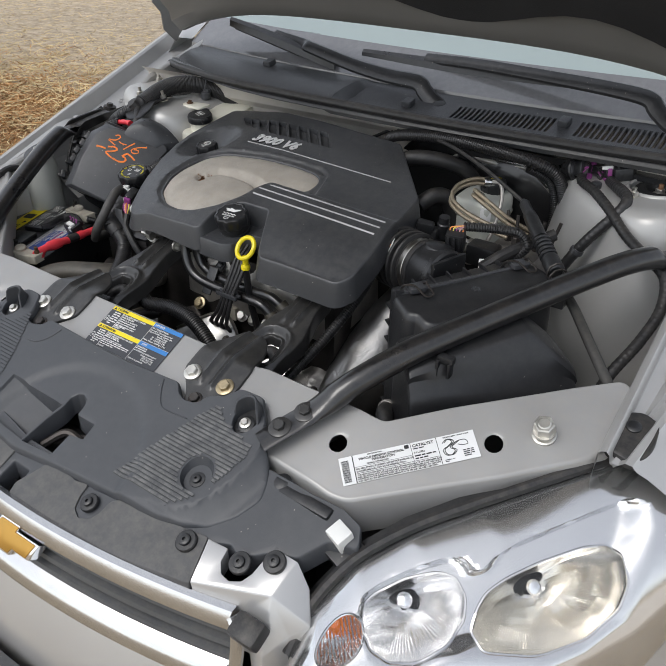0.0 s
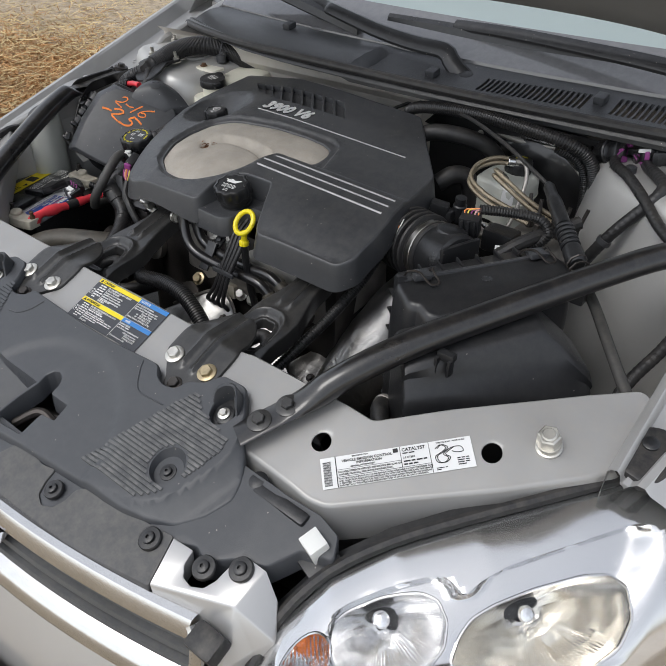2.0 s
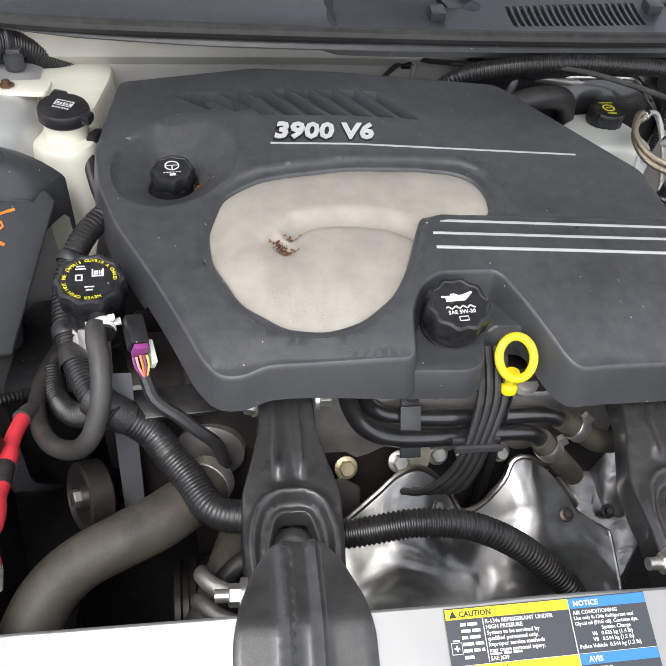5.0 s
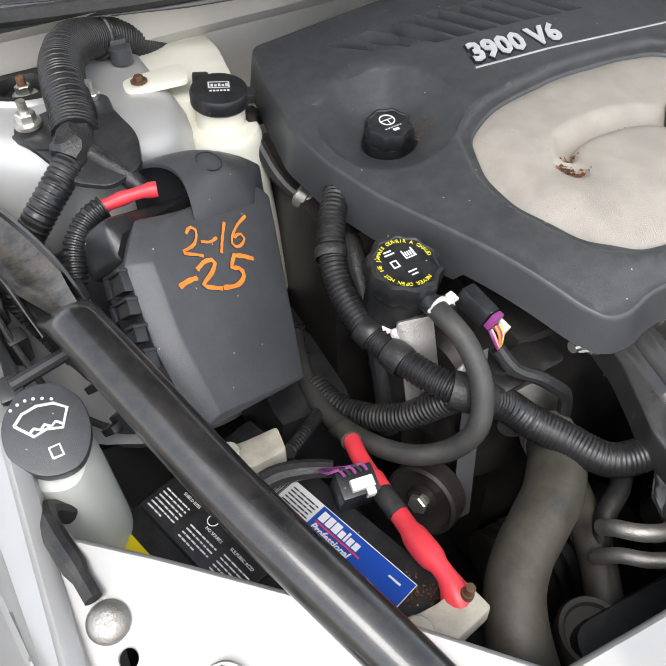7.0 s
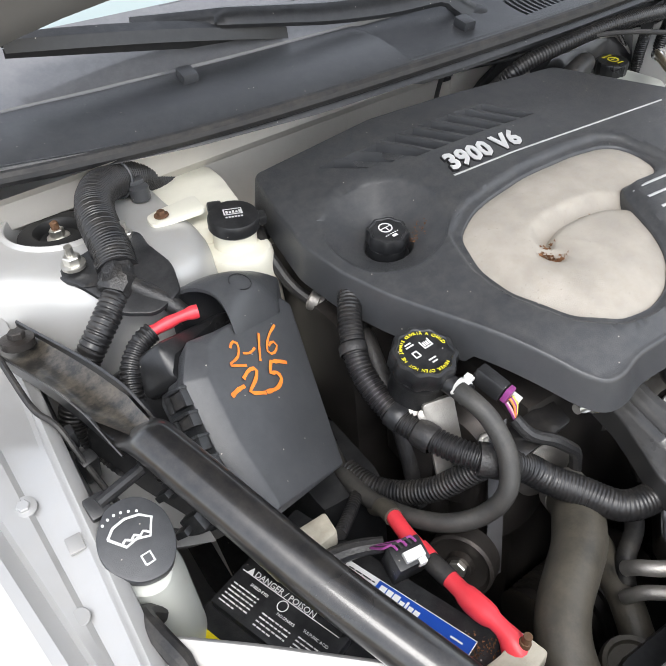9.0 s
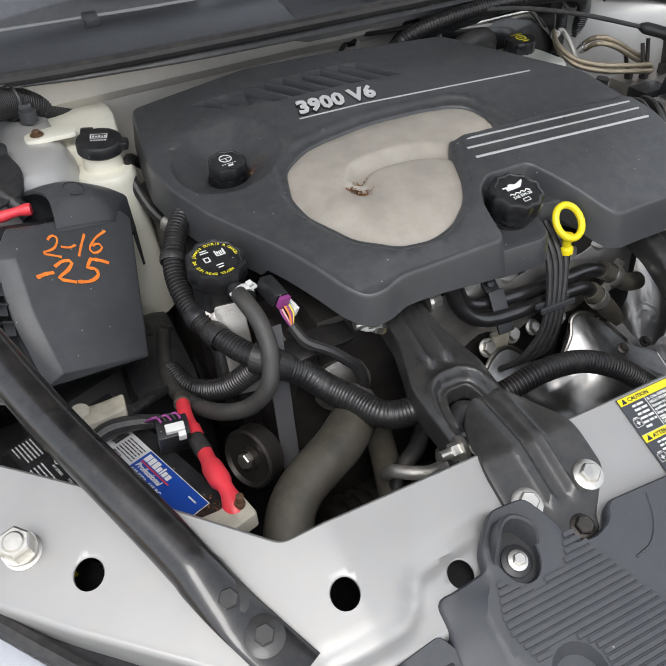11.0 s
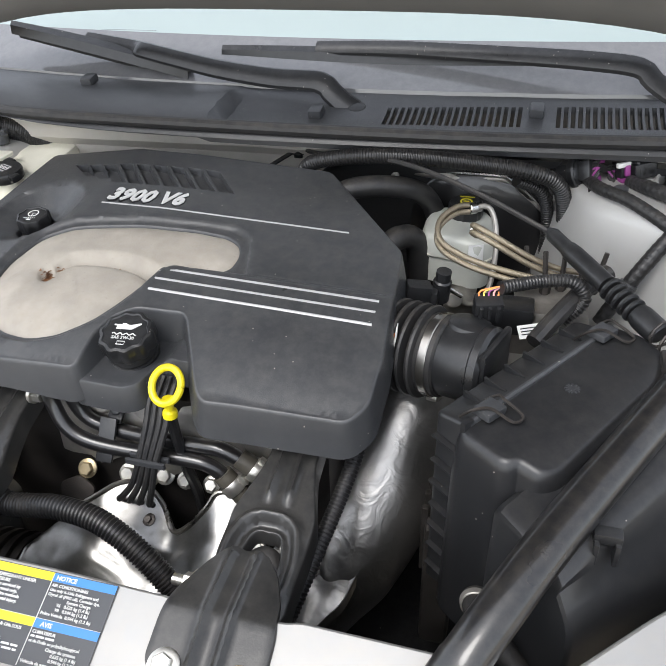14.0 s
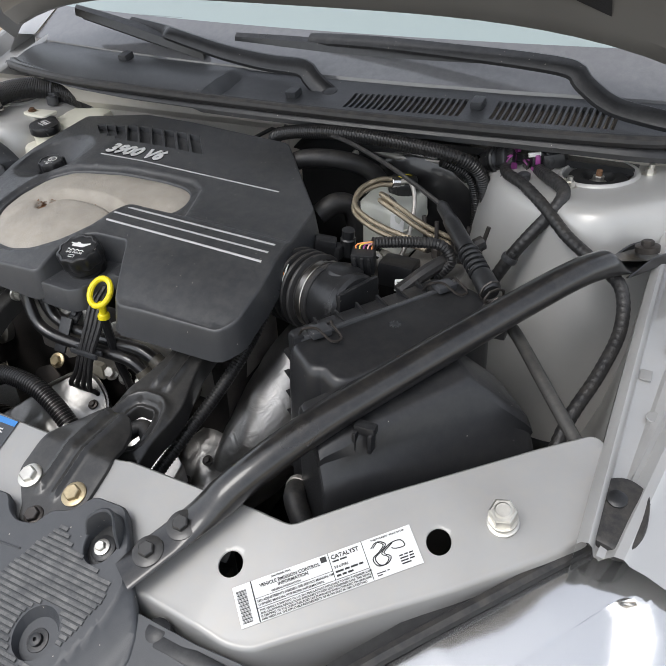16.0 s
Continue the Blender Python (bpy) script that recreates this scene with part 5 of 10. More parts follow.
def shell_z(x, y):
    z = cover_z(x, y)
    for p, q in zip(louvres, louvre_floor):
        if abs(x - q[0][0]) < 0.07 and inside((x, y), shrink(q, -0.0001)):
            z -= 0.0080 + 0.16 * max(0.0, x + 0.8 * (y - 0.54) - q[0][0])
    d = math.hypot(x - DISH[0], (y - DISH[1]) * 0.95)
    if d < DISH[2]:
        t = 1 - d / DISH[2]
        z -= min(0.0022, t * 0.12) + 0.021 * min(1.0, t * 1.75)
    # border that sinks towards the cut-out
    if inside((x, y), SUNK):
        z -= 0.0055 * smooth_step(min(math.dist((x, y), p) for p in SUNK_LINE) / 0.007)
    # raised shoulder that carries the trim lines
    if 0.320 < y < 0.388 and x > -0.06:
        z += 0.0045 * min(1, (0.388 - y) / 0.008, (y - 0.320) / 0.02) * min(1, (x + 0.06) / 0.012)
    return z


engine_cover = thing("engine_cover", (-0.07, 0.42, 0.86), "dusty charcoal plastic engine cover with a cut-out", "engine cover")
bm = sheet(cover_line, shell_z, holes=[OPENING, circle(-0.287, 0.474, 0.027, 28)],
           lines=[*louvres, *louvre_floor, SUNK, shrink(SUNK, 0.0035), shrink(SUNK, 0.0075), circle(DISH[0], DISH[1], DISH[2], 40), circle(DISH[0], DISH[1], DISH[2] * 0.975, 40), circle(DISH[0], DISH[1], DISH[2] * 0.46, 32),
                  [(-0.058, 0.3885), (0.213, 0.3885), (0.214, 0.380), (-0.046, 0.380)]],
           step=0.0085, skirt=((0.0005, 0.0), (0.0016, -0.0006), (0.0026, -0.0020), (0.0033, -0.0045), (0.0060, -0.020), (0.0095, -0.042)), hole_skirt=((-0.001, -0.0008), (-0.002, -0.003), (-0.0024, -0.022)))
# the skirt runs out shallower towards the passenger-side corner
for v in bm.verts:
    top_ = cover_z(v.co.x, v.co.y)
    if v.co.x < -0.08 and v.co.y < 0.32 and v.co.z < top_ - 0.010:
        v.co.z = top_ - 0.010 + (v.co.z - top_ + 0.010) * (1 - 0.35 * smooth_step((-0.08 - v.co.x) / 0.10))
part("shell", bm, COVER_PLASTIC, engine_cover, smooth=48)
pocket = rounded([(0.058, 0.238), (0.016, 0.312), (0.004, 0.320), (-0.050, 0.316), (-0.074, 0.300), (-0.084, 0.272), (-0.084, 0.233), (-0.028, 0.231), (-0.016, 0.238), (-0.008, 0.268), (0.002, 0.277), (0.036, 0.273), (0.050, 0.250)], 0.007, 4)
bm = sheet(pocket, lambda x, y: 0.862 + 0.10 * (y - 0.235) + 0.006 * smooth_step((x + 0.004) / 0.012), step=0.008, skirt=((0.0015, -0.0006), (0.003, -0.003), (0.005, -0.032)))
part("oil_cap_pocket", bm, PLASTIC, engine_cover)


def laid(x0, y0, x1, y1, w, h, n=12, lift=0.0):
    """A raised strip on the cover."""
    prof = ((-w / 2, 0.0), (-w / 2, h * 0.8), (-w * 0.3, h), (w * 0.3, h), (w / 2, h * 0.8), (w / 2, 0.0))
    rows = []
    for k in range(n + 1):
        x, y = x0 + (x1 - x0) * k / n, y0 + (y1 - y0) * k / n
        rows.append([(x, y + dy, shell_z(x, y + dy) + dz + lift) for dy, dz in prof])
    return loft(rows)


part("chrome_line", laid(-0.187, 0.4905, 0.146, 0.4880, 0.0018, 0.0010), SILVER_TRIM, engine_cover, "thin silver line")
for y in (0.3705, 0.3535, 0.3360):
    part("trim_line", laid(-0.043 - (0.003 if y > 0.36 else 0), y, 0.209, y - 0.001, 0.0024, 0.0012), SILVER_TRIM, engine_cover, "silver trim line")
up = Vector((0.02, -0.16, 1))
m = frame_on((-0.184, 0.4965, cover_z(-0.184, 0.4965) + 0.0008), up, (1, 0.02, 0))
part("badge_base", words("3900 V6", 0.0372, m, 0.0016, 0.22, 0.0026, 0.84), BADGE_SHADOW, engine_cover, smooth=0)
for k, sign in enumerate("3900V6"):
    part("badge_letter", words(sign, 0.0372, m @ Matrix.Translation((0.0004 + (0.0000, 0.0156, 0.0312, 0.0469, 0.0712, 0.0901)[k], 0.0004, 0.0020)), 0.0007, 0.22, 0.0014, 0.84), BADGE, engine_cover, "silver lettering", smooth=0)
# intake plenum seen through the cut-out: a cast curl with a dirty pit
PIT = (-0.183, 0.350)


EDGE = dense(OPENING, 0.003)


FOLD = [Vector((x, y)) for x, y in ((-0.176, 0.352), (-0.171, 0.364), (-0.164, 0.373), (-0.146, 0.379), (-0.124, 0.3805), (-0.100, 0.3795), (-0.080, 0.3770), (-0.060, 0.3710), (-0.030, 0.360))]


def fold_at(x, y):
    """Signed distance from the fold (positive on the upper arm) and the share of its length."""
    best, q = (9.0, 0.0, 0.0), Vector((x, y))
    for k, (p0, p1) in enumerate(zip(FOLD, FOLD[1:])):
        e = p1 - p0
        s = max(0.0, min(1.0, (q - p0).dot(e) / e.length_squared))
        d = q - (p0 + e * s)
        if d.length < best[0]:
            best = (d.length, math.copysign(1, e.x * d.y - e.y * d.x), (k + s) / (len(FOLD) - 1))
    return best


def plenum_z(x, y):
    z = cover_z(x, y) - 0.016
    near = min(math.dist((x, y), p) for p in EDGE)
    if not inside((x, y), OPENING):
        near = -near
    z += 0.013 * (1 - math.exp(-max(0.0, near + 0.010) / 0.016))
    # the runner curls over the lower lobe: a sloping wall that ends in a sharp fold, from the pit along the arm
    d, side, s = fold_at(x, y)
    deep = 0.0165 * smooth_step(s / 0.18)
    if side > 0:
        z -= deep * (1 - smooth_step(d / 0.020)) * (1 - smooth_step((s - 0.97) / 0.03) * 0.4)
    else:
        z -= deep * math.exp(-d / 0.0032) + 0.0020 * smooth_step(s / 0.7) * math.exp(-d / 0.05)
    pit = Vector((x - PIT[0], y - PIT[1]))
    u, v = pit.x * 0.50 - pit.y * 0.866, pit.x * 0.866 + pit.y * 0.50
    z -= 0.0065 * math.exp(-((u / 0.0125) ** 2 + (v / 0.0075) ** 2) ** 2)
    z -= 0.004 * math.exp(-(pit.length / 0.022) ** 2)
    return z


engine = thing("engine", (-0.05, 0.4, 0.45), "dirty aluminium V6 engine under its cover", "engine")
part("intake_plenum", sheet(shrink(OPENING, -0.010), plenum_z, step=0.0028, skirt=((0, -0.02),)), PLENUM, engine, "pale grainy cast aluminium plenum")
b = bmesh.new()
rng = random.Random(7)


def crumbs(spots, n, spread_, size, height):
    """Small dry crumbs of rust and seed."""
    b = bmesh.new()
    for cx, cy in spots:
        for _ in range(n):
            x, y, s = rng.gauss(cx, spread_), rng.gauss(cy, spread_ * 0.6), rng.uniform(0.5, 1.2) * size
            p = Vector((x, y, height(x, y) + s * 0.3))
            r = [Vector((rng.uniform(-1, 1), rng.uniform(-1, 1), rng.uniform(-0.4, 0.8))) * s for _ in range(4)]
            vs = [b.verts.new(p + q) for q in r]
            for t in ((0, 1, 2), (0, 1, 3), (0, 2, 3), (1, 2, 3)):
                b.faces.new([vs[k] for k in t])
    return b


lone("rust_crumbs", crumbs([(-0.187, 0.356), (-0.183, 0.350), (-0.179, 0.343), (-0.173, 0.365), (-0.107, 0.380)], 40, 0.0034, 0.0024, plenum_z), SOIL, "dry brown crumbs in the plenum's pit", "debris", kind="stuff", smooth=0)
lone("rust_crumbs", crumbs([(-0.262, 0.462), (-0.255, 0.470)], 30, 0.007, 0.0015, lambda x, y: shell_z(x, y)), SOIL, "dry brown crumbs beside the steering fluid cap", "debris", kind="stuff", smooth=0)
lone("rust_crumbs", crumbs([(-0.449, 0.148), (-0.443, 0.155), (-0.436, 0.146)], 30, 0.006, 0.0016, lambda x, y: 0.757), SOIL, "dry brown crumbs on the battery", "debris", kind="stuff", smooth=0)


def knob_cap(name, place, up, r, h, lobes, label, category, grip=0.05):
    m = frame_on(place, up, (1, 0.1, 0))
    cap = thing(name, place, label, category)
    part("cap_body", lathe([(r * 0.80, -h), (r * 0.95, -h * 0.96), (r, -h * 0.85), (r, -h * 0.2), (r * 0.95, -h * 0.04), (r * 0.84, 0), (r * 0.80, -0.0012), (r * 0.05, -0.0012)], m, 64, lobes=lobes, lobe=grip), PLASTIC_DARK, cap)
    return cap, m


cap, m = knob_cap("oil_filler_cap", (-0.036, 0.268, 0.904), (0.03, -0.30, 1), 0.0285, 0.022, 10, "black ribbed oil filler cap with white print", "cap")
part("cap_neck", lathe([(0.024, -0.045), (0.026, -0.040), (0.026, -0.034), (0.023, -0.033), (0.023, -0.029), (0.027, -0.028), (0.027, -0.020)], m, 32), PLASTIC_DARK, cap)
part("oil_icon", merge(slab([(-0.011, 0.003), (0.006, 0.003), (0.0145, 0.0105), (0.014, 0.012), (0.004, 0.0088), (0.001, 0.0088), (-0.002, 0.0108), (-0.006, 0.0108), (-0.006, 0.0088), (-0.011, 0.0088), (-0.0145, 0.0092), (-0.0145, 0.0076), (-0.011, 0.0072)], 0.0006, m @ Matrix.Translation((0, 0, -0.0006))), words("SAE 5W-30", 0.0052, m @ Matrix.Translation((0, -0.010, -0.0008)), 0.0004, align="CENTER"), tube([m @ Vector((-0.013 + 0.0013 * k, -0.0035 + 0.0012 * math.sin(k * 1.2), -0.0008)) for k in range(21)], 0.0007, 5, straight=True),
                       tube([m @ Vector((x, y, -0.0008)) for x, y in ((-0.004, -0.017), (-0.004, -0.013), (0.004, -0.013), (0.004, -0.017), (-0.004, -0.017))], 0.0005, 4, straight=True)), PRINT, cap, smooth=0)
cap, m = knob_cap("steering_fluid_cap", (-0.287, 0.474, 0.921), (0, -0.15, 1), 0.0215, 0.018, 8, "black power steering fluid cap with white print", "cap")
part("cap_base", lathe([(0.023, -0.045), (0.024, -0.030), (0.021, -0.028), (0.021, -0.017)], m, 28), PLASTIC_DARK, cap)
part("steering_icon", merge(lathe([(0.0075, -0.0008), (0.0075, -0.0004), (0.0062, -0.0004), (0.0062, -0.0008)], m @ Matrix.Translation((0, 0.004, 0)), 24, close=False), bars([(-0.007, 0.0035, 0.014, 0.0012), (-0.0006, -0.003, 0.0012, 0.007)], m, -0.0004), bars([(-0.009 + 0.003 * k, -0.0075, 0.002, 0.0012) for k in range(6)] + [(-0.003, -0.0125, 0.006, 0.0035)], m, -0.0006)), PRINT, cap, smooth=0)

# dipstick
dip = thing("oil_dipstick", (0.018, 0.24, 0.70), "yellow looped oil dipstick handle in a black tube", "dipstick")
c = Vector((0.0165, 0.242, 0.862))
ring = [c + Vector((0.0160 * math.cos(a), 0.0125 * math.sin(a), 0.0140 * math.sin(a))) for a in [2 * math.pi * k / 28 for k in range(29)]]
part("handle_loop", tube(ring, 0.0040, 10, straight=True), YELLOW, dip)
m = frame_on((0.0165, 0.239, 0.826), (0.0, 0.06, 1))
part("handle_neck", lathe([(0.0078, -0.002), (0.0082, 0.002), (0.0075, 0.005), (0.0050, 0.007), (0.0050, 0.014), (0.0062, 0.021)], m, 20), YELLOW, dip)
part("dipstick_tube", tube([(0.0165, 0.239, 0.826), (0.0185, 0.240, 0.79), (0.022, 0.242, 0.75), (0.027, 0.248, 0.70), (0.03, 0.25, 0.60)], 0.0062, 10), BLACK_STEEL, dip)

# ---- engine front ----
part("block", obox((-0.05, 0.42, 0.62), (0.46, 0.30, 0.40), None, 0.02), STEEL_DARK, engine, "dark engine block")
part("front_head", sheet(rounded([(-0.165, 0.276), (0.165, 0.276), (0.18, 0.40), (-0.18, 0.40)], 0.02), lambda x, y: 0.800 + 0.25 * (y - 0.26) + 0.010 * math.sin(x * 70) * (abs(x) < 0.11), step=0.012, skirt=((0.004, -0.003), (0.008, -0.012), (0.010, -0.09))), ALUMINIUM, engine, "grimy aluminium valve cover")
for x, y, z in ((-0.09, 0.275, 0.80), (-0.035, 0.275, 0.80), (0.05, 0.275, 0.80), (0.10, 0.275, 0.80)):
    part("cover_boss", lathe([(0.016, -0.05), (0.016, 0), (0.012, 0.004), (0.006, 0.004)], frame_on((x, y, z), (0, -0.6, 0.8)), 18), ALUMINIUM, engine)
for pts, r in (([(-0.136, 0.246, 0.850), (-0.128, 0.240, 0.812), (-0.112, 0.233, 0.787), (-0.084, 0.231, 0.774), (-0.030, 0.234, 0.768), (0.015, 0.236, 0.768), (0.050, 0.237, 0.765), (0.070, 0.238, 0.750)], 0.0084),
               ([(-0.120, 0.258, 0.850), (-0.114, 0.256, 0.808), (-0.098, 0.255, 0.785), (-0.060, 0.252, 0.778), (-0.010, 0.250, 0.777), (0.030, 0.248, 0.779), (0.065, 0.247, 0.780), (0.092, 0.246, 0.768)], 0.0084)):
    part("coolant_pipe", tube(pts, r, 12), BLACK_STEEL, engine, "glossy black coolant pipe")
for pts in ([(0.084, 0.246, 0.774), (0.104, 0.245, 0.760), (0.128, 0.243, 0.742), (0.150, 0.245, 0.735)], [(0.066, 0.238, 0.754), (0.078, 0.237, 0.740), (0.100, 0.236, 0.715), (0.12, 0.240, 0.69)]):
    part("hose_end", tube(pts, 0.0115, 14), RUBBER_GREY, engine, "aged rubber hose")
    m = frame_on(pts[1], Vector(pts[1]) - Vector(pts[0]))
    part("spring_clamp", merge(lathe([(0.0130, -0.007), (0.0136, -0.006), (0.0136, 0.006), (0.0130, 0.007)], m, 20, close=False), obox((0.016, 0, 0), (0.008, 0.006, 0.012), m, 0.001)), ZINC, engine, "pale spring clamp")
part("pipe_bracket", merge(obox((0, 0, 0), (0.020, 0.004, 0.050), frame_on((-0.068, 0.236, 0.776), (0, 0.55, 0.83), (1, 0, 0)), 0.0015), obox((0, 0, 0), (0.018, 0.005, 0.024), frame_on((-0.066, 0.262, 0.794), (0, 0.8, 0.6), (1, 0, 0)), 0.002), lathe([(0.005, 0), (0.005, 0.003), (0.003, 0.004)], frame_on((-0.066, 0.262, 0.797), (0, -0.8, 0.6)), 14)), PLASTIC_DARK, engine, "black pipe clip")
for k, (x, y, z, r, mat) in enumerate(((-0.121, 0.255, 0.703, 0.0085, ZINC_YELLOW), (-0.066, 0.257, 0.706, 0.0085, ZINC), (-0.024, 0.266, 0.704, 0.0085, ZINC), (0.040, 0.258, 0.712, 0.0075, ZINC), (0.005, 0.262, 0.706, 0.0075, ZINC))):
    m = frame_on((x, y, z), (0.1, -0.8, 0.6))
    part("engine_bolt", merge(lathe([(r * 1.4, 0), (r * 1.4, r * 0.25), (r, r * 0.4)], m, 18), hexagon(r, r * 0.2, r * 1.1, m)), mat, engine)
part("lift_bracket", slab(rounded([(-0.02, -0.02), (0.02, -0.02), (0.022, 0.012), (0.0, 0.024), (-0.022, 0.012)], 0.006), 0.004, frame_on((-0.128, 0.232, 0.680), (0.1, -0.85, 0.5)), 0.001), STEEL_DARK, engine, "dark lifting bracket")
part("manifold_gasket", obox((-0.045, 0.262, 0.705), (0.024, 0.012, 0.026), None, 0.004), CREAM, engine, "chalky pale sealant")
# heat shields: crumpled foil
def foil_z(x, y):
    """The crumpled shield hangs from the bolts and slopes down towards the radiator, with two swellings."""
    z = 0.643 + 1.05 * max(0, y - 0.205) + 0.55 * min(0, y - 0.205) + 0.0215
    z -= 0.022 * math.exp(-((x + 0.005) / 0.030) ** 2) * smooth_step((y - 0.16) / 0.06)
    z += 0.014 * math.exp(-((x + 0.075) / 0.04) ** 2) * math.exp(-((y - 0.19) / 0.04) ** 2) + 0.016 * math.exp(-((x - 0.065) / 0.035) ** 2) * math.exp(-((y - 0.20) / 0.04) ** 2)
    return z + 0.0024 * noise.noise((x * 24, y * 18, 2)) + 0.0008 * noise.noise((x * 70, y * 60, 5))


FOIL_TOP = [(0.118, 0.212), (0.098, 0.232), (0.074, 0.246), (0.052, 0.246), (0.040, 0.232), (0.020, 0.222), (0.000, 0.222), (-0.018, 0.240), (-0.044, 0.246), (-0.070, 0.240), (-0.094, 0.226), (-0.136, 0.205)]
bm = sheet([(-0.170, 0.120), (0.060, 0.100), (0.150, 0.125), (0.150, 0.190)] + rounded(FOIL_TOP, 0.006, 3)[:] + [(-0.165, 0.17)], foil_z,
           step=0.005, skirt=((0.0015, 0.0012), (0.003, 0.0006), (0.004, -0.004), (0.006, -0.03)))
part("shield_rim", tube([(x, y, foil_z(x, y) + 0.0015) for x, y in FOIL_TOP], 0.0030, 8, 0.006), CLAMP_STEEL, engine, "rolled bright rim")
part("heat_shield", bm, FOIL, engine, "crumpled bright foil heat shield")
bm = tube([(0.262, 0.440, 0.795), (0.252, 0.412, 0.762), (0.240, 0.372, 0.716), (0.226, 0.325, 0.662), (0.206, 0.275, 0.612), (0.178, 0.232, 0.568), (0.160, 0.20, 0.53)], lambda t: 0.036 + 0.032 * math.sin(math.pi * min(1, t * 1.1)), 36, 0.005, squash=lambda t: (1.0, 0.8))
for v in bm.verts:
    v.co += v.normal * 0 + Vector((noise.noise(v.co * 22), noise.noise(v.co * 22 + Vector((9, 0, 0))), noise.noise(v.co * 22 + Vector((0, 9, 0))))) * 0.0008
for v in bm.verts:
    v.co += Vector((1, 1, 0.4)) * 0.0042 * noise.noise((v.co.x * 62 + v.co.z * 8, v.co.x * 20, v.co.z * 9))
part("exhaust_shield", bm, FOIL_DULL, engine, "wrinkled foil exhaust shield")
part("shield_flange", sheet(rounded([(0.095, 0.185), (0.125, 0.155), (0.170, 0.165), (0.205, 0.205), (0.222, 0.262), (0.215, 0.330), (0.180, 0.345), (0.150, 0.300), (0.118, 0.250)], 0.010), lambda x, y: 0.632 + 0.45 * (y - 0.225) + 0.005 * noise.noise((x * 30, y * 30, 0)) + 0.0015 * noise.noise((x * 90, y * 60, 4)), step=0.005, skirt=((0.0015, 0.001), (0.003, -0.002), (0.004, -0.01))), FOIL_DULL, engine, "foil flange")
for p in ((0.168, 0.224, 0.642), (0.150, 0.195, 0.622), (-0.028, 0.222, foil_z(-0.028, 0.222) + 0.001), (0.105, 0.205, foil_z(0.105, 0.205) + 0.001)):
    m = frame_on(p, (0, -0.5, 0.85))
    part("shield_screw", merge(lathe([(0.0075, 0), (0.0075, 0.002), (0.005, 0.003)], m, 16), hexagon(0.0045, 0.002, 0.006, m)), STEEL_DARK, engine)
# spark plug leads with their comb
for k in range(4):
    x = -0.006 + 0.0075 * k
    pts = [(x - 0.002, 0.268, 0.852), (x - 0.003, 0.246, 0.836), (x - 0.004, 0.232, 0.814), (-0.0178 + 0.0066 * k, 0.217, 0.776), (-0.030 + 0.008 * k, 0.211, 0.742), (-0.052 + 0.012 * k, 0.214, 0.712), (-0.066 + 0.013 * k, 0.230, 0.692), (-0.072 + 0.014 * k, 0.250, 0.66)]
    lone("spark_plug_lead", tube(pts, 0.0037, 8), RUBBER, "black spark plug lead hanging down the engine front", "cable", "spark plug leads")
lone("lead_comb", merge(obox((-0.008, 0.212, 0.776), (0.046, 0.004, 0.007), None, 0.001), obox((-0.008, 0.222, 0.776), (0.046, 0.004, 0.006), None, 0.001)), PLASTIC, "grey plastic comb on the spark plug leads", "clip")

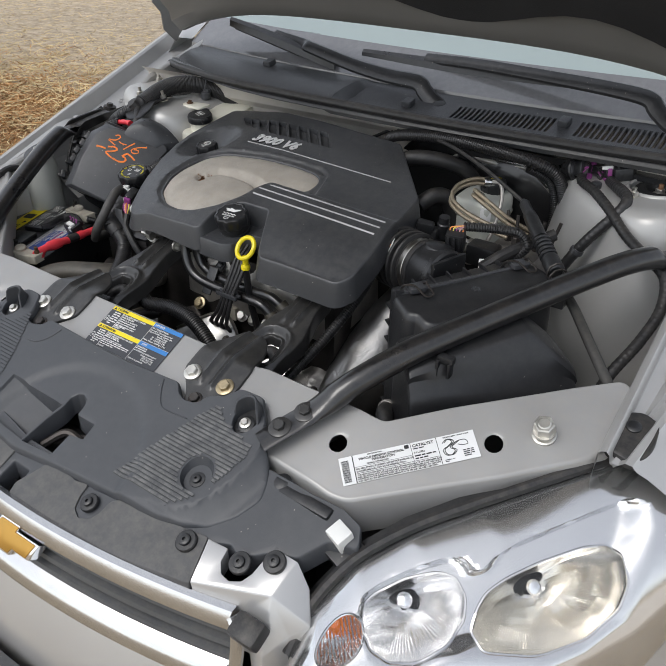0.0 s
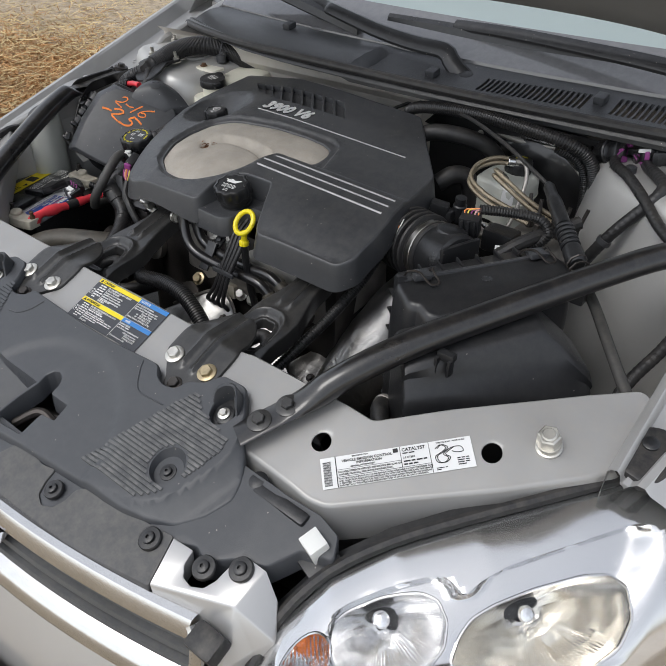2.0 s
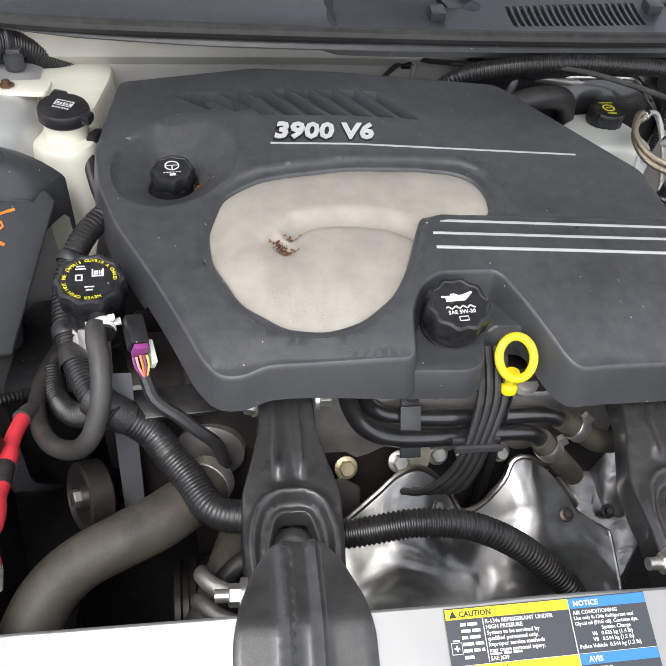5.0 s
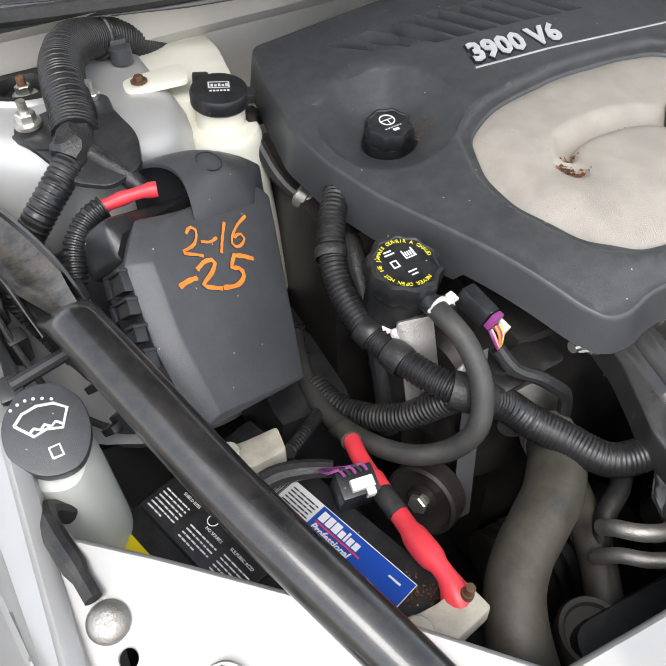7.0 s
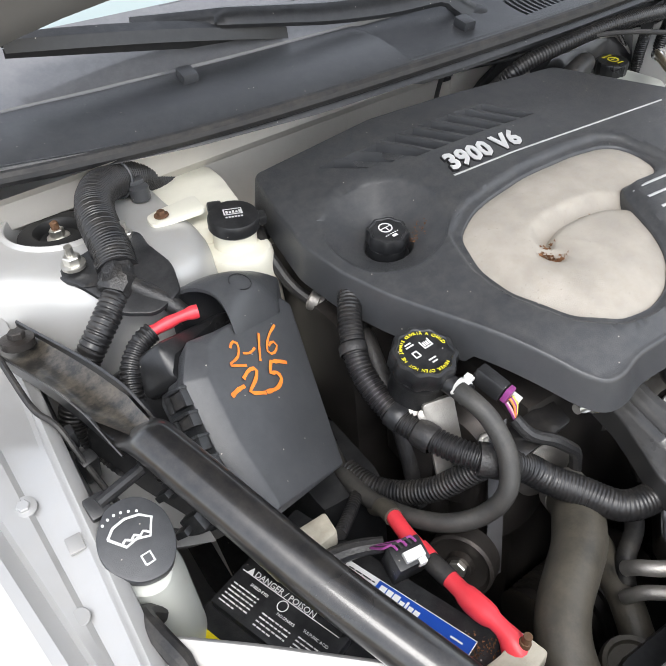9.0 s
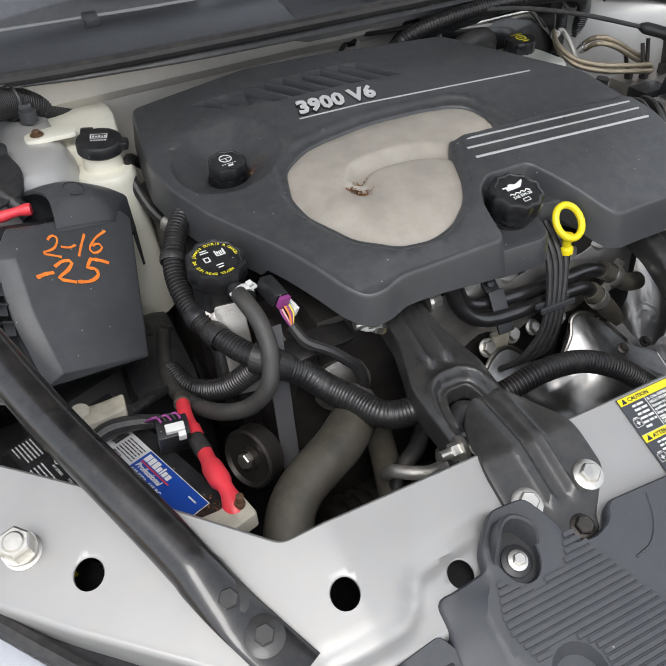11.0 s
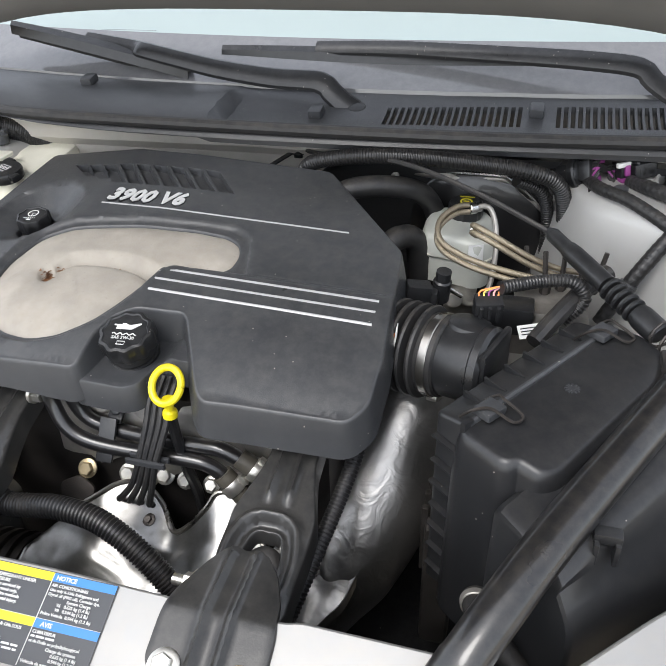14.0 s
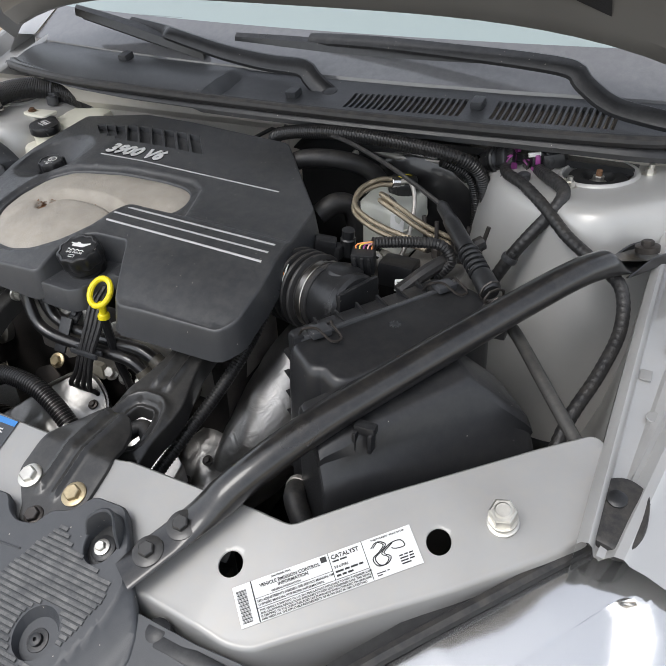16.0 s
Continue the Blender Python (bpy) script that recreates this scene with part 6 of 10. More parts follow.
# ---- torque struts over the radiator ----
def torque_strut(cx, name_label, flip):
    """Foot plate on the tie bar, ridged arm, bushing loop and engine bracket."""
    root = thing("engine_mount_strut", (cx, 0.05, 0.79), name_label, "engine mount", "engine mount struts")
    foot = [(-0.018, 0.103), (-0.031, 0.088), (-0.042, 0.062), (-0.047, 0.034), (-0.047, 0.004), (-0.017, -0.025), (-0.012, -0.037), (0.016, -0.036), (0.021, -0.026), (0.047, -0.006), (0.047, 0.034), (0.042, 0.062), (0.031, 0.088), (0.018, 0.103)]
    foot = [(cx + flip * x, y) for x, y in foot]

    def foot_z(x, y):
        z = support(x, min(y, 0.042)) + 0.0045 + 0.03 * max(0, y - 0.042)
        d = abs(x - cx)
        if y > -0.012:
            z += 0.006 * math.exp(-((d - 0.0105) / 0.0035) ** 2) * min(1, (y + 0.012) / 0.006)
        if y > 0.05:
            z -= 0.35 * max(0, d - 0.018) * min(1, (y - 0.05) / 0.04)
        return z

    ridge = [(cx - 0.015, -0.012), (cx + 0.015, -0.012), (cx + 0.015, 0.098), (cx - 0.015, 0.098)]
    groove = [(cx - 0.006, -0.006), (cx + 0.006, -0.006), (cx + 0.006, 0.098), (cx - 0.006, 0.098)]
    bm = sheet(rounded(foot, 0.005, 3), foot_z, lines=[rounded(ridge, 0.006), rounded(groove, 0.004)], step=0.0045, skirt=((0.0012, -0.0006), (0.0018, -0.002), (0.002, -0.005)))
    part("foot_plate", bm, BRACKET, root, "dusty black steel plate")
    # pressed upper bracket: a beaded eye round the rubber bushing, two ribs up to the engine
    eye = rounded([(cx - 0.019, 0.098), (cx - 0.021, 0.126), (cx - 0.014, 0.150), (cx + 0.014, 0.150), (cx + 0.021, 0.126), (cx + 0.019, 0.098)], 0.009, 4)
    ring_ = dense(eye, 0.003)
    shape_ = [(cx - 0.035, 0.076), (cx - 0.039, 0.130), (cx - 0.039, 0.166), (cx - 0.030, 0.196), (cx - 0.023, 0.224), (cx - 0.023, 0.262), (cx + 0.023, 0.262), (cx + 0.023, 0.224), (cx + 0.030, 0.196), (cx + 0.039, 0.166), (cx + 0.039, 0.130), (cx + 0.035, 0.076)]

    def bracket_z(x, y):
        z = 0.778 + 0.26 * (y - 0.115) + 0.5 * max(0.0, y - 0.20) ** 2 - 1.0 * max(0.0, 0.13 - y) ** 2
        near = min(math.dist((x, y), q) for q in ring_)
        z += 0.0075 * math.exp(-((near - 0.0135) / 0.0048) ** 2) - 0.004 * math.exp(-((near - 0.005) / 0.004) ** 2)
        if y > 0.172:
            z += 0.007 * max(0.0, 1 - (abs(abs(x - cx) - 0.0095) / 0.0045) ** 2) * min(1.0, (y - 0.172) / 0.014)
        return z

    part("upper_bracket", sheet(rounded(shape_, 0.006, 3), bracket_z, holes=[eye], lines=[shrink(eye, -d) for d in (0.003, 0.006, 0.0085, 0.011, 0.0135, 0.016)], step=0.0041, skirt=((0.0012, -0.001), (0.0020, -0.004), (0.0030, -0.028)), hole_skirt=((-0.001, -0.001), (-0.002, -0.004), (-0.003, -0.016))), BRACKET, root, "pressed black steel bracket", smooth=80)
    part("bushing", tube([(cx - 0.020, 0.100, 0.740), (cx - 0.018, 0.122, 0.756), (cx, 0.138, 0.764), (cx + 0.018, 0.122, 0.756), (cx + 0.020, 0.100, 0.740)], 0.010, 12, 0.004), RUBBER, root, "black rubber bushing")
    part("through_bolt", merge(lathe([(0.0125, -0.002), (0.0125, 0.003), (0.009, 0.004)], frame_on((cx - 0.040, 0.080, 0.786), (-1, 0, 0.05)), 20), hexagon(0.0085, 0.002, 0.012, frame_on((cx - 0.040, 0.080, 0.786), (-1, 0, 0.05))), lathe([(0.005, 0.012), (0.005, 0.022)], frame_on((cx - 0.040, 0.080, 0.786), (-1, 0, 0.05)), 12)), ZINC, root, "zinc through bolt")
    part("upper_bolt", merge(hexagon(0.0085, 0.0, 0.012, frame_on((cx + 0.030, 0.247, 0.816), (1, -0.1, 0.05))), lathe([(0.011, -0.003), (0.011, 0.001)], frame_on((cx + 0.030, 0.247, 0.816), (1, -0.1, 0.05)), 20)), ZINC, root)
    part("upper_nut", merge(hexagon(0.0085, 0.0, 0.012, frame_on((cx - 0.034, 0.246, 0.818), (-1, 0, 0.05))), lathe([(0.005, 0.010), (0.005, 0.026)], frame_on((cx - 0.034, 0.246, 0.818), (-1, 0, 0.05)), 12)), ZINC, root)
    return root


torque_strut(0.1535, "dusty black torque strut bolted beside the warning label", 1)
torque_strut(-0.185, "dusty black torque strut bolted on the battery side", -1)
NORMAL = (0, -0.40, 1)
for x, mat in ((0.123, ZINC), (0.184, ZINC_YELLOW), (-0.154, ZINC), (-0.216, ZINC)):
    bolt("flange_bolt", (x, 0.001, support(x, 0.001) + 0.0045), NORMAL, 0.0086, mat, "zinc flange bolt holding a torque strut" if mat is ZINC else "yellowed zinc flange bolt holding a torque strut", group="flange bolts")
for x in (0.156, -0.184):
    bolt("pin_bolt", (x, -0.030, support(x, -0.030) + 0.004), NORMAL, 0.0078, STEEL_DARK, "dark steel bolt at the tip of a torque strut", 1.35, group="tip bolts")

# ---- strut tower braces: flattened black tubes ----
def brace(side, path, bolts_, end):
    root = thing("tower_brace", path[0], "glossy black tubular brace from tie bar to strut tower", "brace", "tower braces")
    total = len(path) - 1

    open_end = 0.66 if side < 0 else 0.86

    def flat(t):
        if t < 0.16:
            k = t / 0.16
            return (1.05, 0.22 + 0.78 * max(0, (k - 0.45) / 0.55), 0.0)
        if t > open_end:
            k = smooth_step((t - open_end) / 0.06)
            return (1.0, 1.0 - 0.86 * k, -0.013 * k)
        return (1.0, 1.0, 0.0)

    b = bmesh.new()
    line = spline(path, 0.006)
    n = len(line)
    rings = []
    for k, at in enumerate(line):
        way = (line[min(k + 1, n - 1)] - line[max(k - 1, 0)]).normalized()
        wide = way.cross(Vector((0, 0, 1))).normalized()
        tall = wide.cross(way).normalized()
        fx, fz, sink = flat(k / (n - 1))
        at = at + tall * sink
        rings.append([b.verts.new(at + wide * (0.0182 * fx * math.cos(a)) + tall * (0.0165 * fz * math.sin(a))) for a in [2 * math.pi * j / 20 for j in range(20)]])
    for p, q in zip(rings, rings[1:]):
        for j in range(20):
            b.faces.new((p[j], p[(j + 1) % 20], q[(j + 1) % 20], q[j]))
    b.faces.new(rings[0])
    b.faces.new(rings[-1])
    part("brace_tube", b, BLACK_STEEL, root)
    for p in bolts_:
        m = frame_on(p, (0, -0.35, 1))
        part("brace_bolt", merge(lathe([(0.0150, 0), (0.0150, 0.0022), (0.011, 0.0035)], m, 24), hexagon(0.0078, 0.003, 0.009, m)), BRACKET, root, "dark flange bolt")
    m = frame_on(end, (-0.15 * side, 0.1, 1))
    part("end_washer", lathe([(0.0145, -0.006), (0.0145, 0.001), (0.010, 0.002)], m, 24), STEEL_DARK, root)
    part("end_bolt", hexagon(0.0075, 0.001, 0.008, m), STEEL_DARK, root, "dull brown steel bolt")
    # turned-up edges of the open end and the dirt caught between them
    first = int(n * (open_end + 0.03))
    ways = [(line[min(k + 1, n - 1)] - line[k - 1]).normalized() for k in range(first, n)]
    for s_ in (1, -1):
        rows = []
        for k, way in zip(range(first, n), ways):
            wide = way.cross(Vector((0, 0, 1))).normalized()
            tall = wide.cross(way).normalized()
            rise = 0.019 * smooth_step((k - first + 2) / 10) - 0.004 * smooth_step((k - first) / (n - first))
            base = line[k] + wide * (s_ * 0.0185) - tall * 0.016
            rows.append([base, base + tall * rise + wide * s_ * 0.0015, base + tall * (rise + 0.0012) + wide * s_ * 0.0006, base + tall * rise - wide * s_ * 0.0012, base - wide * s_ * 0.0022])
        part("end_flange", loft(rows, True), BLACK_STEEL, root)
    rows = []
    for k, way in zip(range(first - 3, n), [ways[0]] * 3 + ways):
        wide = way.cross(Vector((0, 0, 1))).normalized()
        tall = wide.cross(way).normalized()
        close = min(1.0, 0.35 + (k - first + 3) / 16)
        lift = 0.010 * (1 - smooth_step((k - first + 3) / 12))
        rows.append([line[k] + wide * (0.0178 * q * close) + tall * (-0.0105 + lift + 0.005 * q * q) for q in (-1, -0.6, -0.2, 0.2, 0.6, 1)])
    part("end_tray", loft(rows), DIRTY_TRAY, root, "dirt-caked open end")
    return root


brace(1, [(0.288, -0.050, 0.785), (0.309, -0.014, 0.800), (0.330, 0.022, 0.814), (0.360, 0.070, 0.842), (0.400, 0.138, 0.866), (0.470, 0.252, 0.893), (0.540, 0.366, 0.917), (0.580, 0.432, 0.926), (0.615, 0.490, 0.922), (0.652, 0.550, 0.921)],
      [(0.320, 0.004, 0.812), (0.302, -0.026, 0.799)], (0.639, 0.529, 0.926))
brace(-1, [(-0.430, -0.035, 0.780), (-0.446, -0.004, 0.791), (-0.462, 0.028, 0.804), (-0.481, 0.073, 0.823), (-0.503, 0.122, 0.843), (-0.541, 0.208, 0.874), (-0.574, 0.296, 0.905), (-0.599, 0.370, 0.922), (-0.622, 0.450, 0.926), (-0.660, 0.560, 0.922)],
      [(-0.459, 0.026, 0.806), (-0.445, -0.004, 0.794)], (-0.648, 0.529, 0.927))
for side in (1, -1):
    m = frame_on((side * 0.585, 0.129, support(0.585, 0.129)), (0, -0.40, 1), (0.9, 0.3, 0))
    lone("panel_bolt", merge(lathe([(0.0145, 0), (0.0145, 0.002), (0.012, 0.003)], m, 28), lathe([(0.0105, 0.003), (0.0105, 0.008), (0.0135, 0.009), (0.0135, 0.012)], m, 24), hexagon(0.0125, 0.012, 0.027, m), lathe([(0.008, 0.027), (0.0065, 0.0285)], m, 16)), ZINC, "large grey hex bolt on the silver panel", "bolt", "panel bolts")

lone("heat_sleeve", tube([(-0.352, 0.600, 0.880), (-0.353, 0.618, 0.902), (-0.345, 0.634, 0.912), (-0.318, 0.643, 0.916), (-0.28, 0.648, 0.912), (-0.25, 0.65, 0.90)], 0.0075, 14, ribs=0.016, depth=0.06), HEAT_SLEEVE, "dirty pale sleeve behind the engine cover", "hose sleeve")

# ---- air cleaner and duct ----
AIR_U, AIR_V = Vector((0.60, 0.80, 0)), Vector((0.80, -0.60, 0))
AIR_O = Vector((0.3297, 0.248, 0))


def air(u, v, z):
    p = AIR_O + AIR_U * u + AIR_V * v
    return Vector((p.x, p.y, z))


def air_plan(uv):
    return [tuple(air(u, v, 0).xy) for u, v in uv]


def air_uv(x, y):
    d = Vector((x, y, 0)) - AIR_O
    return d.dot(AIR_U), d.dot(AIR_V)


air_box = thing("air_filter_box", air(0.08, 0.0, 0.62), "dusty black plastic air filter box with wire clips", "air filter box")


def lid_z(x, y):
    u, v = air_uv(x, y)
    return 0.880 + 0.080 * u - 2.0 * max(0, v - 0.045) ** 2 - 0.10 * max(0, v - 0.055)


def tray_z(x, y):
    u, v = air_uv(x, y)
    return 0.878 + 0.080 * u + 0.22 * v


bm = sheet(rounded(air_plan([(-0.023, 0.003), (0.190, 0.003), (0.196, 0.030), (0.186, 0.060), (0.150, 0.074), (0.002, 0.082), (-0.009, 0.076), (-0.013, 0.056), (-0.024, 0.050)]), 0.008, 4), lid_z, step=0.008,
           skirt=((0.003, -0.001), (0.006, -0.004), (0.009, -0.012), (0.012, -0.05), (0.016, -0.24)))
part("lid", bm, AIRBOX, air_box)
bm = sheet(rounded(air_plan([(-0.014, -0.036), (0.186, -0.036), (0.186, 0.000), (-0.014, 0.000)]), 0.005, 3), tray_z, step=0.01, skirt=((0.002, -0.001), (0.004, -0.004), (0.006, -0.23)))
part("tray", bm, AIRBOX, air_box)
part("seam_rail", tube([air(-0.018, 0.002, 0.880), air(0.09, 0.002, 0.887), air(0.190, 0.002, 0.895)], 0.0035, 8), PLASTIC, air_box)
part("seam_flange", obox((0, 0, 0), (0.006, 0.012, 0.24), frame_on(air(-0.020, 0.002, 0.765), (0, 0, 1), AIR_V), 0.001), AIRBOX, air_box)
for k in range(7):
    z = 0.845 - 0.030 * k
    part("fin", obox((0, 0, 0), (0.030, 0.007, 0.0022), frame_on(air(-0.022, -0.020, z), (0, -0.1, 1), AIR_V), 0.0008), AIRBOX, air_box)
for k in range(6):
    part("top_rib", obox((0, 0, 0), (0.026, 0.003, 0.008), frame_on(air(0.016 + 0.028 * k, -0.022, 0.875 + 0.0023 * k), (0, -0.1, 1), AIR_V + Vector((0, 0, 0.22))), 0.0008), AIRBOX, air_box)
for u in (0.004, 0.168):
    z = 0.887 + 0.080 * u
    loop = [air(u - 0.016, -0.014, z - 0.012), air(u - 0.016, 0.000, z + 0.004), air(u - 0.004, 0.010, z + 0.006), air(u + 0.004, 0.030, z - 0.001), air(u + 0.016, 0.030, z), air(u + 0.014, 0.010, z + 0.007), air(u + 0.018, 0.0, z + 0.004), air(u + 0.016, -0.014, z - 0.010)]
    part("wire_clip", tube(loop, 0.0016, 6, 0.003), STEEL_DARK, air_box, "bent wire clip")
    part("clip_seat", obox((0, 0, 0), (0.020, 0.024, 0.008), frame_on(air(u, 0.006, z), (0, 0, 1), AIR_V), 0.002), PLASTIC, air_box)
star = bmesh.new()
for k in range(6):
    a = math.pi * k / 6
    star = merge(star, obox((0, 0, 0), (0.014, 0.0016, 0.0014), frame_on(air(0.085, 0.034, lid_z(*air(0.085, 0.034, 0).xy) + 0.0006), (0, -0.05, 1), (math.cos(a), math.sin(a), 0))))
part("moulded_star", star, PLASTIC, air_box)

resonator = thing("air_resonator", (0.49, 0.23, 0.62), "large dark plastic intake resonator below the brace", "intake box")
RES_A, RES_D, RES_N = Vector((0.419, 0.103, 0)), Vector((0.729, 0.685, 0)), Vector((0.685, -0.729, 0))


def res_section(q, shut=1.0):
    """A slice across the resonator: steep front, rounded edge, broad sloping face, flat top."""
    edge = 0.812 - 0.075 * q
    top = 0.848 + 0.18 * q if q < 0.166 else 0.878 - 0.80 * (q - 0.166)
    n = -0.54 * (top - edge)
    sec = [(0.006, 0.52), (0.004, edge - 0.035), (0.0015, edge - 0.012), (-0.002, edge - 0.002), (-0.007, edge + 0.006), (n * 0.5 - 0.006, (edge + top) / 2), (n + 0.005, top - 0.009), (n, top - 0.003), (n - 0.006, top), (n - 0.07, top + 0.002), (n - 0.078, top - 0.006), (n - 0.082, 0.60)]
    mid = (-0.04, 0.70)
    return [RES_A + RES_D * q + RES_N * (mid[0] + (a - mid[0]) * shut) + Vector((0, 0, mid[1] + (c - mid[1]) * shut)) for a, c in sec]


b = loft([res_section(-0.004, 0.955), res_section(-0.002, 0.985), res_section(0.003)] + [res_section(q) for q in (0.03, 0.06, 0.10, 0.14, 0.158, 0.166, 0.175, 0.19, 0.21, 0.222)] + [res_section(0.228, 0.985), res_section(0.231, 0.95)])
b.verts.ensure_lookup_table()
b.faces.new(b.verts[:12])
b.faces.new(b.verts[-12:])
part("resonator_body", b, AIRBOX, resonator)
part("fir_tree_clip", merge(obox((0.438, 0.152, 0.858), (0.022, 0.012, 0.010), None, 0.002), obox((0.430, 0.146, 0.846), (0.004, 0.012, 0.022), None, 0.001), obox((0.446, 0.148, 0.846), (0.004, 0.012, 0.022), None, 0.001)), PLASTIC_DARK, resonator)

duct = thing("intake_duct", (0.27, 0.37, 0.80), "ribbed black rubber intake bellows clamped to the air meter", "intake duct")
P0, P1 = Vector((0.214, 0.395, 0.846)), Vector((0.264, 0.378, 0.850))
axis = (P1 - P0).normalized()
prof = []
for k in range(5):
    z = -0.004 + 0.0125 * k
    prof += [(0.040, z), (0.0515, z + 0.003), (0.0525, z + 0.0055), (0.0515, z + 0.008), (0.041, z + 0.0105)]
part("bellows", lathe(prof, frame_on(P0, axis), 40), RUBBER, duct)
m = frame_on(P1, axis)
part("clamp_seat", lathe([(0.044, -0.004), (0.0455, 0.0), (0.0455, 0.022), (0.043, 0.024)], m, 40), RUBBER, duct)
clamp = part("hose_clamp", lathe([(0.0462, 0.007), (0.0470, 0.008), (0.0470, 0.016), (0.0462, 0.017)], m, 44, close=False), CLAMP_STEEL, duct, "worn steel worm-drive hose clamp")
for k in range(16):
    a = math.pi * (0.25 + k / 30)
    q = frame_on(m @ Vector((0.0472 * math.cos(-a), 0.0472 * math.sin(-a), 0.012)), m.to_3x3() @ Vector((math.cos(-a), math.sin(-a), 0)), axis)
    part("clamp_slot", obox((0, 0, 0), (0.0060, 0.0018, 0.0006), q), RUBBER, clamp)
part("clamp_screw", merge(obox((0.0, -0.049, 0.0115), (0.020, 0.008, 0.013), m, 0.002), hexagon(0.0045, 0, 0.012, frame_on(m @ Vector((0.014, -0.050, 0.0115)), m.to_3x3() @ Vector((1, 0, 0))))), ZINC, clamp)
meter = thing("air_flow_meter", (0.31, 0.36, 0.82), "black air flow meter with a wired plug on top", "sensor")
part("meter_body", lathe([(0.041, 0.018), (0.042, 0.024), (0.042, 0.060), (0.044, 0.062), (0.044, 0.070), (0.040, 0.074)], m, 40), PLASTIC_DARK, meter)
part("meter_dome", lathe([(0.026, 0.0), (0.026, 0.045), (0.023, 0.052), (0.015, 0.055)], frame_on((0.300, 0.372, 0.842), (0.1, 0.15, 1)), 24), PLASTIC_DARK, meter)
part("meter_flange", obox((0, 0, 0), (0.07, 0.008, 0.07), frame_on(m @ Vector((0, 0, 0.074)), (0, 0, 1), axis.cross(Vector((0, 0, 1)))), 0.004), PLASTIC_DARK, meter)
mp = frame_on((0.320, 0.402, 0.898), (0.05, -0.25, 1), (1, 0.25, 0))
plug = part("meter_plug", obox((0, 0, 0), (0.030, 0.020, 0.032), mp, 0.003), PLASTIC_DARK, meter, "black plug")
for k in range(3):
    part("plug_rib", obox((-0.009 + 0.009 * k, -0.011, 0.002), (0.004, 0.004, 0.022), mp, 0.001), PLASTIC_DARK, plug)
for k, mat in enumerate((ORANGE_WIRE, YELLOW_WIRE, PURPLE, PINK_WIRE, ORANGE_WIRE)):
    s = mp @ Vector((-0.010 + 0.005 * k, 0.004, 0.016))
    part("plug_wire", tube([s, s + Vector((0.001, 0.003, 0.005)), Vector((0.334, 0.408, 0.925))], 0.0011, 6), mat, plug)
lone("sensor_conduit", tube([(0.331, 0.405, 0.924), (0.350, 0.420, 0.922), (0.375, 0.440, 0.918), (0.405, 0.452, 0.914), (0.420, 0.450, 0.895), (0.40, 0.44, 0.87)], 0.0075, 10, ribs=0.0042, depth=0.11), CONDUIT, "thin corrugated conduit from the air meter", "wire conduit")
lone("sensor_conduit", tube([(0.372, 0.395, 0.868), (0.395, 0.430, 0.885), (0.418, 0.470, 0.893), (0.445, 0.500, 0.905)], 0.010, 10), TAPE, "taped wire bundle behind the air meter", "wire bundle")

# harness beside the cover, with bared coloured wires
lone("coil_harness", tube([(0.224, 0.338, 0.868), (0.220, 0.318, 0.845), (0.214, 0.285, 0.812), (0.204, 0.225, 0.775), (0.192, 0.165, 0.745), (0.180, 0.110, 0.715), (0.17, 0.07, 0.68)], 0.0085, 12, ribs=0.0042, depth=0.11), CONDUIT, "corrugated conduit along the cover's edge", "wire conduit")
for k, mat in enumerate((YELLOW_WIRE, PINK_WIRE, YELLOW_WIRE, PURPLE, ORANGE_WIRE, WHITE_PLASTIC)):
    dx = -0.006 + 0.0024 * k
    lone("bared_wire", tube([(0.222 + dx, 0.342, 0.866), (0.2235 + dx * 1.2, 0.352, 0.880), (0.225 + dx * 0.8, 0.366, 0.893)], 0.0012, 6), mat, "thin coloured wire out of the cover-side conduit", "wire", "bared wires")

# ---- brakes ----
res = thing("brake_fluid_reservoir", (0.262, 0.645, 0.80), "cloudy white brake fluid reservoir with a black cap", "reservoir")
bm = sheet(rounded([(0.222, 0.604), (0.290, 0.588), (0.306, 0.606), (0.304, 0.660), (0.288, 0.690), (0.232, 0.690), (0.220, 0.664)], 0.012, 5), lambda x, y: 0.888 - 0.004 * abs(x - 0.26) / 0.04, step=0.01, skirt=((0.004, -0.002), (0.007, -0.007), (0.008, -0.03), (0.004, -0.034), (0.003, -0.070)))
part("tank", bm, TANK_GREY, res)
part("tank_seam", sheet(rounded([(0.215, 0.598), (0.294, 0.580), (0.314, 0.602), (0.312, 0.664), (0.292, 0.698), (0.228, 0.698), (0.213, 0.668)], 0.012, 5), lambda x, y: 0.858, step=0.02, skirt=((0.0005, -0.001), (0, -0.003))), TANK, res)
m = frame_on((0.267, 0.664, 0.890), (0, -0.1, 1))
cap = part("reservoir_cap", lathe([(0.022, -0.004), (0.0235, 0.0), (0.0235, 0.014), (0.022, 0.017), (0.006, 0.018)], m, 40, lobes=16, lobe=0.03), PLASTIC_DARK, res, "black ribbed cap")
part("cap_mark", merge(lathe([(0.0085, 0.0184), (0.0085, 0.0188), (0.0062, 0.0188), (0.0062, 0.0184)], m, 24, close=False), bars([(-0.004, -0.0012, 0.008, 0.0024), (-0.010, 0.011, 0.020, 0.003), (-0.006, -0.015, 0.012, 0.003)], m, 0.0188)), YELLOW_PRINT, cap, smooth=0)
part("tank_label", merge(slab([(-0.010, -0.014), (0.010, -0.014), (0.010, 0.014), (-0.010, 0.014)], 0.0005, frame_on((0.291, 0.5835, 0.868), (0.35, -0.9, 0.12), (1, 0.35, 0)))), LABEL_WHITE, res)
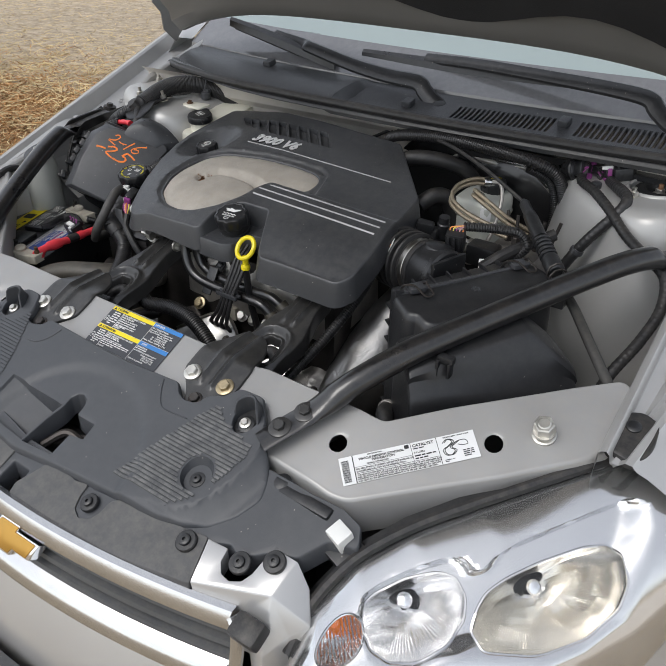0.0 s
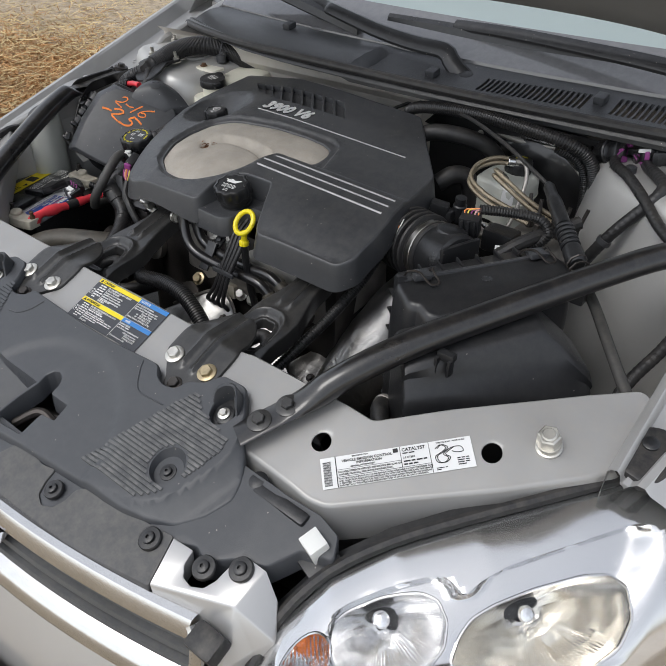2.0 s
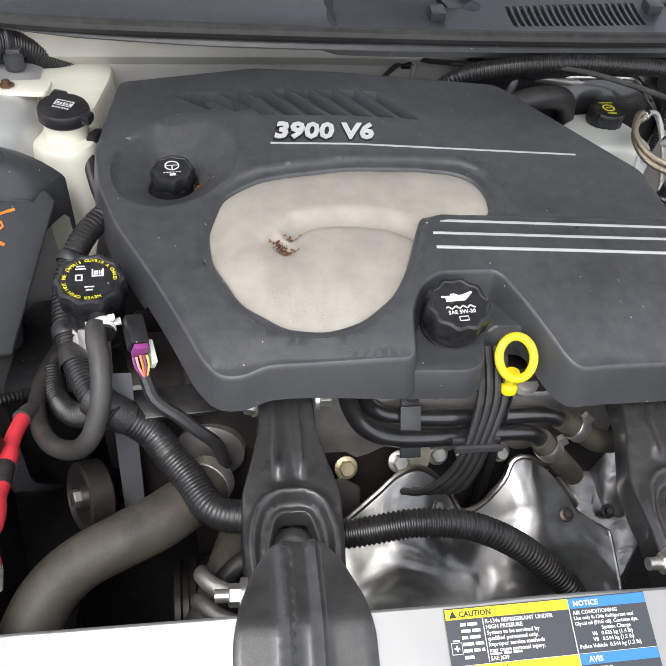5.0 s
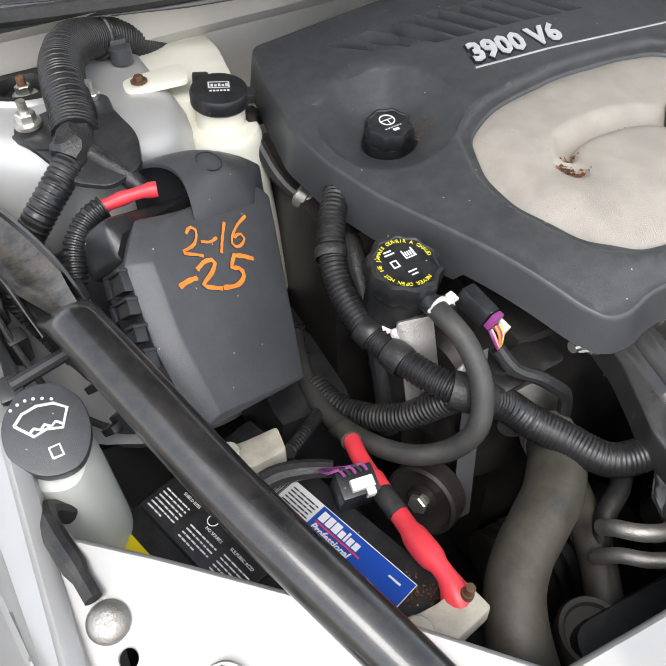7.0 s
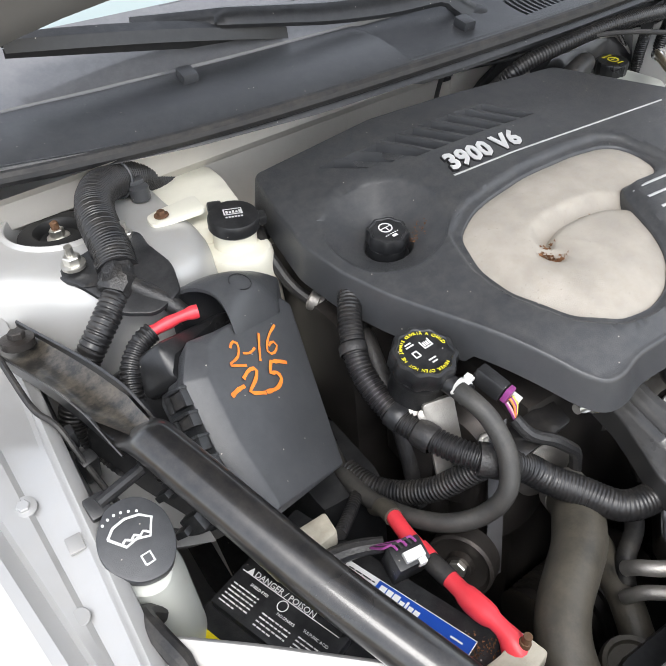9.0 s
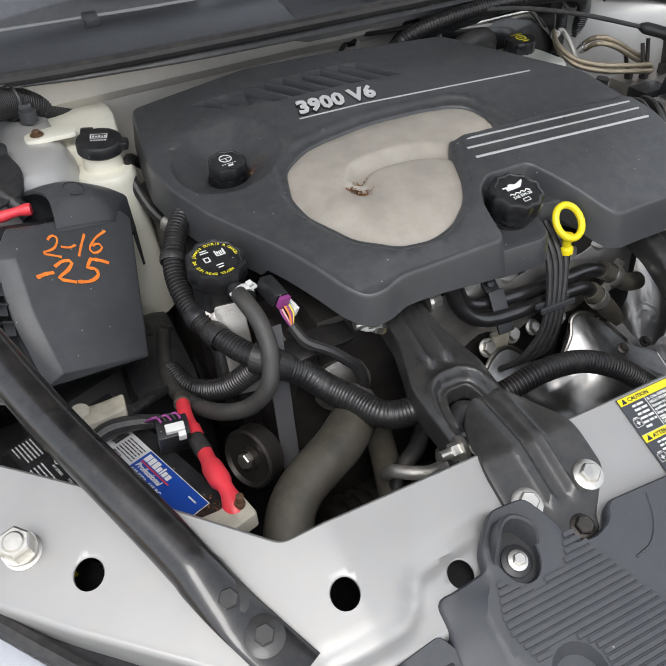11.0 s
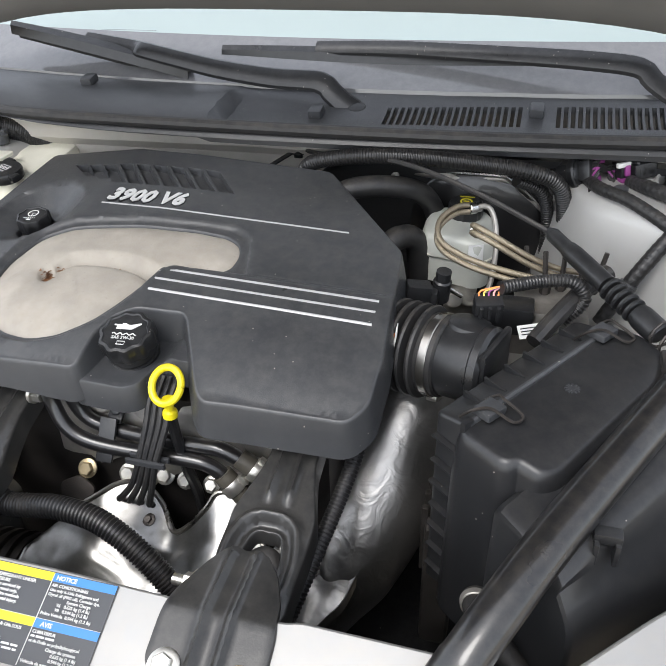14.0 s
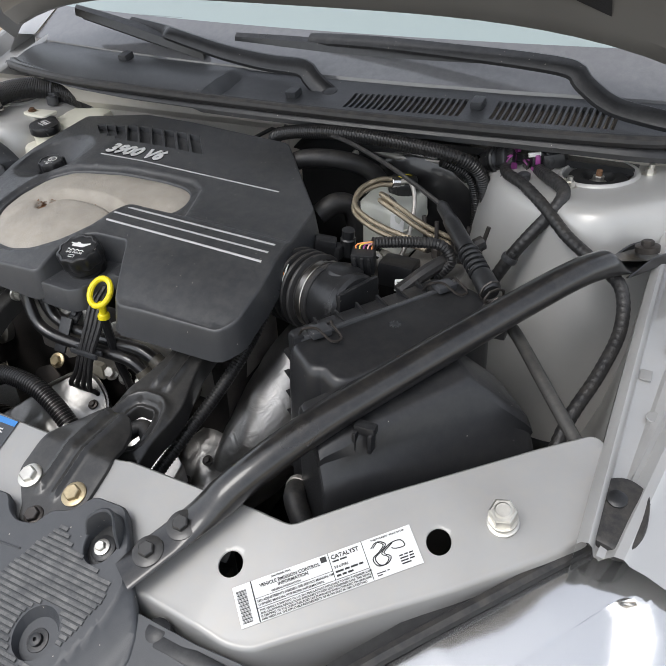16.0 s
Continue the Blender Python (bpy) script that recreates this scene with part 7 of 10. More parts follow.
part("tank_letters", words("BN", 0.011, frame_on((0.283, 0.5835, 0.870), (0.35, -0.9, 0.12), (1, 0.35, 0)), 0.0008), INK, res, smooth=0)
part("master_cylinder", lathe([(0.020, -0.08), (0.020, 0.04), (0.026, 0.042), (0.026, 0.06)], frame_on((0.275, 0.640, 0.800), (0, 1, 0.05)), 24), ALUMINIUM, res, "cast aluminium master cylinder")
part("cylinder_port", lathe([(0.012, 0), (0.012, 0.02), (0.008, 0.022)], frame_on((0.266, 0.565, 0.812), (0.2, -0.8, 0.4)), 16), ALUMINIUM, res)
lone("brake_booster", lathe([(0.128, 0.05), (0.130, 0.03), (0.128, 0.008), (0.118, -0.006), (0.085, -0.022), (0.05, -0.030), (0.01, -0.032)], frame_on((0.300, 0.735, 0.835), (0, 1, 0.05)), 48), BLACK_STEEL, "glossy black brake booster drum behind the reservoir", "brake booster")
for pts, lab in (([(0.281, 0.600, 0.926), (0.262, 0.580, 0.930), (0.246, 0.548, 0.924), (0.252, 0.518, 0.912), (0.285, 0.500, 0.902), (0.330, 0.490, 0.895), (0.372, 0.490, 0.888)], "braided brake hose looping over the reservoir"),
                 ([(0.292, 0.548, 0.918), (0.288, 0.530, 0.930), (0.296, 0.516, 0.934), (0.320, 0.512, 0.924), (0.358, 0.516, 0.902), (0.395, 0.528, 0.884), (0.418, 0.540, 0.876)], "braided brake hose beside the reservoir")):
    for off in (-1, 1):
        twin = [Vector(p) + Vector((0.0, 0.0020, 0.0037)) * off for p in pts]
        lone("brake_hose", tube(twin, 0.0037, 12, ribs=0.0022, depth=0.07), BRAID, lab, "hose", "brake hoses")
    lone("hose_fitting", lathe([(0.0065, -0.008), (0.0075, -0.007), (0.0075, 0.004), (0.006, 0.006), (0.006, 0.012)], frame_on(pts[0], Vector(pts[0]) - Vector(pts[1])), 14), SATIN, "bright crimped fitting on a brake hose", "fitting", "hose fittings")
lone("brake_pipe", tube([(0.281, 0.600, 0.926), (0.300, 0.608, 0.926), (0.312, 0.598, 0.905), (0.316, 0.575, 0.870), (0.312, 0.555, 0.835), (0.295, 0.548, 0.815), (0.275, 0.56, 0.812)], 0.0036, 10), ALUMINIUM, "bare steel brake pipe down beside the reservoir", "pipe")
lone("brake_pipe", tube([(0.255, 0.575, 0.818), (0.250, 0.545, 0.835), (0.262, 0.53, 0.845), (0.28, 0.54, 0.83)], 0.0034, 10), SATIN, "short bare steel brake pipe", "pipe")
abs_unit = thing("brake_modulator", (0.385, 0.50, 0.80), "aluminium brake modulator block with pipe fittings", "brake modulator")
part("modulator_block", obox((0.388, 0.500, 0.835), (0.085, 0.080, 0.06), frame_on((0, 0, 0), (0, 0, 1)), 0.004), ALUMINIUM, abs_unit)
for k in range(5):
    p = (0.362 + 0.018 * k, 0.520 - 0.012 * (k % 2), 0.866)
    part("pipe_nut", merge(hexagon(0.0065, 0, 0.014, frame_on(p, (0, 0, 1))), lathe([(0.003, 0.014), (0.003, 0.05)], frame_on(p, (0.1 * (k - 2), 0.2, 1)), 8)), STEEL_DARK, abs_unit)
part("modulator_plug", obox((0.345, 0.462, 0.858), (0.05, 0.035, 0.035), frame_on((0, 0, 0), (0, 0, 1)), 0.005), PLASTIC_DARK, abs_unit)
part("modulator_label", slab([(-0.018, -0.008), (0.018, -0.008), (0.018, 0.008), (-0.018, 0.008)], 0.001, frame_on((0.372, 0.428, 0.862), (0.1, -0.6, 0.8), (1, 0.25, 0.2))), LABEL_WHITE, abs_unit)
part("modulator_print", bars([(-0.015, 0.003 - 0.0035 * k, 0.022 - 0.003 * k, 0.0014) for k in range(3)] + [(0.009, -0.005, 0.007, 0.009)], frame_on((0.372, 0.428, 0.862), (0.1, -0.6, 0.8), (1, 0.25, 0.2)), 0.0005), INK, abs_unit, smooth=0)
lone("vacuum_pump_pipe", tube([(0.150, 0.745, 0.890), (0.156, 0.741, 0.907), (0.172, 0.738, 0.917), (0.240, 0.722, 0.926), (0.305, 0.704, 0.933), (0.318, 0.703, 0.930), (0.345, 0.710, 0.906), (0.370, 0.718, 0.882)], 0.0042, 10), SATIN, "bright bare metal pipe along the firewall", "pipe")
lone("heater_hose", tube([(0.095, 0.600, 0.925), (0.123, 0.612, 0.936), (0.165, 0.632, 0.934), (0.200, 0.660, 0.918), (0.218, 0.684, 0.888), (0.226, 0.70, 0.84), (0.23, 0.70, 0.76)], 0.0145, 14), RUBBER, "aged black heater hose behind the cover", "hose")
lone("heater_hose", tube([(0.170, 0.560, 0.87), (0.19, 0.58, 0.885), (0.21, 0.60, 0.87), (0.215, 0.61, 0.80)], 0.016, 14), RUBBER, "second aged heater hose behind the cover", "hose")
lone("cover_fastener", obox((0, 0, 0), (0.03, 0.02, 0.03), frame_on((0.236, 0.455, 0.876), (0.2, 0, 1), (1, 0.4, 0)), 0.004), PLASTIC_DARK, "black plug clipped beside the engine cover", "plug")
lone("sensor_stub", merge(lathe([(0.011, -0.02), (0.011, 0.006), (0.009, 0.008), (0.009, 0.02)], frame_on((0.262, 0.475, 0.880), (0.1, -0.1, 1)), 16), obox((0.245, 0.462, 0.87), (0.03, 0.02, 0.02), None, 0.004)), PLASTIC_DARK, "black sensor plug near the duct", "sensor")
lone("booster_pipe", tube([(0.150, 0.725, 0.895), (0.156, 0.728, 0.915), (0.170, 0.731, 0.921), (0.246, 0.722, 0.918), (0.317, 0.714, 0.924), (0.340, 0.714, 0.908), (0.367, 0.716, 0.882), (0.376, 0.72, 0.86)], 0.0062, 12), ALUMINIUM, "bare metal pipe over the brake booster", "pipe")
lone("rear_conduit", tube([(0.030, 0.690, 0.90), (0.040, 0.655, 0.940), (0.060, 0.642, 0.958), (0.110, 0.630, 0.972), (0.181, 0.626, 0.979), (0.270, 0.630, 0.975), (0.346, 0.640, 0.964), (0.385, 0.660, 0.940), (0.398, 0.680, 0.890), (0.400, 0.690, 0.82), (0.40, 0.69, 0.72)], 0.0108, 14, ribs=0.0042, depth=0.11), CONDUIT, "long corrugated conduit arching behind the cover", "wire conduit")
lone("rear_conduit", tube([(0.330, 0.66, 0.945), (0.365, 0.685, 0.92), (0.378, 0.70, 0.87), (0.38, 0.70, 0.78)], 0.009, 12, ribs=0.0042, depth=0.11), CONDUIT, "second corrugated conduit behind the booster", "wire conduit")

# control cable with its sheath
cable = thing("control_cable", (0.004, 0.737, 0.93), "thin black control cable widening into a ribbed sheath", "cable")
part("inner_cable", tube([(-0.045, 0.700, 0.915), (0.004, 0.735, 0.940), (0.030, 0.712, 0.946), (0.070, 0.672, 0.958), (0.127, 0.638, 0.972), (0.200, 0.604, 0.975), (0.290, 0.565, 0.960), (0.378, 0.526, 0.935)], 0.0033, 8), RUBBER, cable)
part("cable_clip", merge(lathe([(0.009, -0.008), (0.009, 0.008)], frame_on((0.004, 0.735, 0.940), (1, -0.6, 0.4)), 12), obox((0.004, 0.74, 0.935), (0.014, 0.02, 0.016), None, 0.003)), PLASTIC_DARK, cable)
d = (Vector((0.448, 0.439, 0.913)) - Vector((0.378, 0.526, 0.935))).normalized()
part("sheath", lathe([(0.004, -0.006), (0.007, 0.0), (0.0085, 0.004), (0.0085, 0.030), (0.010, 0.034), (0.011, 0.045), (0.011, 0.10)], frame_on((0.378, 0.526, 0.935), d), 18), PLASTIC_DARK, cable)
for k in range(5):
    part("sheath_ring", lathe([(0.0115, 0), (0.0135, 0.0012), (0.0135, 0.0036), (0.0115, 0.005)], frame_on(Vector((0.378, 0.526, 0.935)) + d * (0.104 + 0.009 * k), d), 20), PLASTIC_DARK, cable)
part("sheath_end", lathe([(0.012, 0), (0.0135, 0.006), (0.0135, 0.030), (0.010, 0.034)], frame_on(Vector((0.378, 0.526, 0.935)) + d * 0.148, d), 18), PLASTIC_DARK, cable)
spring = [Vector((0.378, 0.526, 0.935)) + d * (0.175 + 0.0016 * k) + (frame_on((0, 0, 0), d).to_3x3() @ Vector((math.cos(k * 0.75) * 0.0135, math.sin(k * 0.75) * 0.0135, 0))) for k in range(36)]
part("spring", tube(spring, 0.0016, 6, straight=True), STEEL_DARK, cable)
part("cable_bracket", obox((0.505, 0.352, 0.884), (0.034, 0.024, 0.030), frame_on((0, 0, 0), (0, 0, 1)), 0.003), BRACKET, cable, "dusty bracket")
lone("brace_rod", tube([(0.520, 0.362, 0.880), (0.540, 0.340, 0.874), (0.579, 0.290, 0.862), (0.625, 0.238, 0.842)], 0.0072, 12, straight=False), DUSTY_RUBBER, "black steel rod running under the brace to the panel", "rod")

# tower wiring: plugs with purple locks and taped branches
for k, (p, up, al) in enumerate((((0.408, 0.690, 0.950), (0.75, -0.45, 0.35), (0, 0.4, 1)), ((0.474, 0.700, 0.956), (-0.8, -0.45, -0.1), (0.1, 0.2, 1)))):
    m = frame_on(p, up, al)
    plug = thing("wiring_plug", p, "black round wiring plug with a purple lock near the strut tower" if k == 0 else "black wiring plug with a purple lock and a dusty clip", "plug", "wiring plugs")
    part("plug_shell", merge(lathe([(0.010, -0.030), (0.016, -0.026), (0.019, -0.020), (0.019, 0.004), (0.016, 0.006)], m, 24, lobes=12, lobe=0.03), obox((0.0, -0.016, -0.006), (0.020, 0.010, 0.030), m, 0.002)), PLASTIC_DARK, plug)
    part("plug_collar", merge(lathe([(0.021, -0.006), (0.022, -0.004), (0.022, 0.002), (0.020, 0.004)], m, 24, close=False), obox((0.0, 0.0, 0.014), (0.026, 0.024, 0.018), m, 0.003)), PLASTIC_DARK, plug)
    part("plug_lock", obox((-0.011, -0.009, 0.018), (0.010, 0.012, 0.012), m, 0.002), PURPLE, plug, "purple lock")
    part("side_lock", obox((0.004, -0.014, 0.016), (0.014, 0.004, 0.007), m, 0.001), PURPLE, plug, "purple tab")
    part("lock_clip", obox((0.012, -0.012, 0.020), (0.006, 0.006, 0.018), m, 0.001), WHITE_PLASTIC if k else PURPLE, plug)
    for j in range(5):
        s_ = m @ Vector((-0.008 + 0.004 * j, 0.004, 0.022))
        part("plug_wire", tube([s_, s_ + m.to_3x3() @ Vector((0.002, 0.0, 0.010)), s_ + Vector((0.0, -0.012 + 0.003 * j, -0.008)), s_ + Vector((0.0, -0.024, -0.026))], 0.0016, 6), PURPLE if j == 2 else RUBBER, plug)
lone("taped_branch", tube([(0.420, 0.680, 0.945), (0.434, 0.640, 0.949), (0.466, 0.604, 0.950), (0.505, 0.564, 0.940), (0.545, 0.526, 0.922), (0.587, 0.493, 0.910), (0.622, 0.472, 0.895), (0.634, 0.430, 0.865), (0.625, 0.375, 0.835), (0.608, 0.320, 0.805), (0.60, 0.28, 0.77)], 0.0082, 12, ribs=0.009, depth=0.05), TAPE, "taped wire branch over the strut tower and down the apron", "wire bundle")
lone("taped_branch", tube([(0.472, 0.672, 0.948), (0.492, 0.632, 0.956), (0.512, 0.604, 0.958), (0.524, 0.582, 0.955), (0.518, 0.564, 0.938), (0.500, 0.552, 0.912), (0.484, 0.542, 0.888), (0.466, 0.535, 0.855), (0.45, 0.53, 0.82)], 0.0092, 12, ribs=0.009, depth=0.05), TAPE, "taped wire branch bent across the strut tower", "wire bundle")
lone("branch_band", lathe([(0.0112, -0.004), (0.0118, 0), (0.0112, 0.004)], frame_on((0.474, 0.538, 0.870), (0.4, 0.2, 0.9)), 16), PLASTIC, "grey cable band on a taped branch", "clip")
lone("branch_stud", merge(lathe([(0.009, 0), (0.009, 0.012), (0.006, 0.014)], frame_on((0.458, 0.640, 0.940), (0, 0, 1)), 14)), PLASTIC, "grey wiring stud on the strut tower", "clip")

# shadowed parts below the duct; the case's dark colour stands for that shade
lone("transmission_case", merge(obox((0.315, 0.44, 0.64), (0.11, 0.20, 0.18), None, 0.03), obox((0.300, 0.31, 0.60), (0.035, 0.10, 0.20), None, 0.010), *[obox((0.281, 0.285 + 0.022 * k, 0.66), (0.008, 0.008, 0.10), None, 0.002) for k in range(4)]), STEEL_DARK, "grimy transmission case, dark for the shade below the duct", "transmission")
lone("lower_hose", tube([(0.345, 0.175, 0.720), (0.352, 0.150, 0.726), (0.372, 0.130, 0.716), (0.40, 0.11, 0.70)], 0.0135, 16), RUBBER, "short dark hose below the air filter box", "hose")
lone("lower_hose_clamp", lathe([(0.0140, -0.004), (0.0148, -0.003), (0.0148, 0.003), (0.0140, 0.004)], frame_on((0.346, 0.168, 0.722), (0.1, -0.9, 0.2)), 20), ALUMINIUM, "metal collar on the short lower hose", "clamp")

# ---- wipers ----
def wiper(label, blade, arm, pivot_r=0.016):
    root = thing("windshield_wiper", arm[-1], label, "wiper", "wipers")
    a, c = Vector(blade[0]), Vector(blade[1])
    n = 14
    rows = []
    for k in range(n + 1):
        t = k / n
        p = a.lerp(c, t) + Vector((0, 0, 0.006 * math.sin(math.pi * t)))
        w = 0.009 + 0.013 * math.sin(math.pi * t)
        rows.append([p + Vector((0, -w, -0.004)), p + Vector((0, -w * 0.8, 0.010)), p + Vector((0, -w * 0.1, 0.016)), p + Vector((0, w * 0.7, 0.010)), p + Vector((0, w, -0.002))])
    part("blade_frame", loft(rows), PLASTIC_DARK, root)
    part("rubber_edge", loft([[a.lerp(c, k / n) + Vector((0, 0.004, -0.002)), a.lerp(c, k / n) + Vector((0, 0.010, -0.014))] for k in range(n + 1)]), RUBBER, root)
    part("blade_vents", bars([((a.lerp(c, 0.58 + 0.07 * k)).x - 0.014, 0, 0.028, 0.003) for k in range(4)], Matrix.Translation((0, (a.y + c.y) / 2 - 0.002, max(a.z, c.z) - 0.004)), 0.012), DASH, root, smooth=0)
    part("arm", tube(arm, lambda t: 0.0085 + 0.0035 * t, 10, 0.008, squash=lambda t: (1.45, 0.65)), PLASTIC_DARK, root)
    m = frame_on(arm[-1], (0, -0.3, 1))
    part("pivot_cap", lathe([(pivot_r, -0.012), (pivot_r, 0.006), (pivot_r * 0.8, 0.011), (pivot_r * 0.3, 0.013)], m, 20), PLASTIC_DARK, root)
    return root


wiper("matte black wiper resting on the passenger glass", ((-0.535, 0.845, 1.078), (-0.200, 0.815, 1.022)), [(-0.390, 0.835, 1.070), (-0.300, 0.826, 1.060), (-0.279, 0.812, 1.060), (-0.215, 0.803, 1.050), (-0.140, 0.796, 1.038), (-0.050, 0.788, 1.030), (0.027, 0.780, 1.029), (0.046, 0.774, 1.018), (0.064, 0.770, 1.004), (0.088, 0.768, 0.990)])
wiper("matte black wiper resting on the driver glass", ((-0.160, 0.865, 1.044), (0.365, 0.872, 1.034)), [(0.000, 0.862, 1.060), (0.130, 0.852, 1.064), (0.280, 0.838, 1.063), (0.400, 0.826, 1.061), (0.472, 0.816, 1.056), (0.494, 0.806, 1.040), (0.540, 0.786, 1.018), (0.600, 0.772, 1.010), (0.652, 0.768, 1.006)])

# ---- fuse box ----
LID_N, LID_U = Vector((0.56, -0.545, 0.623)).normalized(), Vector((0.784, 0.574, -0.203)).normalized()
LID = frame_on((-0.498, 0.412, 0.908), LID_N, LID_U)
fuse = thing("fuse_box", (-0.49, 0.40, 0.74), "charcoal plastic fuse box with orange hand-painted digits", "fuse box")


def lid_sheet(poly, h, step, skirt, m):
    b = sheet(poly, h, step=step, skirt=skirt)
    bmesh.ops.transform(b, matrix=m, verts=b.verts)
    return b


FACE = [(0.008, 0.023), (0.033, 0.019), (0.093, 0.011), (0.106, 0.006), (0.112, -0.004), (0.026, -0.143), (-0.068, -0.116), (-0.058, -0.055), (-0.040, 0.001), (-0.016, 0.021)]
EDGE_IN = [(0.004, 0.026), (0.033, 0.021), (0.094, 0.013), (0.108, 0.0075), (0.1135, -0.004), (0.0265, -0.1455), (-0.084, -0.119), (-0.074, -0.052), (-0.054, 0.010), (-0.024, 0.034)]
DROP = (0.006, 0.003, 0.0015, 0.0015, 0.0015, 0.002, 0.012, 0.013, 0.013, 0.010)


def lid_shell():
    """Flat face, a broad sloping facet along the fender side, steep walls and a stepped rim."""
    b = bmesh.new()
    rings = [[LID @ Vector((x, y, 0.001)) for x, y in FACE], [LID @ Vector((x, y, 0.001 - d)) for (x, y), d in zip(EDGE_IN, DROP)]]
    for out, z in ((0.008, -0.030), (0.009, -0.046), (0.014, -0.047), (0.015, -0.062)):
        rings.append([LID @ Vector((x + away(EDGE_CCW, k).x * out, y + away(EDGE_CCW, k).y * out, z)) for k, (x, y) in enumerate(EDGE_IN)])
    loops = [[b.verts.new(p) for p in ring] for ring in rings]
    b.faces.new(loops[0])
    for p, q in zip(loops, loops[1:]):
        for k in range(len(p)):
            b.faces.new((p[k], p[(k + 1) % len(p)], q[(k + 1) % len(p)], q[k]))
    bmesh.ops.recalc_face_normals(b, faces=b.faces)
    bmesh.ops.bevel(b, geom=[g for g in b.edges if len(g.link_faces) == 2 and g.calc_face_angle() > 0.3], offset=0.0016, segments=2, affect="EDGES", profile=0.5)
    return b


EDGE_CCW = EDGE_IN
part("lid", lid_shell(), PLASTIC, fuse, smooth=28)
for x, y, w in ((-0.0575, -0.001, 0.016), (-0.0660, -0.0185, 0.012), (-0.0745, -0.0370, 0.012), (-0.0790, -0.0560, 0.014)):
    q = LID @ Matrix.Translation((x + 0.001, y, -0.024)) @ Matrix.Rotation(-0.42, 4, "Z")
    part("side_ledge", merge(obox((-0.001, w / 2, 0.002), (0.014, 0.0028, 0.022), q, 0.0008), obox((-0.006, 0, -0.008), (0.0028, w, 0.006), q, 0.0008), obox((-0.002, 0, 0.011), (0.010, w, 0.0026), q, 0.0008)), PLASTIC_DARK, fuse)
    part("lid_slot", obox((0.000, 0.0, 0.001), (0.009, w * 0.80, 0.016), q, 0.0005), RUBBER, fuse, "dark moulded slot")
part("base", lid_sheet(rounded([(-0.052, 0.012), (-0.030, 0.045), (0.105, 0.020), (0.062, -0.140), (-0.060, -0.115)], 0.010, 3), lambda x, y: -0.070, 0.02, ((0.002, -0.003), (0.002, -0.16)), LID), PLASTIC_DARK, fuse)
bay = part("terminal_bay", lid_sheet(rounded([(-0.040, 0.012), (-0.032, 0.046), (0.060, 0.030), (0.085, 0.008), (0.02, 0.0)], 0.008, 3), lambda x, y: -0.030 + 0.004 * (abs(y - 0.03) < 0.004), 0.010, ((0.002, -0.003), (0.003, -0.08)), LID), PLASTIC_DARK, fuse)
# arched terminal cover, open towards the cable
left_edge = even(spline([Vector(p) for p in ((-0.486, 0.428, 0.916), (-0.484, 0.444, 0.930), (-0.485, 0.466, 0.936), (-0.496, 0.490, 0.934), (-0.517, 0.506, 0.925))], 0.003), 12)
right_edge = even(spline([Vector(p) for p in ((-0.428, 0.460, 0.893), (-0.420, 0.476, 0.897), (-0.412, 0.492, 0.898), (-0.404, 0.506, 0.896))], 0.003), 12)
rows = []
for k, (p, q) in enumerate(zip(left_edge, right_edge)):
    arch = [p.lerp(q, t) + Vector((0, 0, (0.062 * (t * (1 - t)) + 0.016 * t * t * t * (1 - t)) * smooth_step((k + 0.6) / 5))) for t in [j / 14 for j in range(15)]]
    rows.append(arch + [q + Vector((0.002, 0.001, -0.004)), q + Vector((0.003, 0.001, -0.045)), q + Vector((0.0, 0.0, -0.045)), q + Vector((-0.002, 0, -0.006))] + [v - Vector((0, 0, 0.0035)) for v in reversed(arch)])
back = [v + Vector((0, 0.002, -0.003)) for v in rows[-1]]
rows += [back, [v + Vector((0, 0.001, -0.050)) for v in back]]
part("terminal_hood", loft(rows, True), PLASTIC, fuse, "arched terminal cover")
mark = left_edge[5].lerp(right_edge[5], 0.42) + Vector((0, 0, 0.0150))
part("hood_mark", lathe([(0.011, 0.0), (0.011, 0.0006), (0.0102, 0.0006), (0.0102, 0.0)], frame_on(mark, (0.28, -0.25, 0.9)), 24, close=False), PLASTIC_DARK, fuse)
for k in range(4):
    x, y = -0.074 - 0.009 * k, 0.012 - 0.032 * k
    part("latch_tab", merge(obox((x, y, -0.052), (0.010, 0.016, 0.020), LID, 0.002), obox((x - 0.008, y, -0.060), (0.010, 0.006, 0.014), LID, 0.001)), PLASTIC_DARK, fuse)


def stroke(points, w):
    """A brush stroke laid on the lid."""
    line = even(spline([Vector((x, y, 0)) for x, y in points], 0.002), 14)
    b = bmesh.new()
    rows = []
    for k, p in enumerate(line):
        way = (line[min(k + 1, 14)] - line[max(k - 1, 0)]).normalized()
        s = Vector((-way.y, way.x, 0)) * w * (0.8 + 0.35 * noise.noise(p * 300))
        rows.append([b.verts.new(LID @ (p + s + Vector((0, 0, 0.0022)))), b.verts.new(LID @ (p - s + Vector((0, 0, 0.0022))))])
    for p, q in zip(rows, rows[1:]):
        b.faces.new((p[0], p[1], q[1], q[0]))
    return b


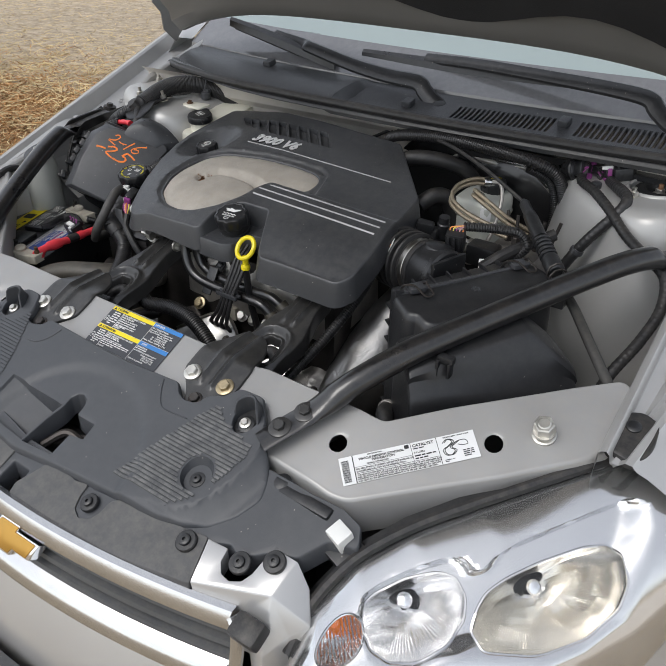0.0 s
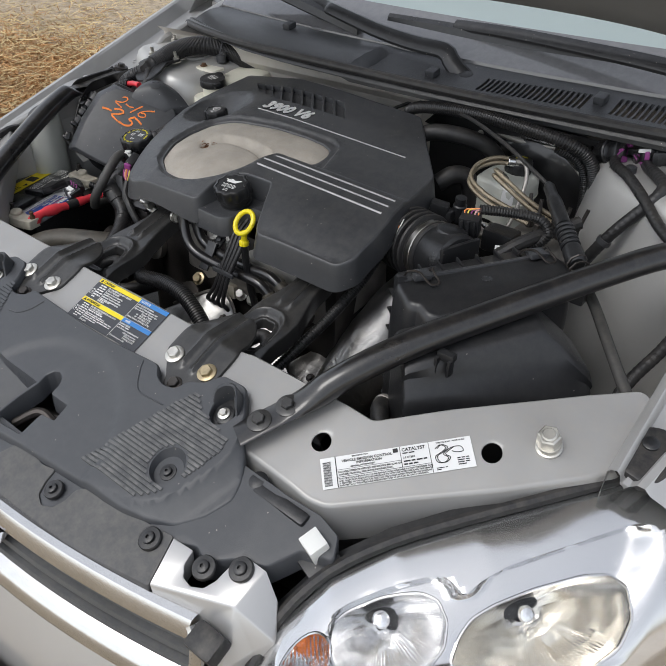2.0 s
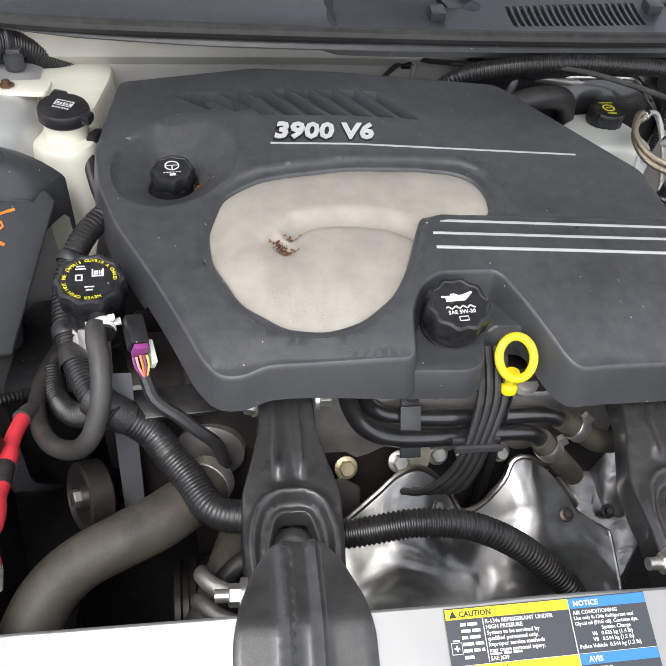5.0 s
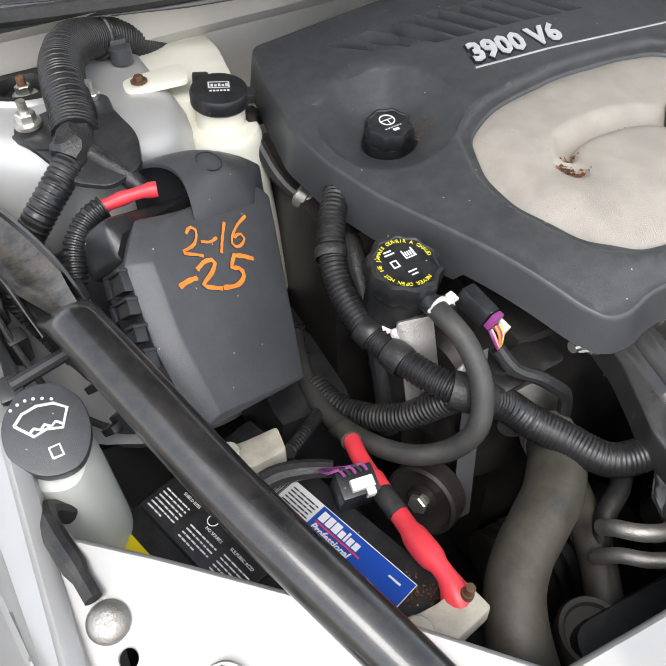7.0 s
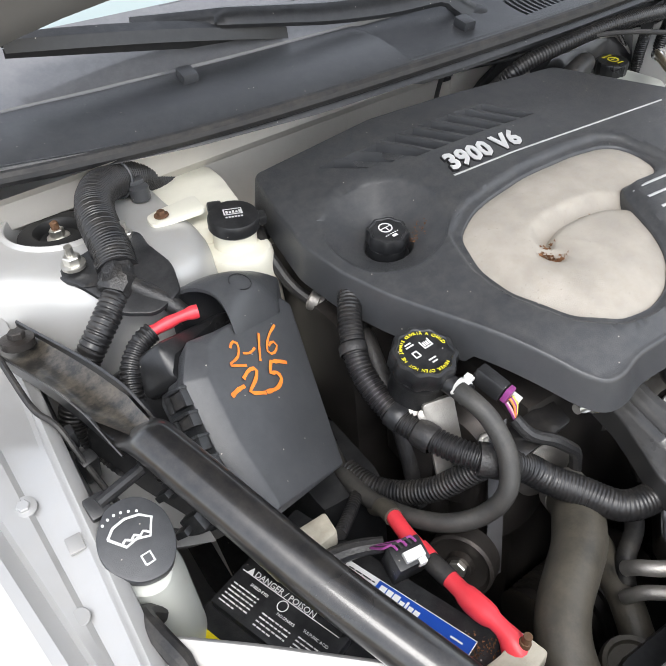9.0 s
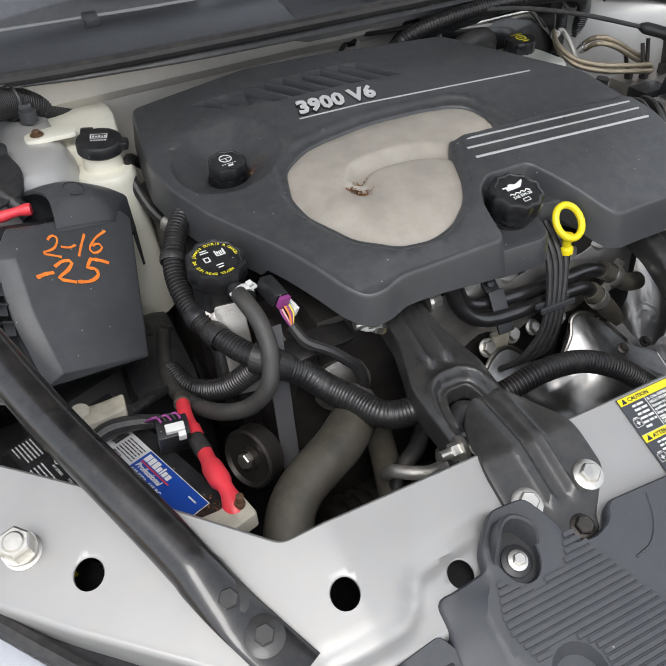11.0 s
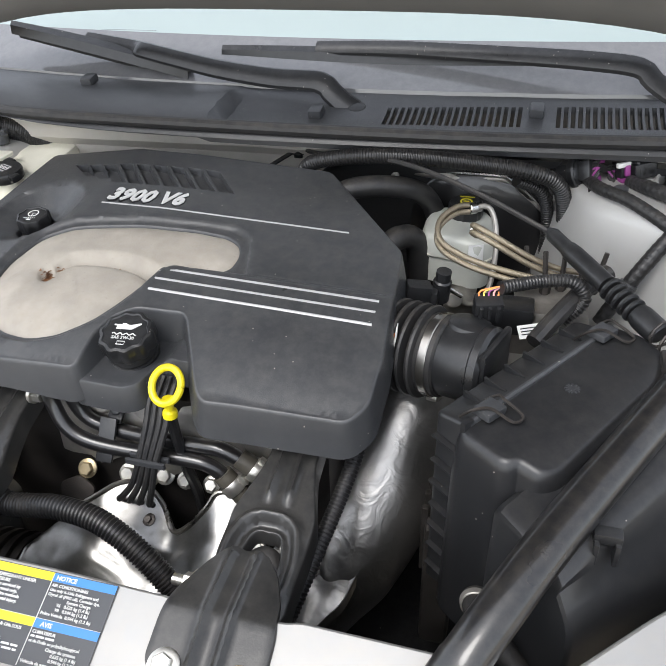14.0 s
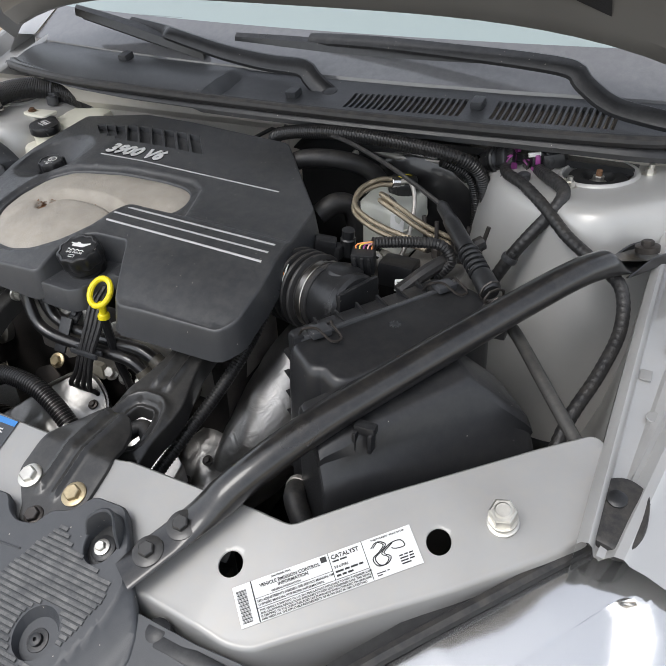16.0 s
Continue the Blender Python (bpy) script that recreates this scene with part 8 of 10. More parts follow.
DIGITS = (("two", [[(0.001, 0.006), (0.008, 0.009), (0.012, 0.004), (0.002, -0.004), (-0.013, -0.004), (-0.004, -0.010), (0.004, -0.015)]], 0.0015),
          ("dash", [[(0.010, -0.005), (0.018, -0.009), (0.027, -0.009)]], 0.0015),
          ("one", [[(0.044, -0.002), (0.033, -0.011), (0.022, -0.021)]], 0.0017),
          ("six", [[(0.070, -0.007), (0.054, -0.010), (0.040, -0.017), (0.039, -0.023), (0.046, -0.025), (0.054, -0.022), (0.052, -0.016), (0.044, -0.017)]], 0.0016),
          ("dash", [[(-0.034, -0.024), (-0.024, -0.024), (-0.014, -0.026)]], 0.0024),
          ("two", [[(-0.010, -0.021), (0.002, -0.019), (0.011, -0.023), (0.002, -0.029), (-0.013, -0.033), (-0.006, -0.039), (0.002, -0.044)]], 0.0023),
          ("five", [[(0.033, -0.028), (0.023, -0.035), (0.030, -0.039), (0.030, -0.046), (0.018, -0.049), (0.003, -0.044)], [(0.032, -0.028), (0.041, -0.033), (0.050, -0.040)]], 0.0023))
for name, strokes, w in DIGITS:
    part("painted_" + name, merge(*[stroke(pts, w) for pts in strokes]), ORANGE_MARK, fuse, "orange brush paint", smooth=0)

# positive cable at the fuse box
lone("terminal_sleeve", tube([(-0.503, 0.464, 0.927), (-0.514, 0.466, 0.927), (-0.530, 0.468, 0.925), (-0.548, 0.470, 0.921)], lambda t: 0.0064 - 0.0010 * math.sin(t * 3.1) + 0.0007 * math.sin(t * 13), 12), RED, "red sleeve on the fuse box terminal cable", "cable sleeve")
lone("terminal_cable", tube([(-0.546, 0.470, 0.921), (-0.560, 0.466, 0.917), (-0.576, 0.454, 0.905), (-0.585, 0.436, 0.885), (-0.588, 0.418, 0.860), (-0.585, 0.40, 0.82)], 0.0098, 12, ribs=0.0042, depth=0.11), CONDUIT, "corrugated cable from the fuse box terminal", "wire conduit")

# thick wiring trunk over the strut tower
lone("wiring_conduit", tube([(-0.405, 0.748, 0.885), (-0.431, 0.732, 0.926), (-0.460, 0.712, 0.950), (-0.491, 0.690, 0.964), (-0.518, 0.660, 0.972), (-0.533, 0.625, 0.972), (-0.539, 0.590, 0.966), (-0.541, 0.560, 0.956), (-0.545, 0.540, 0.948)], 0.0195, 18, ribs=0.0034, depth=0.035), CONDUIT, "thick corrugated wiring trunk over the strut tower", "wire conduit")
lone("cable_tie", tube([Vector((-0.491, 0.690, 0.964)) + (frame_on((0, 0, 0), (-0.7, -0.6, 0.25)).to_3x3() @ Vector((0.0206 * math.cos(a), 0.0206 * math.sin(a), 0))) for a in [2 * math.pi * k / 24 for k in range(25)]], 0.002, 6, straight=True), PLASTIC, "cable tie round the wiring trunk", "cable tie")
lone("tie_anchor", merge(lathe([(0.011, 0), (0.011, 0.014), (0.008, 0.016)], frame_on((-0.474, 0.672, 0.942), (0, 0, 1)), 18), obox((-0.474, 0.678, 0.958), (0.016, 0.012, 0.010), None, 0.002)), PLASTIC, "grey plastic tie anchor on the strut tower", "clip")
bm = tube([(-0.541, 0.562, 0.956), (-0.545, 0.542, 0.949), (-0.551, 0.527, 0.945), (-0.558, 0.520, 0.939)], lambda t: 0.0185 - 0.004 * t, 18, 0.003)
for v in bm.verts:
    v.co += Vector((noise.noise(v.co * 90), noise.noise(v.co * 90 + Vector((5, 0, 0))), noise.noise(v.co * 90 + Vector((0, 5, 0))))) * 0.005
lone("tape_wrap", bm, TAPE, "crumpled black tape where the trunk branches", "tape")
for pts in ([(-0.562, 0.540), (-0.580, 0.536), (-0.564, 0.530)], [(-0.530, 0.545), (-0.518, 0.536), (-0.532, 0.532)]):
    bm = bmesh.new()
    top_ = [(x, y, 0.946 + 0.3 * (y - 0.53)) for x, y in pts]
    vs = [bm.verts.new(p) for p in top_] + [bm.verts.new((p[0], p[1], p[2] - 0.0006)) for p in top_]
    bm.faces.new(vs[:3])
    bm.faces.new(vs[3:])
    for k in range(3):
        bm.faces.new((vs[k], vs[(k + 1) % 3], vs[3 + (k + 1) % 3], vs[3 + k]))
    lone("tape_tail", bm, TAPE, "loose end of black tape on the trunk", "tape", "tape tails", smooth=0)
lone("conduit_branch", tube([(-0.547, 0.527, 0.944), (-0.564, 0.513, 0.934), (-0.582, 0.501, 0.922), (-0.598, 0.495, 0.908), (-0.613, 0.494, 0.890), (-0.632, 0.493, 0.855), (-0.639, 0.486, 0.832), (-0.635, 0.474, 0.812), (-0.620, 0.446, 0.800), (-0.611, 0.439, 0.790)], 0.0130, 16, ribs=0.0046, depth=0.07), CONDUIT, "corrugated branch running down under the brace", "wire conduit")
lone("taped_branch", tube([(-0.548, 0.530, 0.945), (-0.532, 0.512, 0.935), (-0.518, 0.495, 0.925), (-0.508, 0.482, 0.91)], 0.0085, 12), TAPE, "thin taped branch to the fuse box", "wire bundle")
plate = thing("wiring_bracket", (-0.55, 0.56, 0.93), "black plastic wiring bracket studded to the strut tower", "bracket")
part("bracket_plate", sheet(rounded([(-0.594, 0.566), (-0.586, 0.580), (-0.560, 0.586), (-0.522, 0.594), (-0.508, 0.580), (-0.510, 0.548), (-0.500, 0.522), (-0.506, 0.494), (-0.534, 0.486), (-0.560, 0.500), (-0.574, 0.530), (-0.586, 0.550)], 0.008, 4), lambda x, y: 0.953 - 0.45 * max(0, 0.545 - y) - 0.1 * (-0.55 - x), step=0.008, skirt=((0.001, -0.0008), (0.0015, -0.004))), PLASTIC_DARK, plate)
for p in ((-0.577, 0.566, 0.956), (-0.521, 0.582, 0.952)):
    m = frame_on(p, (0, -0.1, 1))
    part("bracket_stud", merge(lathe([(0.0115, -0.002), (0.0115, 0.001), (0.009, 0.002)], m, 18), hexagon(0.0082, 0.001, 0.010, m), lathe([(0.0038, 0.009), (0.0038, 0.020)], m, 10)), ZINC, plate)

# ---- coolant bottle ----
bottle = thing("coolant_bottle", (-0.42, 0.58, 0.70), "yellowed white coolant bottle with a black flip cap", "coolant bottle")
part("bottle_neck", sheet(rounded([(-0.441, 0.612), (-0.440, 0.566), (-0.430, 0.549), (-0.404, 0.544), (-0.384, 0.556), (-0.379, 0.600), (-0.390, 0.630), (-0.430, 0.632)], 0.010, 4), lambda x, y: 0.902, step=0.01, skirt=((0.003, -0.001), (0.005, -0.004), (0.006, -0.012), (0.008, -0.05), (0.011, -0.10), (0.016, -0.20))), TANK, bottle)
part("filler_throat", lathe([(0.0235, -0.030), (0.0235, -0.009), (0.020, -0.008)], frame_on((-0.408, 0.582, 0.930), (0.05, -0.12, 1)), 32), TANK, bottle)
part("bottle_body", sheet(rounded([(-0.462, 0.690), (-0.446, 0.672), (-0.444, 0.632), (-0.440, 0.605), (-0.386, 0.606), (-0.376, 0.690), (-0.378, 0.722), (-0.398, 0.736), (-0.420, 0.732), (-0.450, 0.712)], 0.010, 4), lambda x, y: 0.926 + 0.06 * (y - 0.66), step=0.012, skirt=((0.004, -0.002), (0.006, -0.008), (0.006, -0.20))), TANK, bottle)
part("bottle_ear", slab(rounded([(-0.026, -0.013), (0.034, -0.016), (0.036, 0.020), (-0.008, 0.014), (-0.024, 0.010)], 0.009), 0.005, frame_on((-0.462, 0.618, 0.943), (0, -0.05, 1)), 0.001), TANK, bottle)
part("ear_bolt", merge(lathe([(0.0078, 0), (0.0078, 0.0015), (0.006, 0.002)], frame_on((-0.472, 0.617, 0.944), (0, 0, 1)), 18), hexagon(0.0046, 0.0015, 0.006, frame_on((-0.472, 0.617, 0.944), (0, 0, 1)))), RUST, bottle, "rusty bolt")
m = frame_on((-0.408, 0.582, 0.930), (0.05, -0.12, 1), (1, -0.3, 0))
cap = part("flip_cap", lathe([(0.026, -0.008), (0.0275, -0.006), (0.0275, 0.004), (0.026, 0.007), (0.004, 0.008)], m, 40), PLASTIC_DARK, bottle, "black flip cap")
part("cap_hinge", obox((-0.016, 0.024, 0.002), (0.016, 0.014, 0.010), m, 0.003), PLASTIC_DARK, cap)
part("cap_tab", obox((0.026, -0.004, 0.001), (0.016, 0.016, 0.011), m, 0.004), PLASTIC_DARK, cap)
part("cap_icon", bars([(-0.010, -0.002, 0.0015, 0.011), (0.0085, -0.002, 0.0015, 0.011), (-0.010, -0.002, 0.020, 0.0015), (-0.010, 0.0075, 0.020, 0.0015)] + [(-0.0075 + 0.0034 * k, 0.0005, 0.0024, 0.0048 - 0.0012 * (k % 2)) for k in range(5)] + [(-0.009 + 0.0032 * k, -0.0075, 0.0022, 0.0026) for k in range(6)], m, 0.0084), PRINT, cap, smooth=0)

# ---- washer bottle ----
wash = thing("washer_bottle", (-0.635, 0.31, 0.60), "pale washer fluid bottle with a large grey cap", "washer bottle")
part("washer_neck", sheet(rounded([(-0.668, 0.325), (-0.650, 0.282), (-0.628, 0.276), (-0.612, 0.300), (-0.618, 0.335), (-0.645, 0.348)], 0.012, 4), lambda x, y: 0.864 + 0.3 * (y - 0.31), step=0.012, skirt=((0.002, -0.002), (0.006, -0.03), (0.007, -0.10), (0.004, -0.22))), TANK_GREY, wash)
m = frame_on((-0.633, 0.308, 0.876), (0.12, -0.42, 1), (1, 0.1, 0)) @ Matrix.Scale(0.84, 4)
cap = part("washer_cap", slab(rounded([(-0.030, 0.018), (-0.034, -0.010), (-0.016, -0.036), (0.012, -0.040), (0.030, -0.018), (0.034, 0.012), (0.020, 0.036), (-0.008, 0.040)], 0.020, 5), 0.012, m @ Matrix.Translation((0, 0, 0.006)), 0.003), PLASTIC, wash, "grey snap cap with washer symbol")
part("cap_hinge", merge(obox((-0.012, 0.045, -0.002), (0.020, 0.022, 0.010), m, 0.003), lathe([(0.005, -0.02), (0.005, 0.02)], frame_on(m @ Vector((0.012, 0.050, 0.002)), m.to_3x3() @ Vector((1, 0.2, 0))), 10)), PLASTIC_DARK, cap)
fan = [(-0.020, 0.010), (-0.012, 0.0165), (0.0, 0.0185), (0.012, 0.0155), (0.020, 0.008), (0.011, -0.006), (0.0, -0.002), (-0.010, -0.004), (-0.020, 0.010)]
part("washer_icon", merge(tube([m @ Vector((x, y + 0.002, 0.0062)) for x, y in fan], 0.0011, 5, straight=True), tube([m @ Vector((x, y, 0.0062)) for x, y in ((-0.012, 0.0015), (-0.008, 0.004), (-0.004, 0.001), (0.0, 0.004), (0.004, 0.0005), (0.008, 0.003), (0.012, -0.001))], 0.0010, 5),
                          *[lathe([(0.0013, 0.0062), (0.0013, 0.0068)], m @ Matrix.Translation((-0.018 + 0.006 * k, 0.022 + 0.006 * math.sin(0.5 + k * 0.55), 0)), 8) for k in range(6)], tube([m @ Vector((x, y, 0.0062)) for x, y in ((-0.004, -0.024), (-0.004, -0.015), (0.004, -0.015), (0.004, -0.024), (-0.004, -0.024))], 0.0009, 5, straight=True)), PRINT, cap, smooth=0)
lone("headlamp_plug", merge(obox((0, 0, 0), (0.016, 0.014, 0.034), frame_on((-0.640, 0.412, 0.862), (0.1, -0.3, 1), (1, 0.3, 0)), 0.004), obox((-0.644, 0.428, 0.886), (0.012, 0.014, 0.018), frame_on((0, 0, 0), (0, 0, 1)), 0.003)), PLASTIC_DARK, "black wiring plug on the inner apron", "plug")
lone("apron_cable", tube([(-0.668, 0.520, 0.925), (-0.660, 0.460, 0.905), (-0.648, 0.430, 0.900), (-0.640, 0.400, 0.87), (-0.625, 0.370, 0.83), (-0.59, 0.35, 0.80), (-0.55, 0.36, 0.78)], 0.0028, 8), RUBBER, "thin black cable on the inner apron", "cable")
lone("ground_cable", tube([(-0.640, 0.275, 0.83), (-0.650, 0.268, 0.850), (-0.647, 0.245, 0.858), (-0.640, 0.218, 0.856), (-0.635, 0.196, 0.852)], lambda t: 0.0075 - 0.002 * (t > 0.8), 10), RUBBER, "black ground cable bolted to the silver panel", "cable")
m = frame_on((-0.632, 0.186, support(0.632, 0.186)), (0, -0.4, 1))
lone("ground_bolt", merge(lathe([(0.0125, 0), (0.0125, 0.004), (0.0105, 0.007), (0.007, 0.009), (0.003, 0.009)], m, 24)), ALUMINIUM, "round ground terminal bolt on the silver panel", "bolt")

# ---- battery ----
BAT = frame_on((-0.525, 0.215, 0.757), (0, 0, 1), (0.944, 0.33, 0))
battery = thing("battery", (-0.525, 0.215, 0.56), "black car battery with a blue and white label", "battery")
part("case", obox((-0.022, -0.002, -0.10), (0.196, 0.236, 0.20), BAT, 0.004), PLASTIC_DARK, battery)
part("cell_cover", obox((-0.019, 0.052, 0.004), (0.044, 0.116, 0.012), BAT, 0.004), PLASTIC_DARK, battery)
part("cell_cover", obox((-0.019, -0.066, 0.003), (0.044, 0.084, 0.012), BAT, 0.003), PLASTIC_DARK, battery)


def flat(name, x, y, w, h, mat, parent, z=0.0012, label="", m=BAT):
    return part(name, slab([(x, y), (x + w, y), (x + w, y + h), (x, y + h)], 0.0008, m @ Matrix.Translation((0, 0, z))), mat, parent, label, smooth=0)


# brand label: white bar-code end, blue field with plain marks
lab = flat("brand_label", 0.0115, -0.085, 0.0485, 0.148, LABEL_WHITE, battery, label="white label with bar code")
flat("brand_field", 0.0215, -0.0845, 0.0375, 0.0915, BATTERY_BLUE, lab, 0.0020, "blue label field")
T = BAT @ Matrix.Translation((0, 0, 0.0026)) @ Matrix.Rotation(-math.pi / 2, 4, "Z")
for bx, bw, bh in ((-0.003, 0.0060, 0.0085), (0.004, 0.0055, 0.0085), (0.0105, 0.0060, 0.0085), (0.0175, 0.0045, 0.006), (0.0230, 0.0022, 0.0085), (0.0262, 0.0045, 0.006), (0.0318, 0.0050, 0.006)):
    part("brand_mark", bars([(bx, 0.0475, bw, bh)], T), PRINT, lab, smooth=0)
part("brand_rule", bars([(-0.003, 0.0448, 0.045, 0.0014)], T), RED, lab, smooth=0)
part("label_words", merge(words("Professional", 0.0078, T @ Matrix.Translation((-0.003, 0.0385, 0.0004)), 0.0002, 0.2, 0.0002), words("660 CCA  115 RC", 0.0064, T @ Matrix.Translation((-0.003, 0.0315, 0.0004)), 0.0002, 0, 0.0002), bars(print_rows(random.Random(3), -0.003, 0.0225, 0.070, 0.007, 3, 0.45) + [(0.066, 0.050, 0.011, 0.0016)], T, 0.0004)), PRINT, lab, smooth=0)
part("bar_code", bars([(-0.060 + 0.0015 * k, 0.0400, 0.0008 if k % 3 else 0.0012, 0.016) for k in range(14)], T, 0.0008), INK, lab, smooth=0)
rng = random.Random(11)
part("label_print", bars(print_rows(rng, -0.036, 0.034, 0.027, 0.022, 7, 0.4), T, 0.0006), INK, lab, smooth=0)
part("label_code", bars([(0.004 + 0.0075 * k, 0.0135, 0.0052, 0.0062) for k in range(5)] + [(0.050 + 0.0042 * k, 0.0138, 0.0028, 0.0050) for k in range(7)], T, 0.0006), LABEL_GREY, lab, smooth=0)
# danger panel on the cell cover
T3 = BAT @ Matrix.Translation((0.028, 0.013, 0.0104)) @ Matrix.Rotation(-math.pi / 2, 4, "Z")
T2 = BAT @ Matrix.Translation((0.0, 0, 0.0104)) @ Matrix.Rotation(-math.pi / 2, 4, "Z") @ Matrix.Translation((-0.050, 0.027, 0)) @ Matrix.Diagonal((0.84, 0.84, 1, 1))
part("danger_words", merge(words("DANGER / POISON", 0.0092, T2 @ Matrix.Translation((-0.052, -0.036, 0.0)), 0.0002), bars([(-0.066, -0.0375, 0.124, 0.0010)], T2)), PRINT, battery, smooth=0)
part("danger_print", merge(words("SHIELD EYES", 0.0042, T2 @ Matrix.Translation((-0.048, -0.046, 0)), 0.0002), words("NO SPARKS", 0.0042, T2 @ Matrix.Translation((-0.006, -0.054, 0)), 0.0002), words("SULFURIC ACID", 0.0042, T2 @ Matrix.Translation((0.026, -0.052, 0)), 0.0002),
                           bars(print_rows(rng, -0.064, -0.076, 0.034, 0.026, 6, 0.35) + print_rows(rng, -0.018, -0.076, 0.036, 0.018, 4, 0.35) + print_rows(rng, 0.026, -0.076, 0.034, 0.020, 5, 0.35), T2, 0.0002),
                           lathe([(0.006, 0.0003), (0.006, 0.0006), (0.005, 0.0006), (0.005, 0.0003)], T2 @ Matrix.Translation((-0.006, -0.044, 0)), 20, close=False)), PRINT, battery, smooth=0)
part("danger_triangle", slab([(-0.061, -0.0365), (-0.053, -0.0365), (-0.057, -0.029)], 0.0003, T2), PRINT, battery, smooth=0)
flat("hazard_label", -0.088, -0.062, 0.030, 0.165, LABEL_YELLOW, battery, 0.0014, "yellow hazard label")
part("hazard_print", merge(slab([(-0.020, -0.0955), (-0.008, -0.0955), (-0.014, -0.088)], 0.0003, T3 @ Matrix.Translation((0, 0, -0.0080))), bars(print_rows(rng, 0.0, -0.112, 0.06, 0.020, 4, 0.5) + [(-0.055, -0.112, 0.022, 0.022)], T3, -0.0084)), INK, battery, smooth=0)
# cream hold-down blocks
for pts, z, studs in (([(-0.488, 0.138), (-0.474, 0.131), (-0.438, 0.132), (-0.414, 0.137), (-0.409, 0.114), (-0.445, 0.106), (-0.479, 0.103)], 0.772, ((-0.480, 0.126, 0.008), (-0.461, 0.121, 0.011), (-0.419, 0.128, 0.005))), ([(-0.550, 0.325), (-0.516, 0.315), (-0.479, 0.315), (-0.481, 0.292), (-0.520, 0.290), (-0.543, 0.288)], 0.776, ((-0.541, 0.314, 0.007), (-0.523, 0.308, 0.010)))):
    block = thing("hold_down_block", (*pts[0], z), "dirty cream plastic battery hold-down block", "battery clamp", "hold-down blocks")
    part("block_plate", sheet(rounded(pts, 0.003), lambda x, y: z + 0.001 * math.sin(90 * x), step=0.01, skirt=((0.0006, -0.0004), (0.001, -0.0014), (0.001, -0.016))), CREAM, block)
    for x, y, r in studs:
        q = frame_on((x, y, z), (0.1, -0.1, 1))
        part("block_screw", merge(lathe([(r, 0), (r, 0.004), (r * 0.85, 0.006), (r * 0.5, 0.0065)], q, 18), *([lathe([(0.0035, 0.005), (0.0035, 0.014)], q, 12)] if r < 0.009 else [])), RUST if r < 0.006 else STEEL_DARK if r < 0.009 else CREAM, block, "grimy stud")
lone("battery_cable", tube([(-0.422, 0.320, 0.735), (-0.424, 0.300, 0.756), (-0.427, 0.282, 0.765)], 0.0090, 12), RUBBER_GREY, "black end of the battery's positive cable", "cable")
lone("battery_cable", tube([(-0.426, 0.285, 0.764), (-0.429, 0.262, 0.766), (-0.429, 0.240, 0.767)], 0.0074, 12), RED, "red length of the battery's positive cable", "cable")
lone("battery_cable", tube([(-0.429, 0.228, 0.767), (-0.428, 0.215, 0.768), (-0.427, 0.204, 0.768)], 0.0086, 12), RUBBER, "black taped length of the positive cable", "cable")
lone("battery_cable", tube([(-0.429, 0.242, 0.767), (-0.429, 0.235, 0.767), (-0.429, 0.228, 0.767)], 0.0090, 12), RED, "red band of the battery's positive cable", "cable")
lone("battery_cable", tube([(-0.427, 0.207, 0.768), (-0.427, 0.190, 0.770), (-0.426, 0.172, 0.771), (-0.424, 0.154, 0.773), (-0.423, 0.140, 0.771), (-0.423, 0.128, 0.762)], lambda t: 0.0076 + 0.0026 * smooth_step((t - 0.15) / 0.15) - 0.0030 * smooth_step((t - 0.55) / 0.1) + 0.0045 * smooth_step((t - 0.75) / 0.2), 16, squash=None), RED, "red shrink sleeve on the battery terminal", "cable sleeve")
m = frame_on((-0.447, 0.236, 0.778), (0.05, -0.30, 1), (0.95, -0.1, 0)) @ Matrix.Scale(0.9, 4)
sensor = thing("battery_plug", (-0.448, 0.262, 0.76), "black plug with a white and purple lock on the battery", "plug")
part("plug_shell", obox((0, 0, -0.006), (0.034, 0.026, 0.036), m, 0.003), PLASTIC_DARK, sensor)
part("plug_clip", merge(obox((0.002, -0.004, 0.013), (0.020, 0.010, 0.008), m, 0.001), obox((0.008, -0.011, 0.008), (0.008, 0.007, 0.010), m, 0.001)), WHITE_PLASTIC, sensor, "white lock")
for k, mat in enumerate((PURPLE, PINK_WIRE, PURPLE, ORANGE_WIRE, PURPLE)):
    s = m @ Vector((-0.010 + 0.005 * k, 0.006, 0.014))
    part("plug_wire", tube([s, s + Vector((-0.003, 0.004, 0.005)), s + Vector((-0.010, 0.006, 0.003)), Vector((-0.468, 0.262, 0.778))], 0.0012, 6), mat if k % 2 == 0 else RUBBER, sensor)
lone("battery_branch", tube([(-0.455, 0.258, 0.776), (-0.476, 0.268, 0.776), (-0.500, 0.274, 0.774), (-0.518, 0.268, 0.771), (-0.521, 0.250, 0.770), (-0.516, 0.230, 0.770), (-0.521, 0.212, 0.769)], lambda t: 0.007 + 0.002 * math.sin(t * 3), 10), TAPE, "taped wire branch lying on the battery", "wire bundle")
lone("battery_branch", tube([(-0.425, 0.345, 0.735), (-0.442, 0.325, 0.752), (-0.462, 0.306, 0.762), (-0.478, 0.292, 0.77)], 0.0065, 10, ribs=0.0042, depth=0.11), CONDUIT, "thin corrugated conduit behind the battery", "wire conduit")
lone("battery_tray", obox((-0.53, 0.22, 0.55), (0.27, 0.27, 0.03), None, 0.01), PLASTIC_DARK, "black plastic battery tray under the battery", "tray")

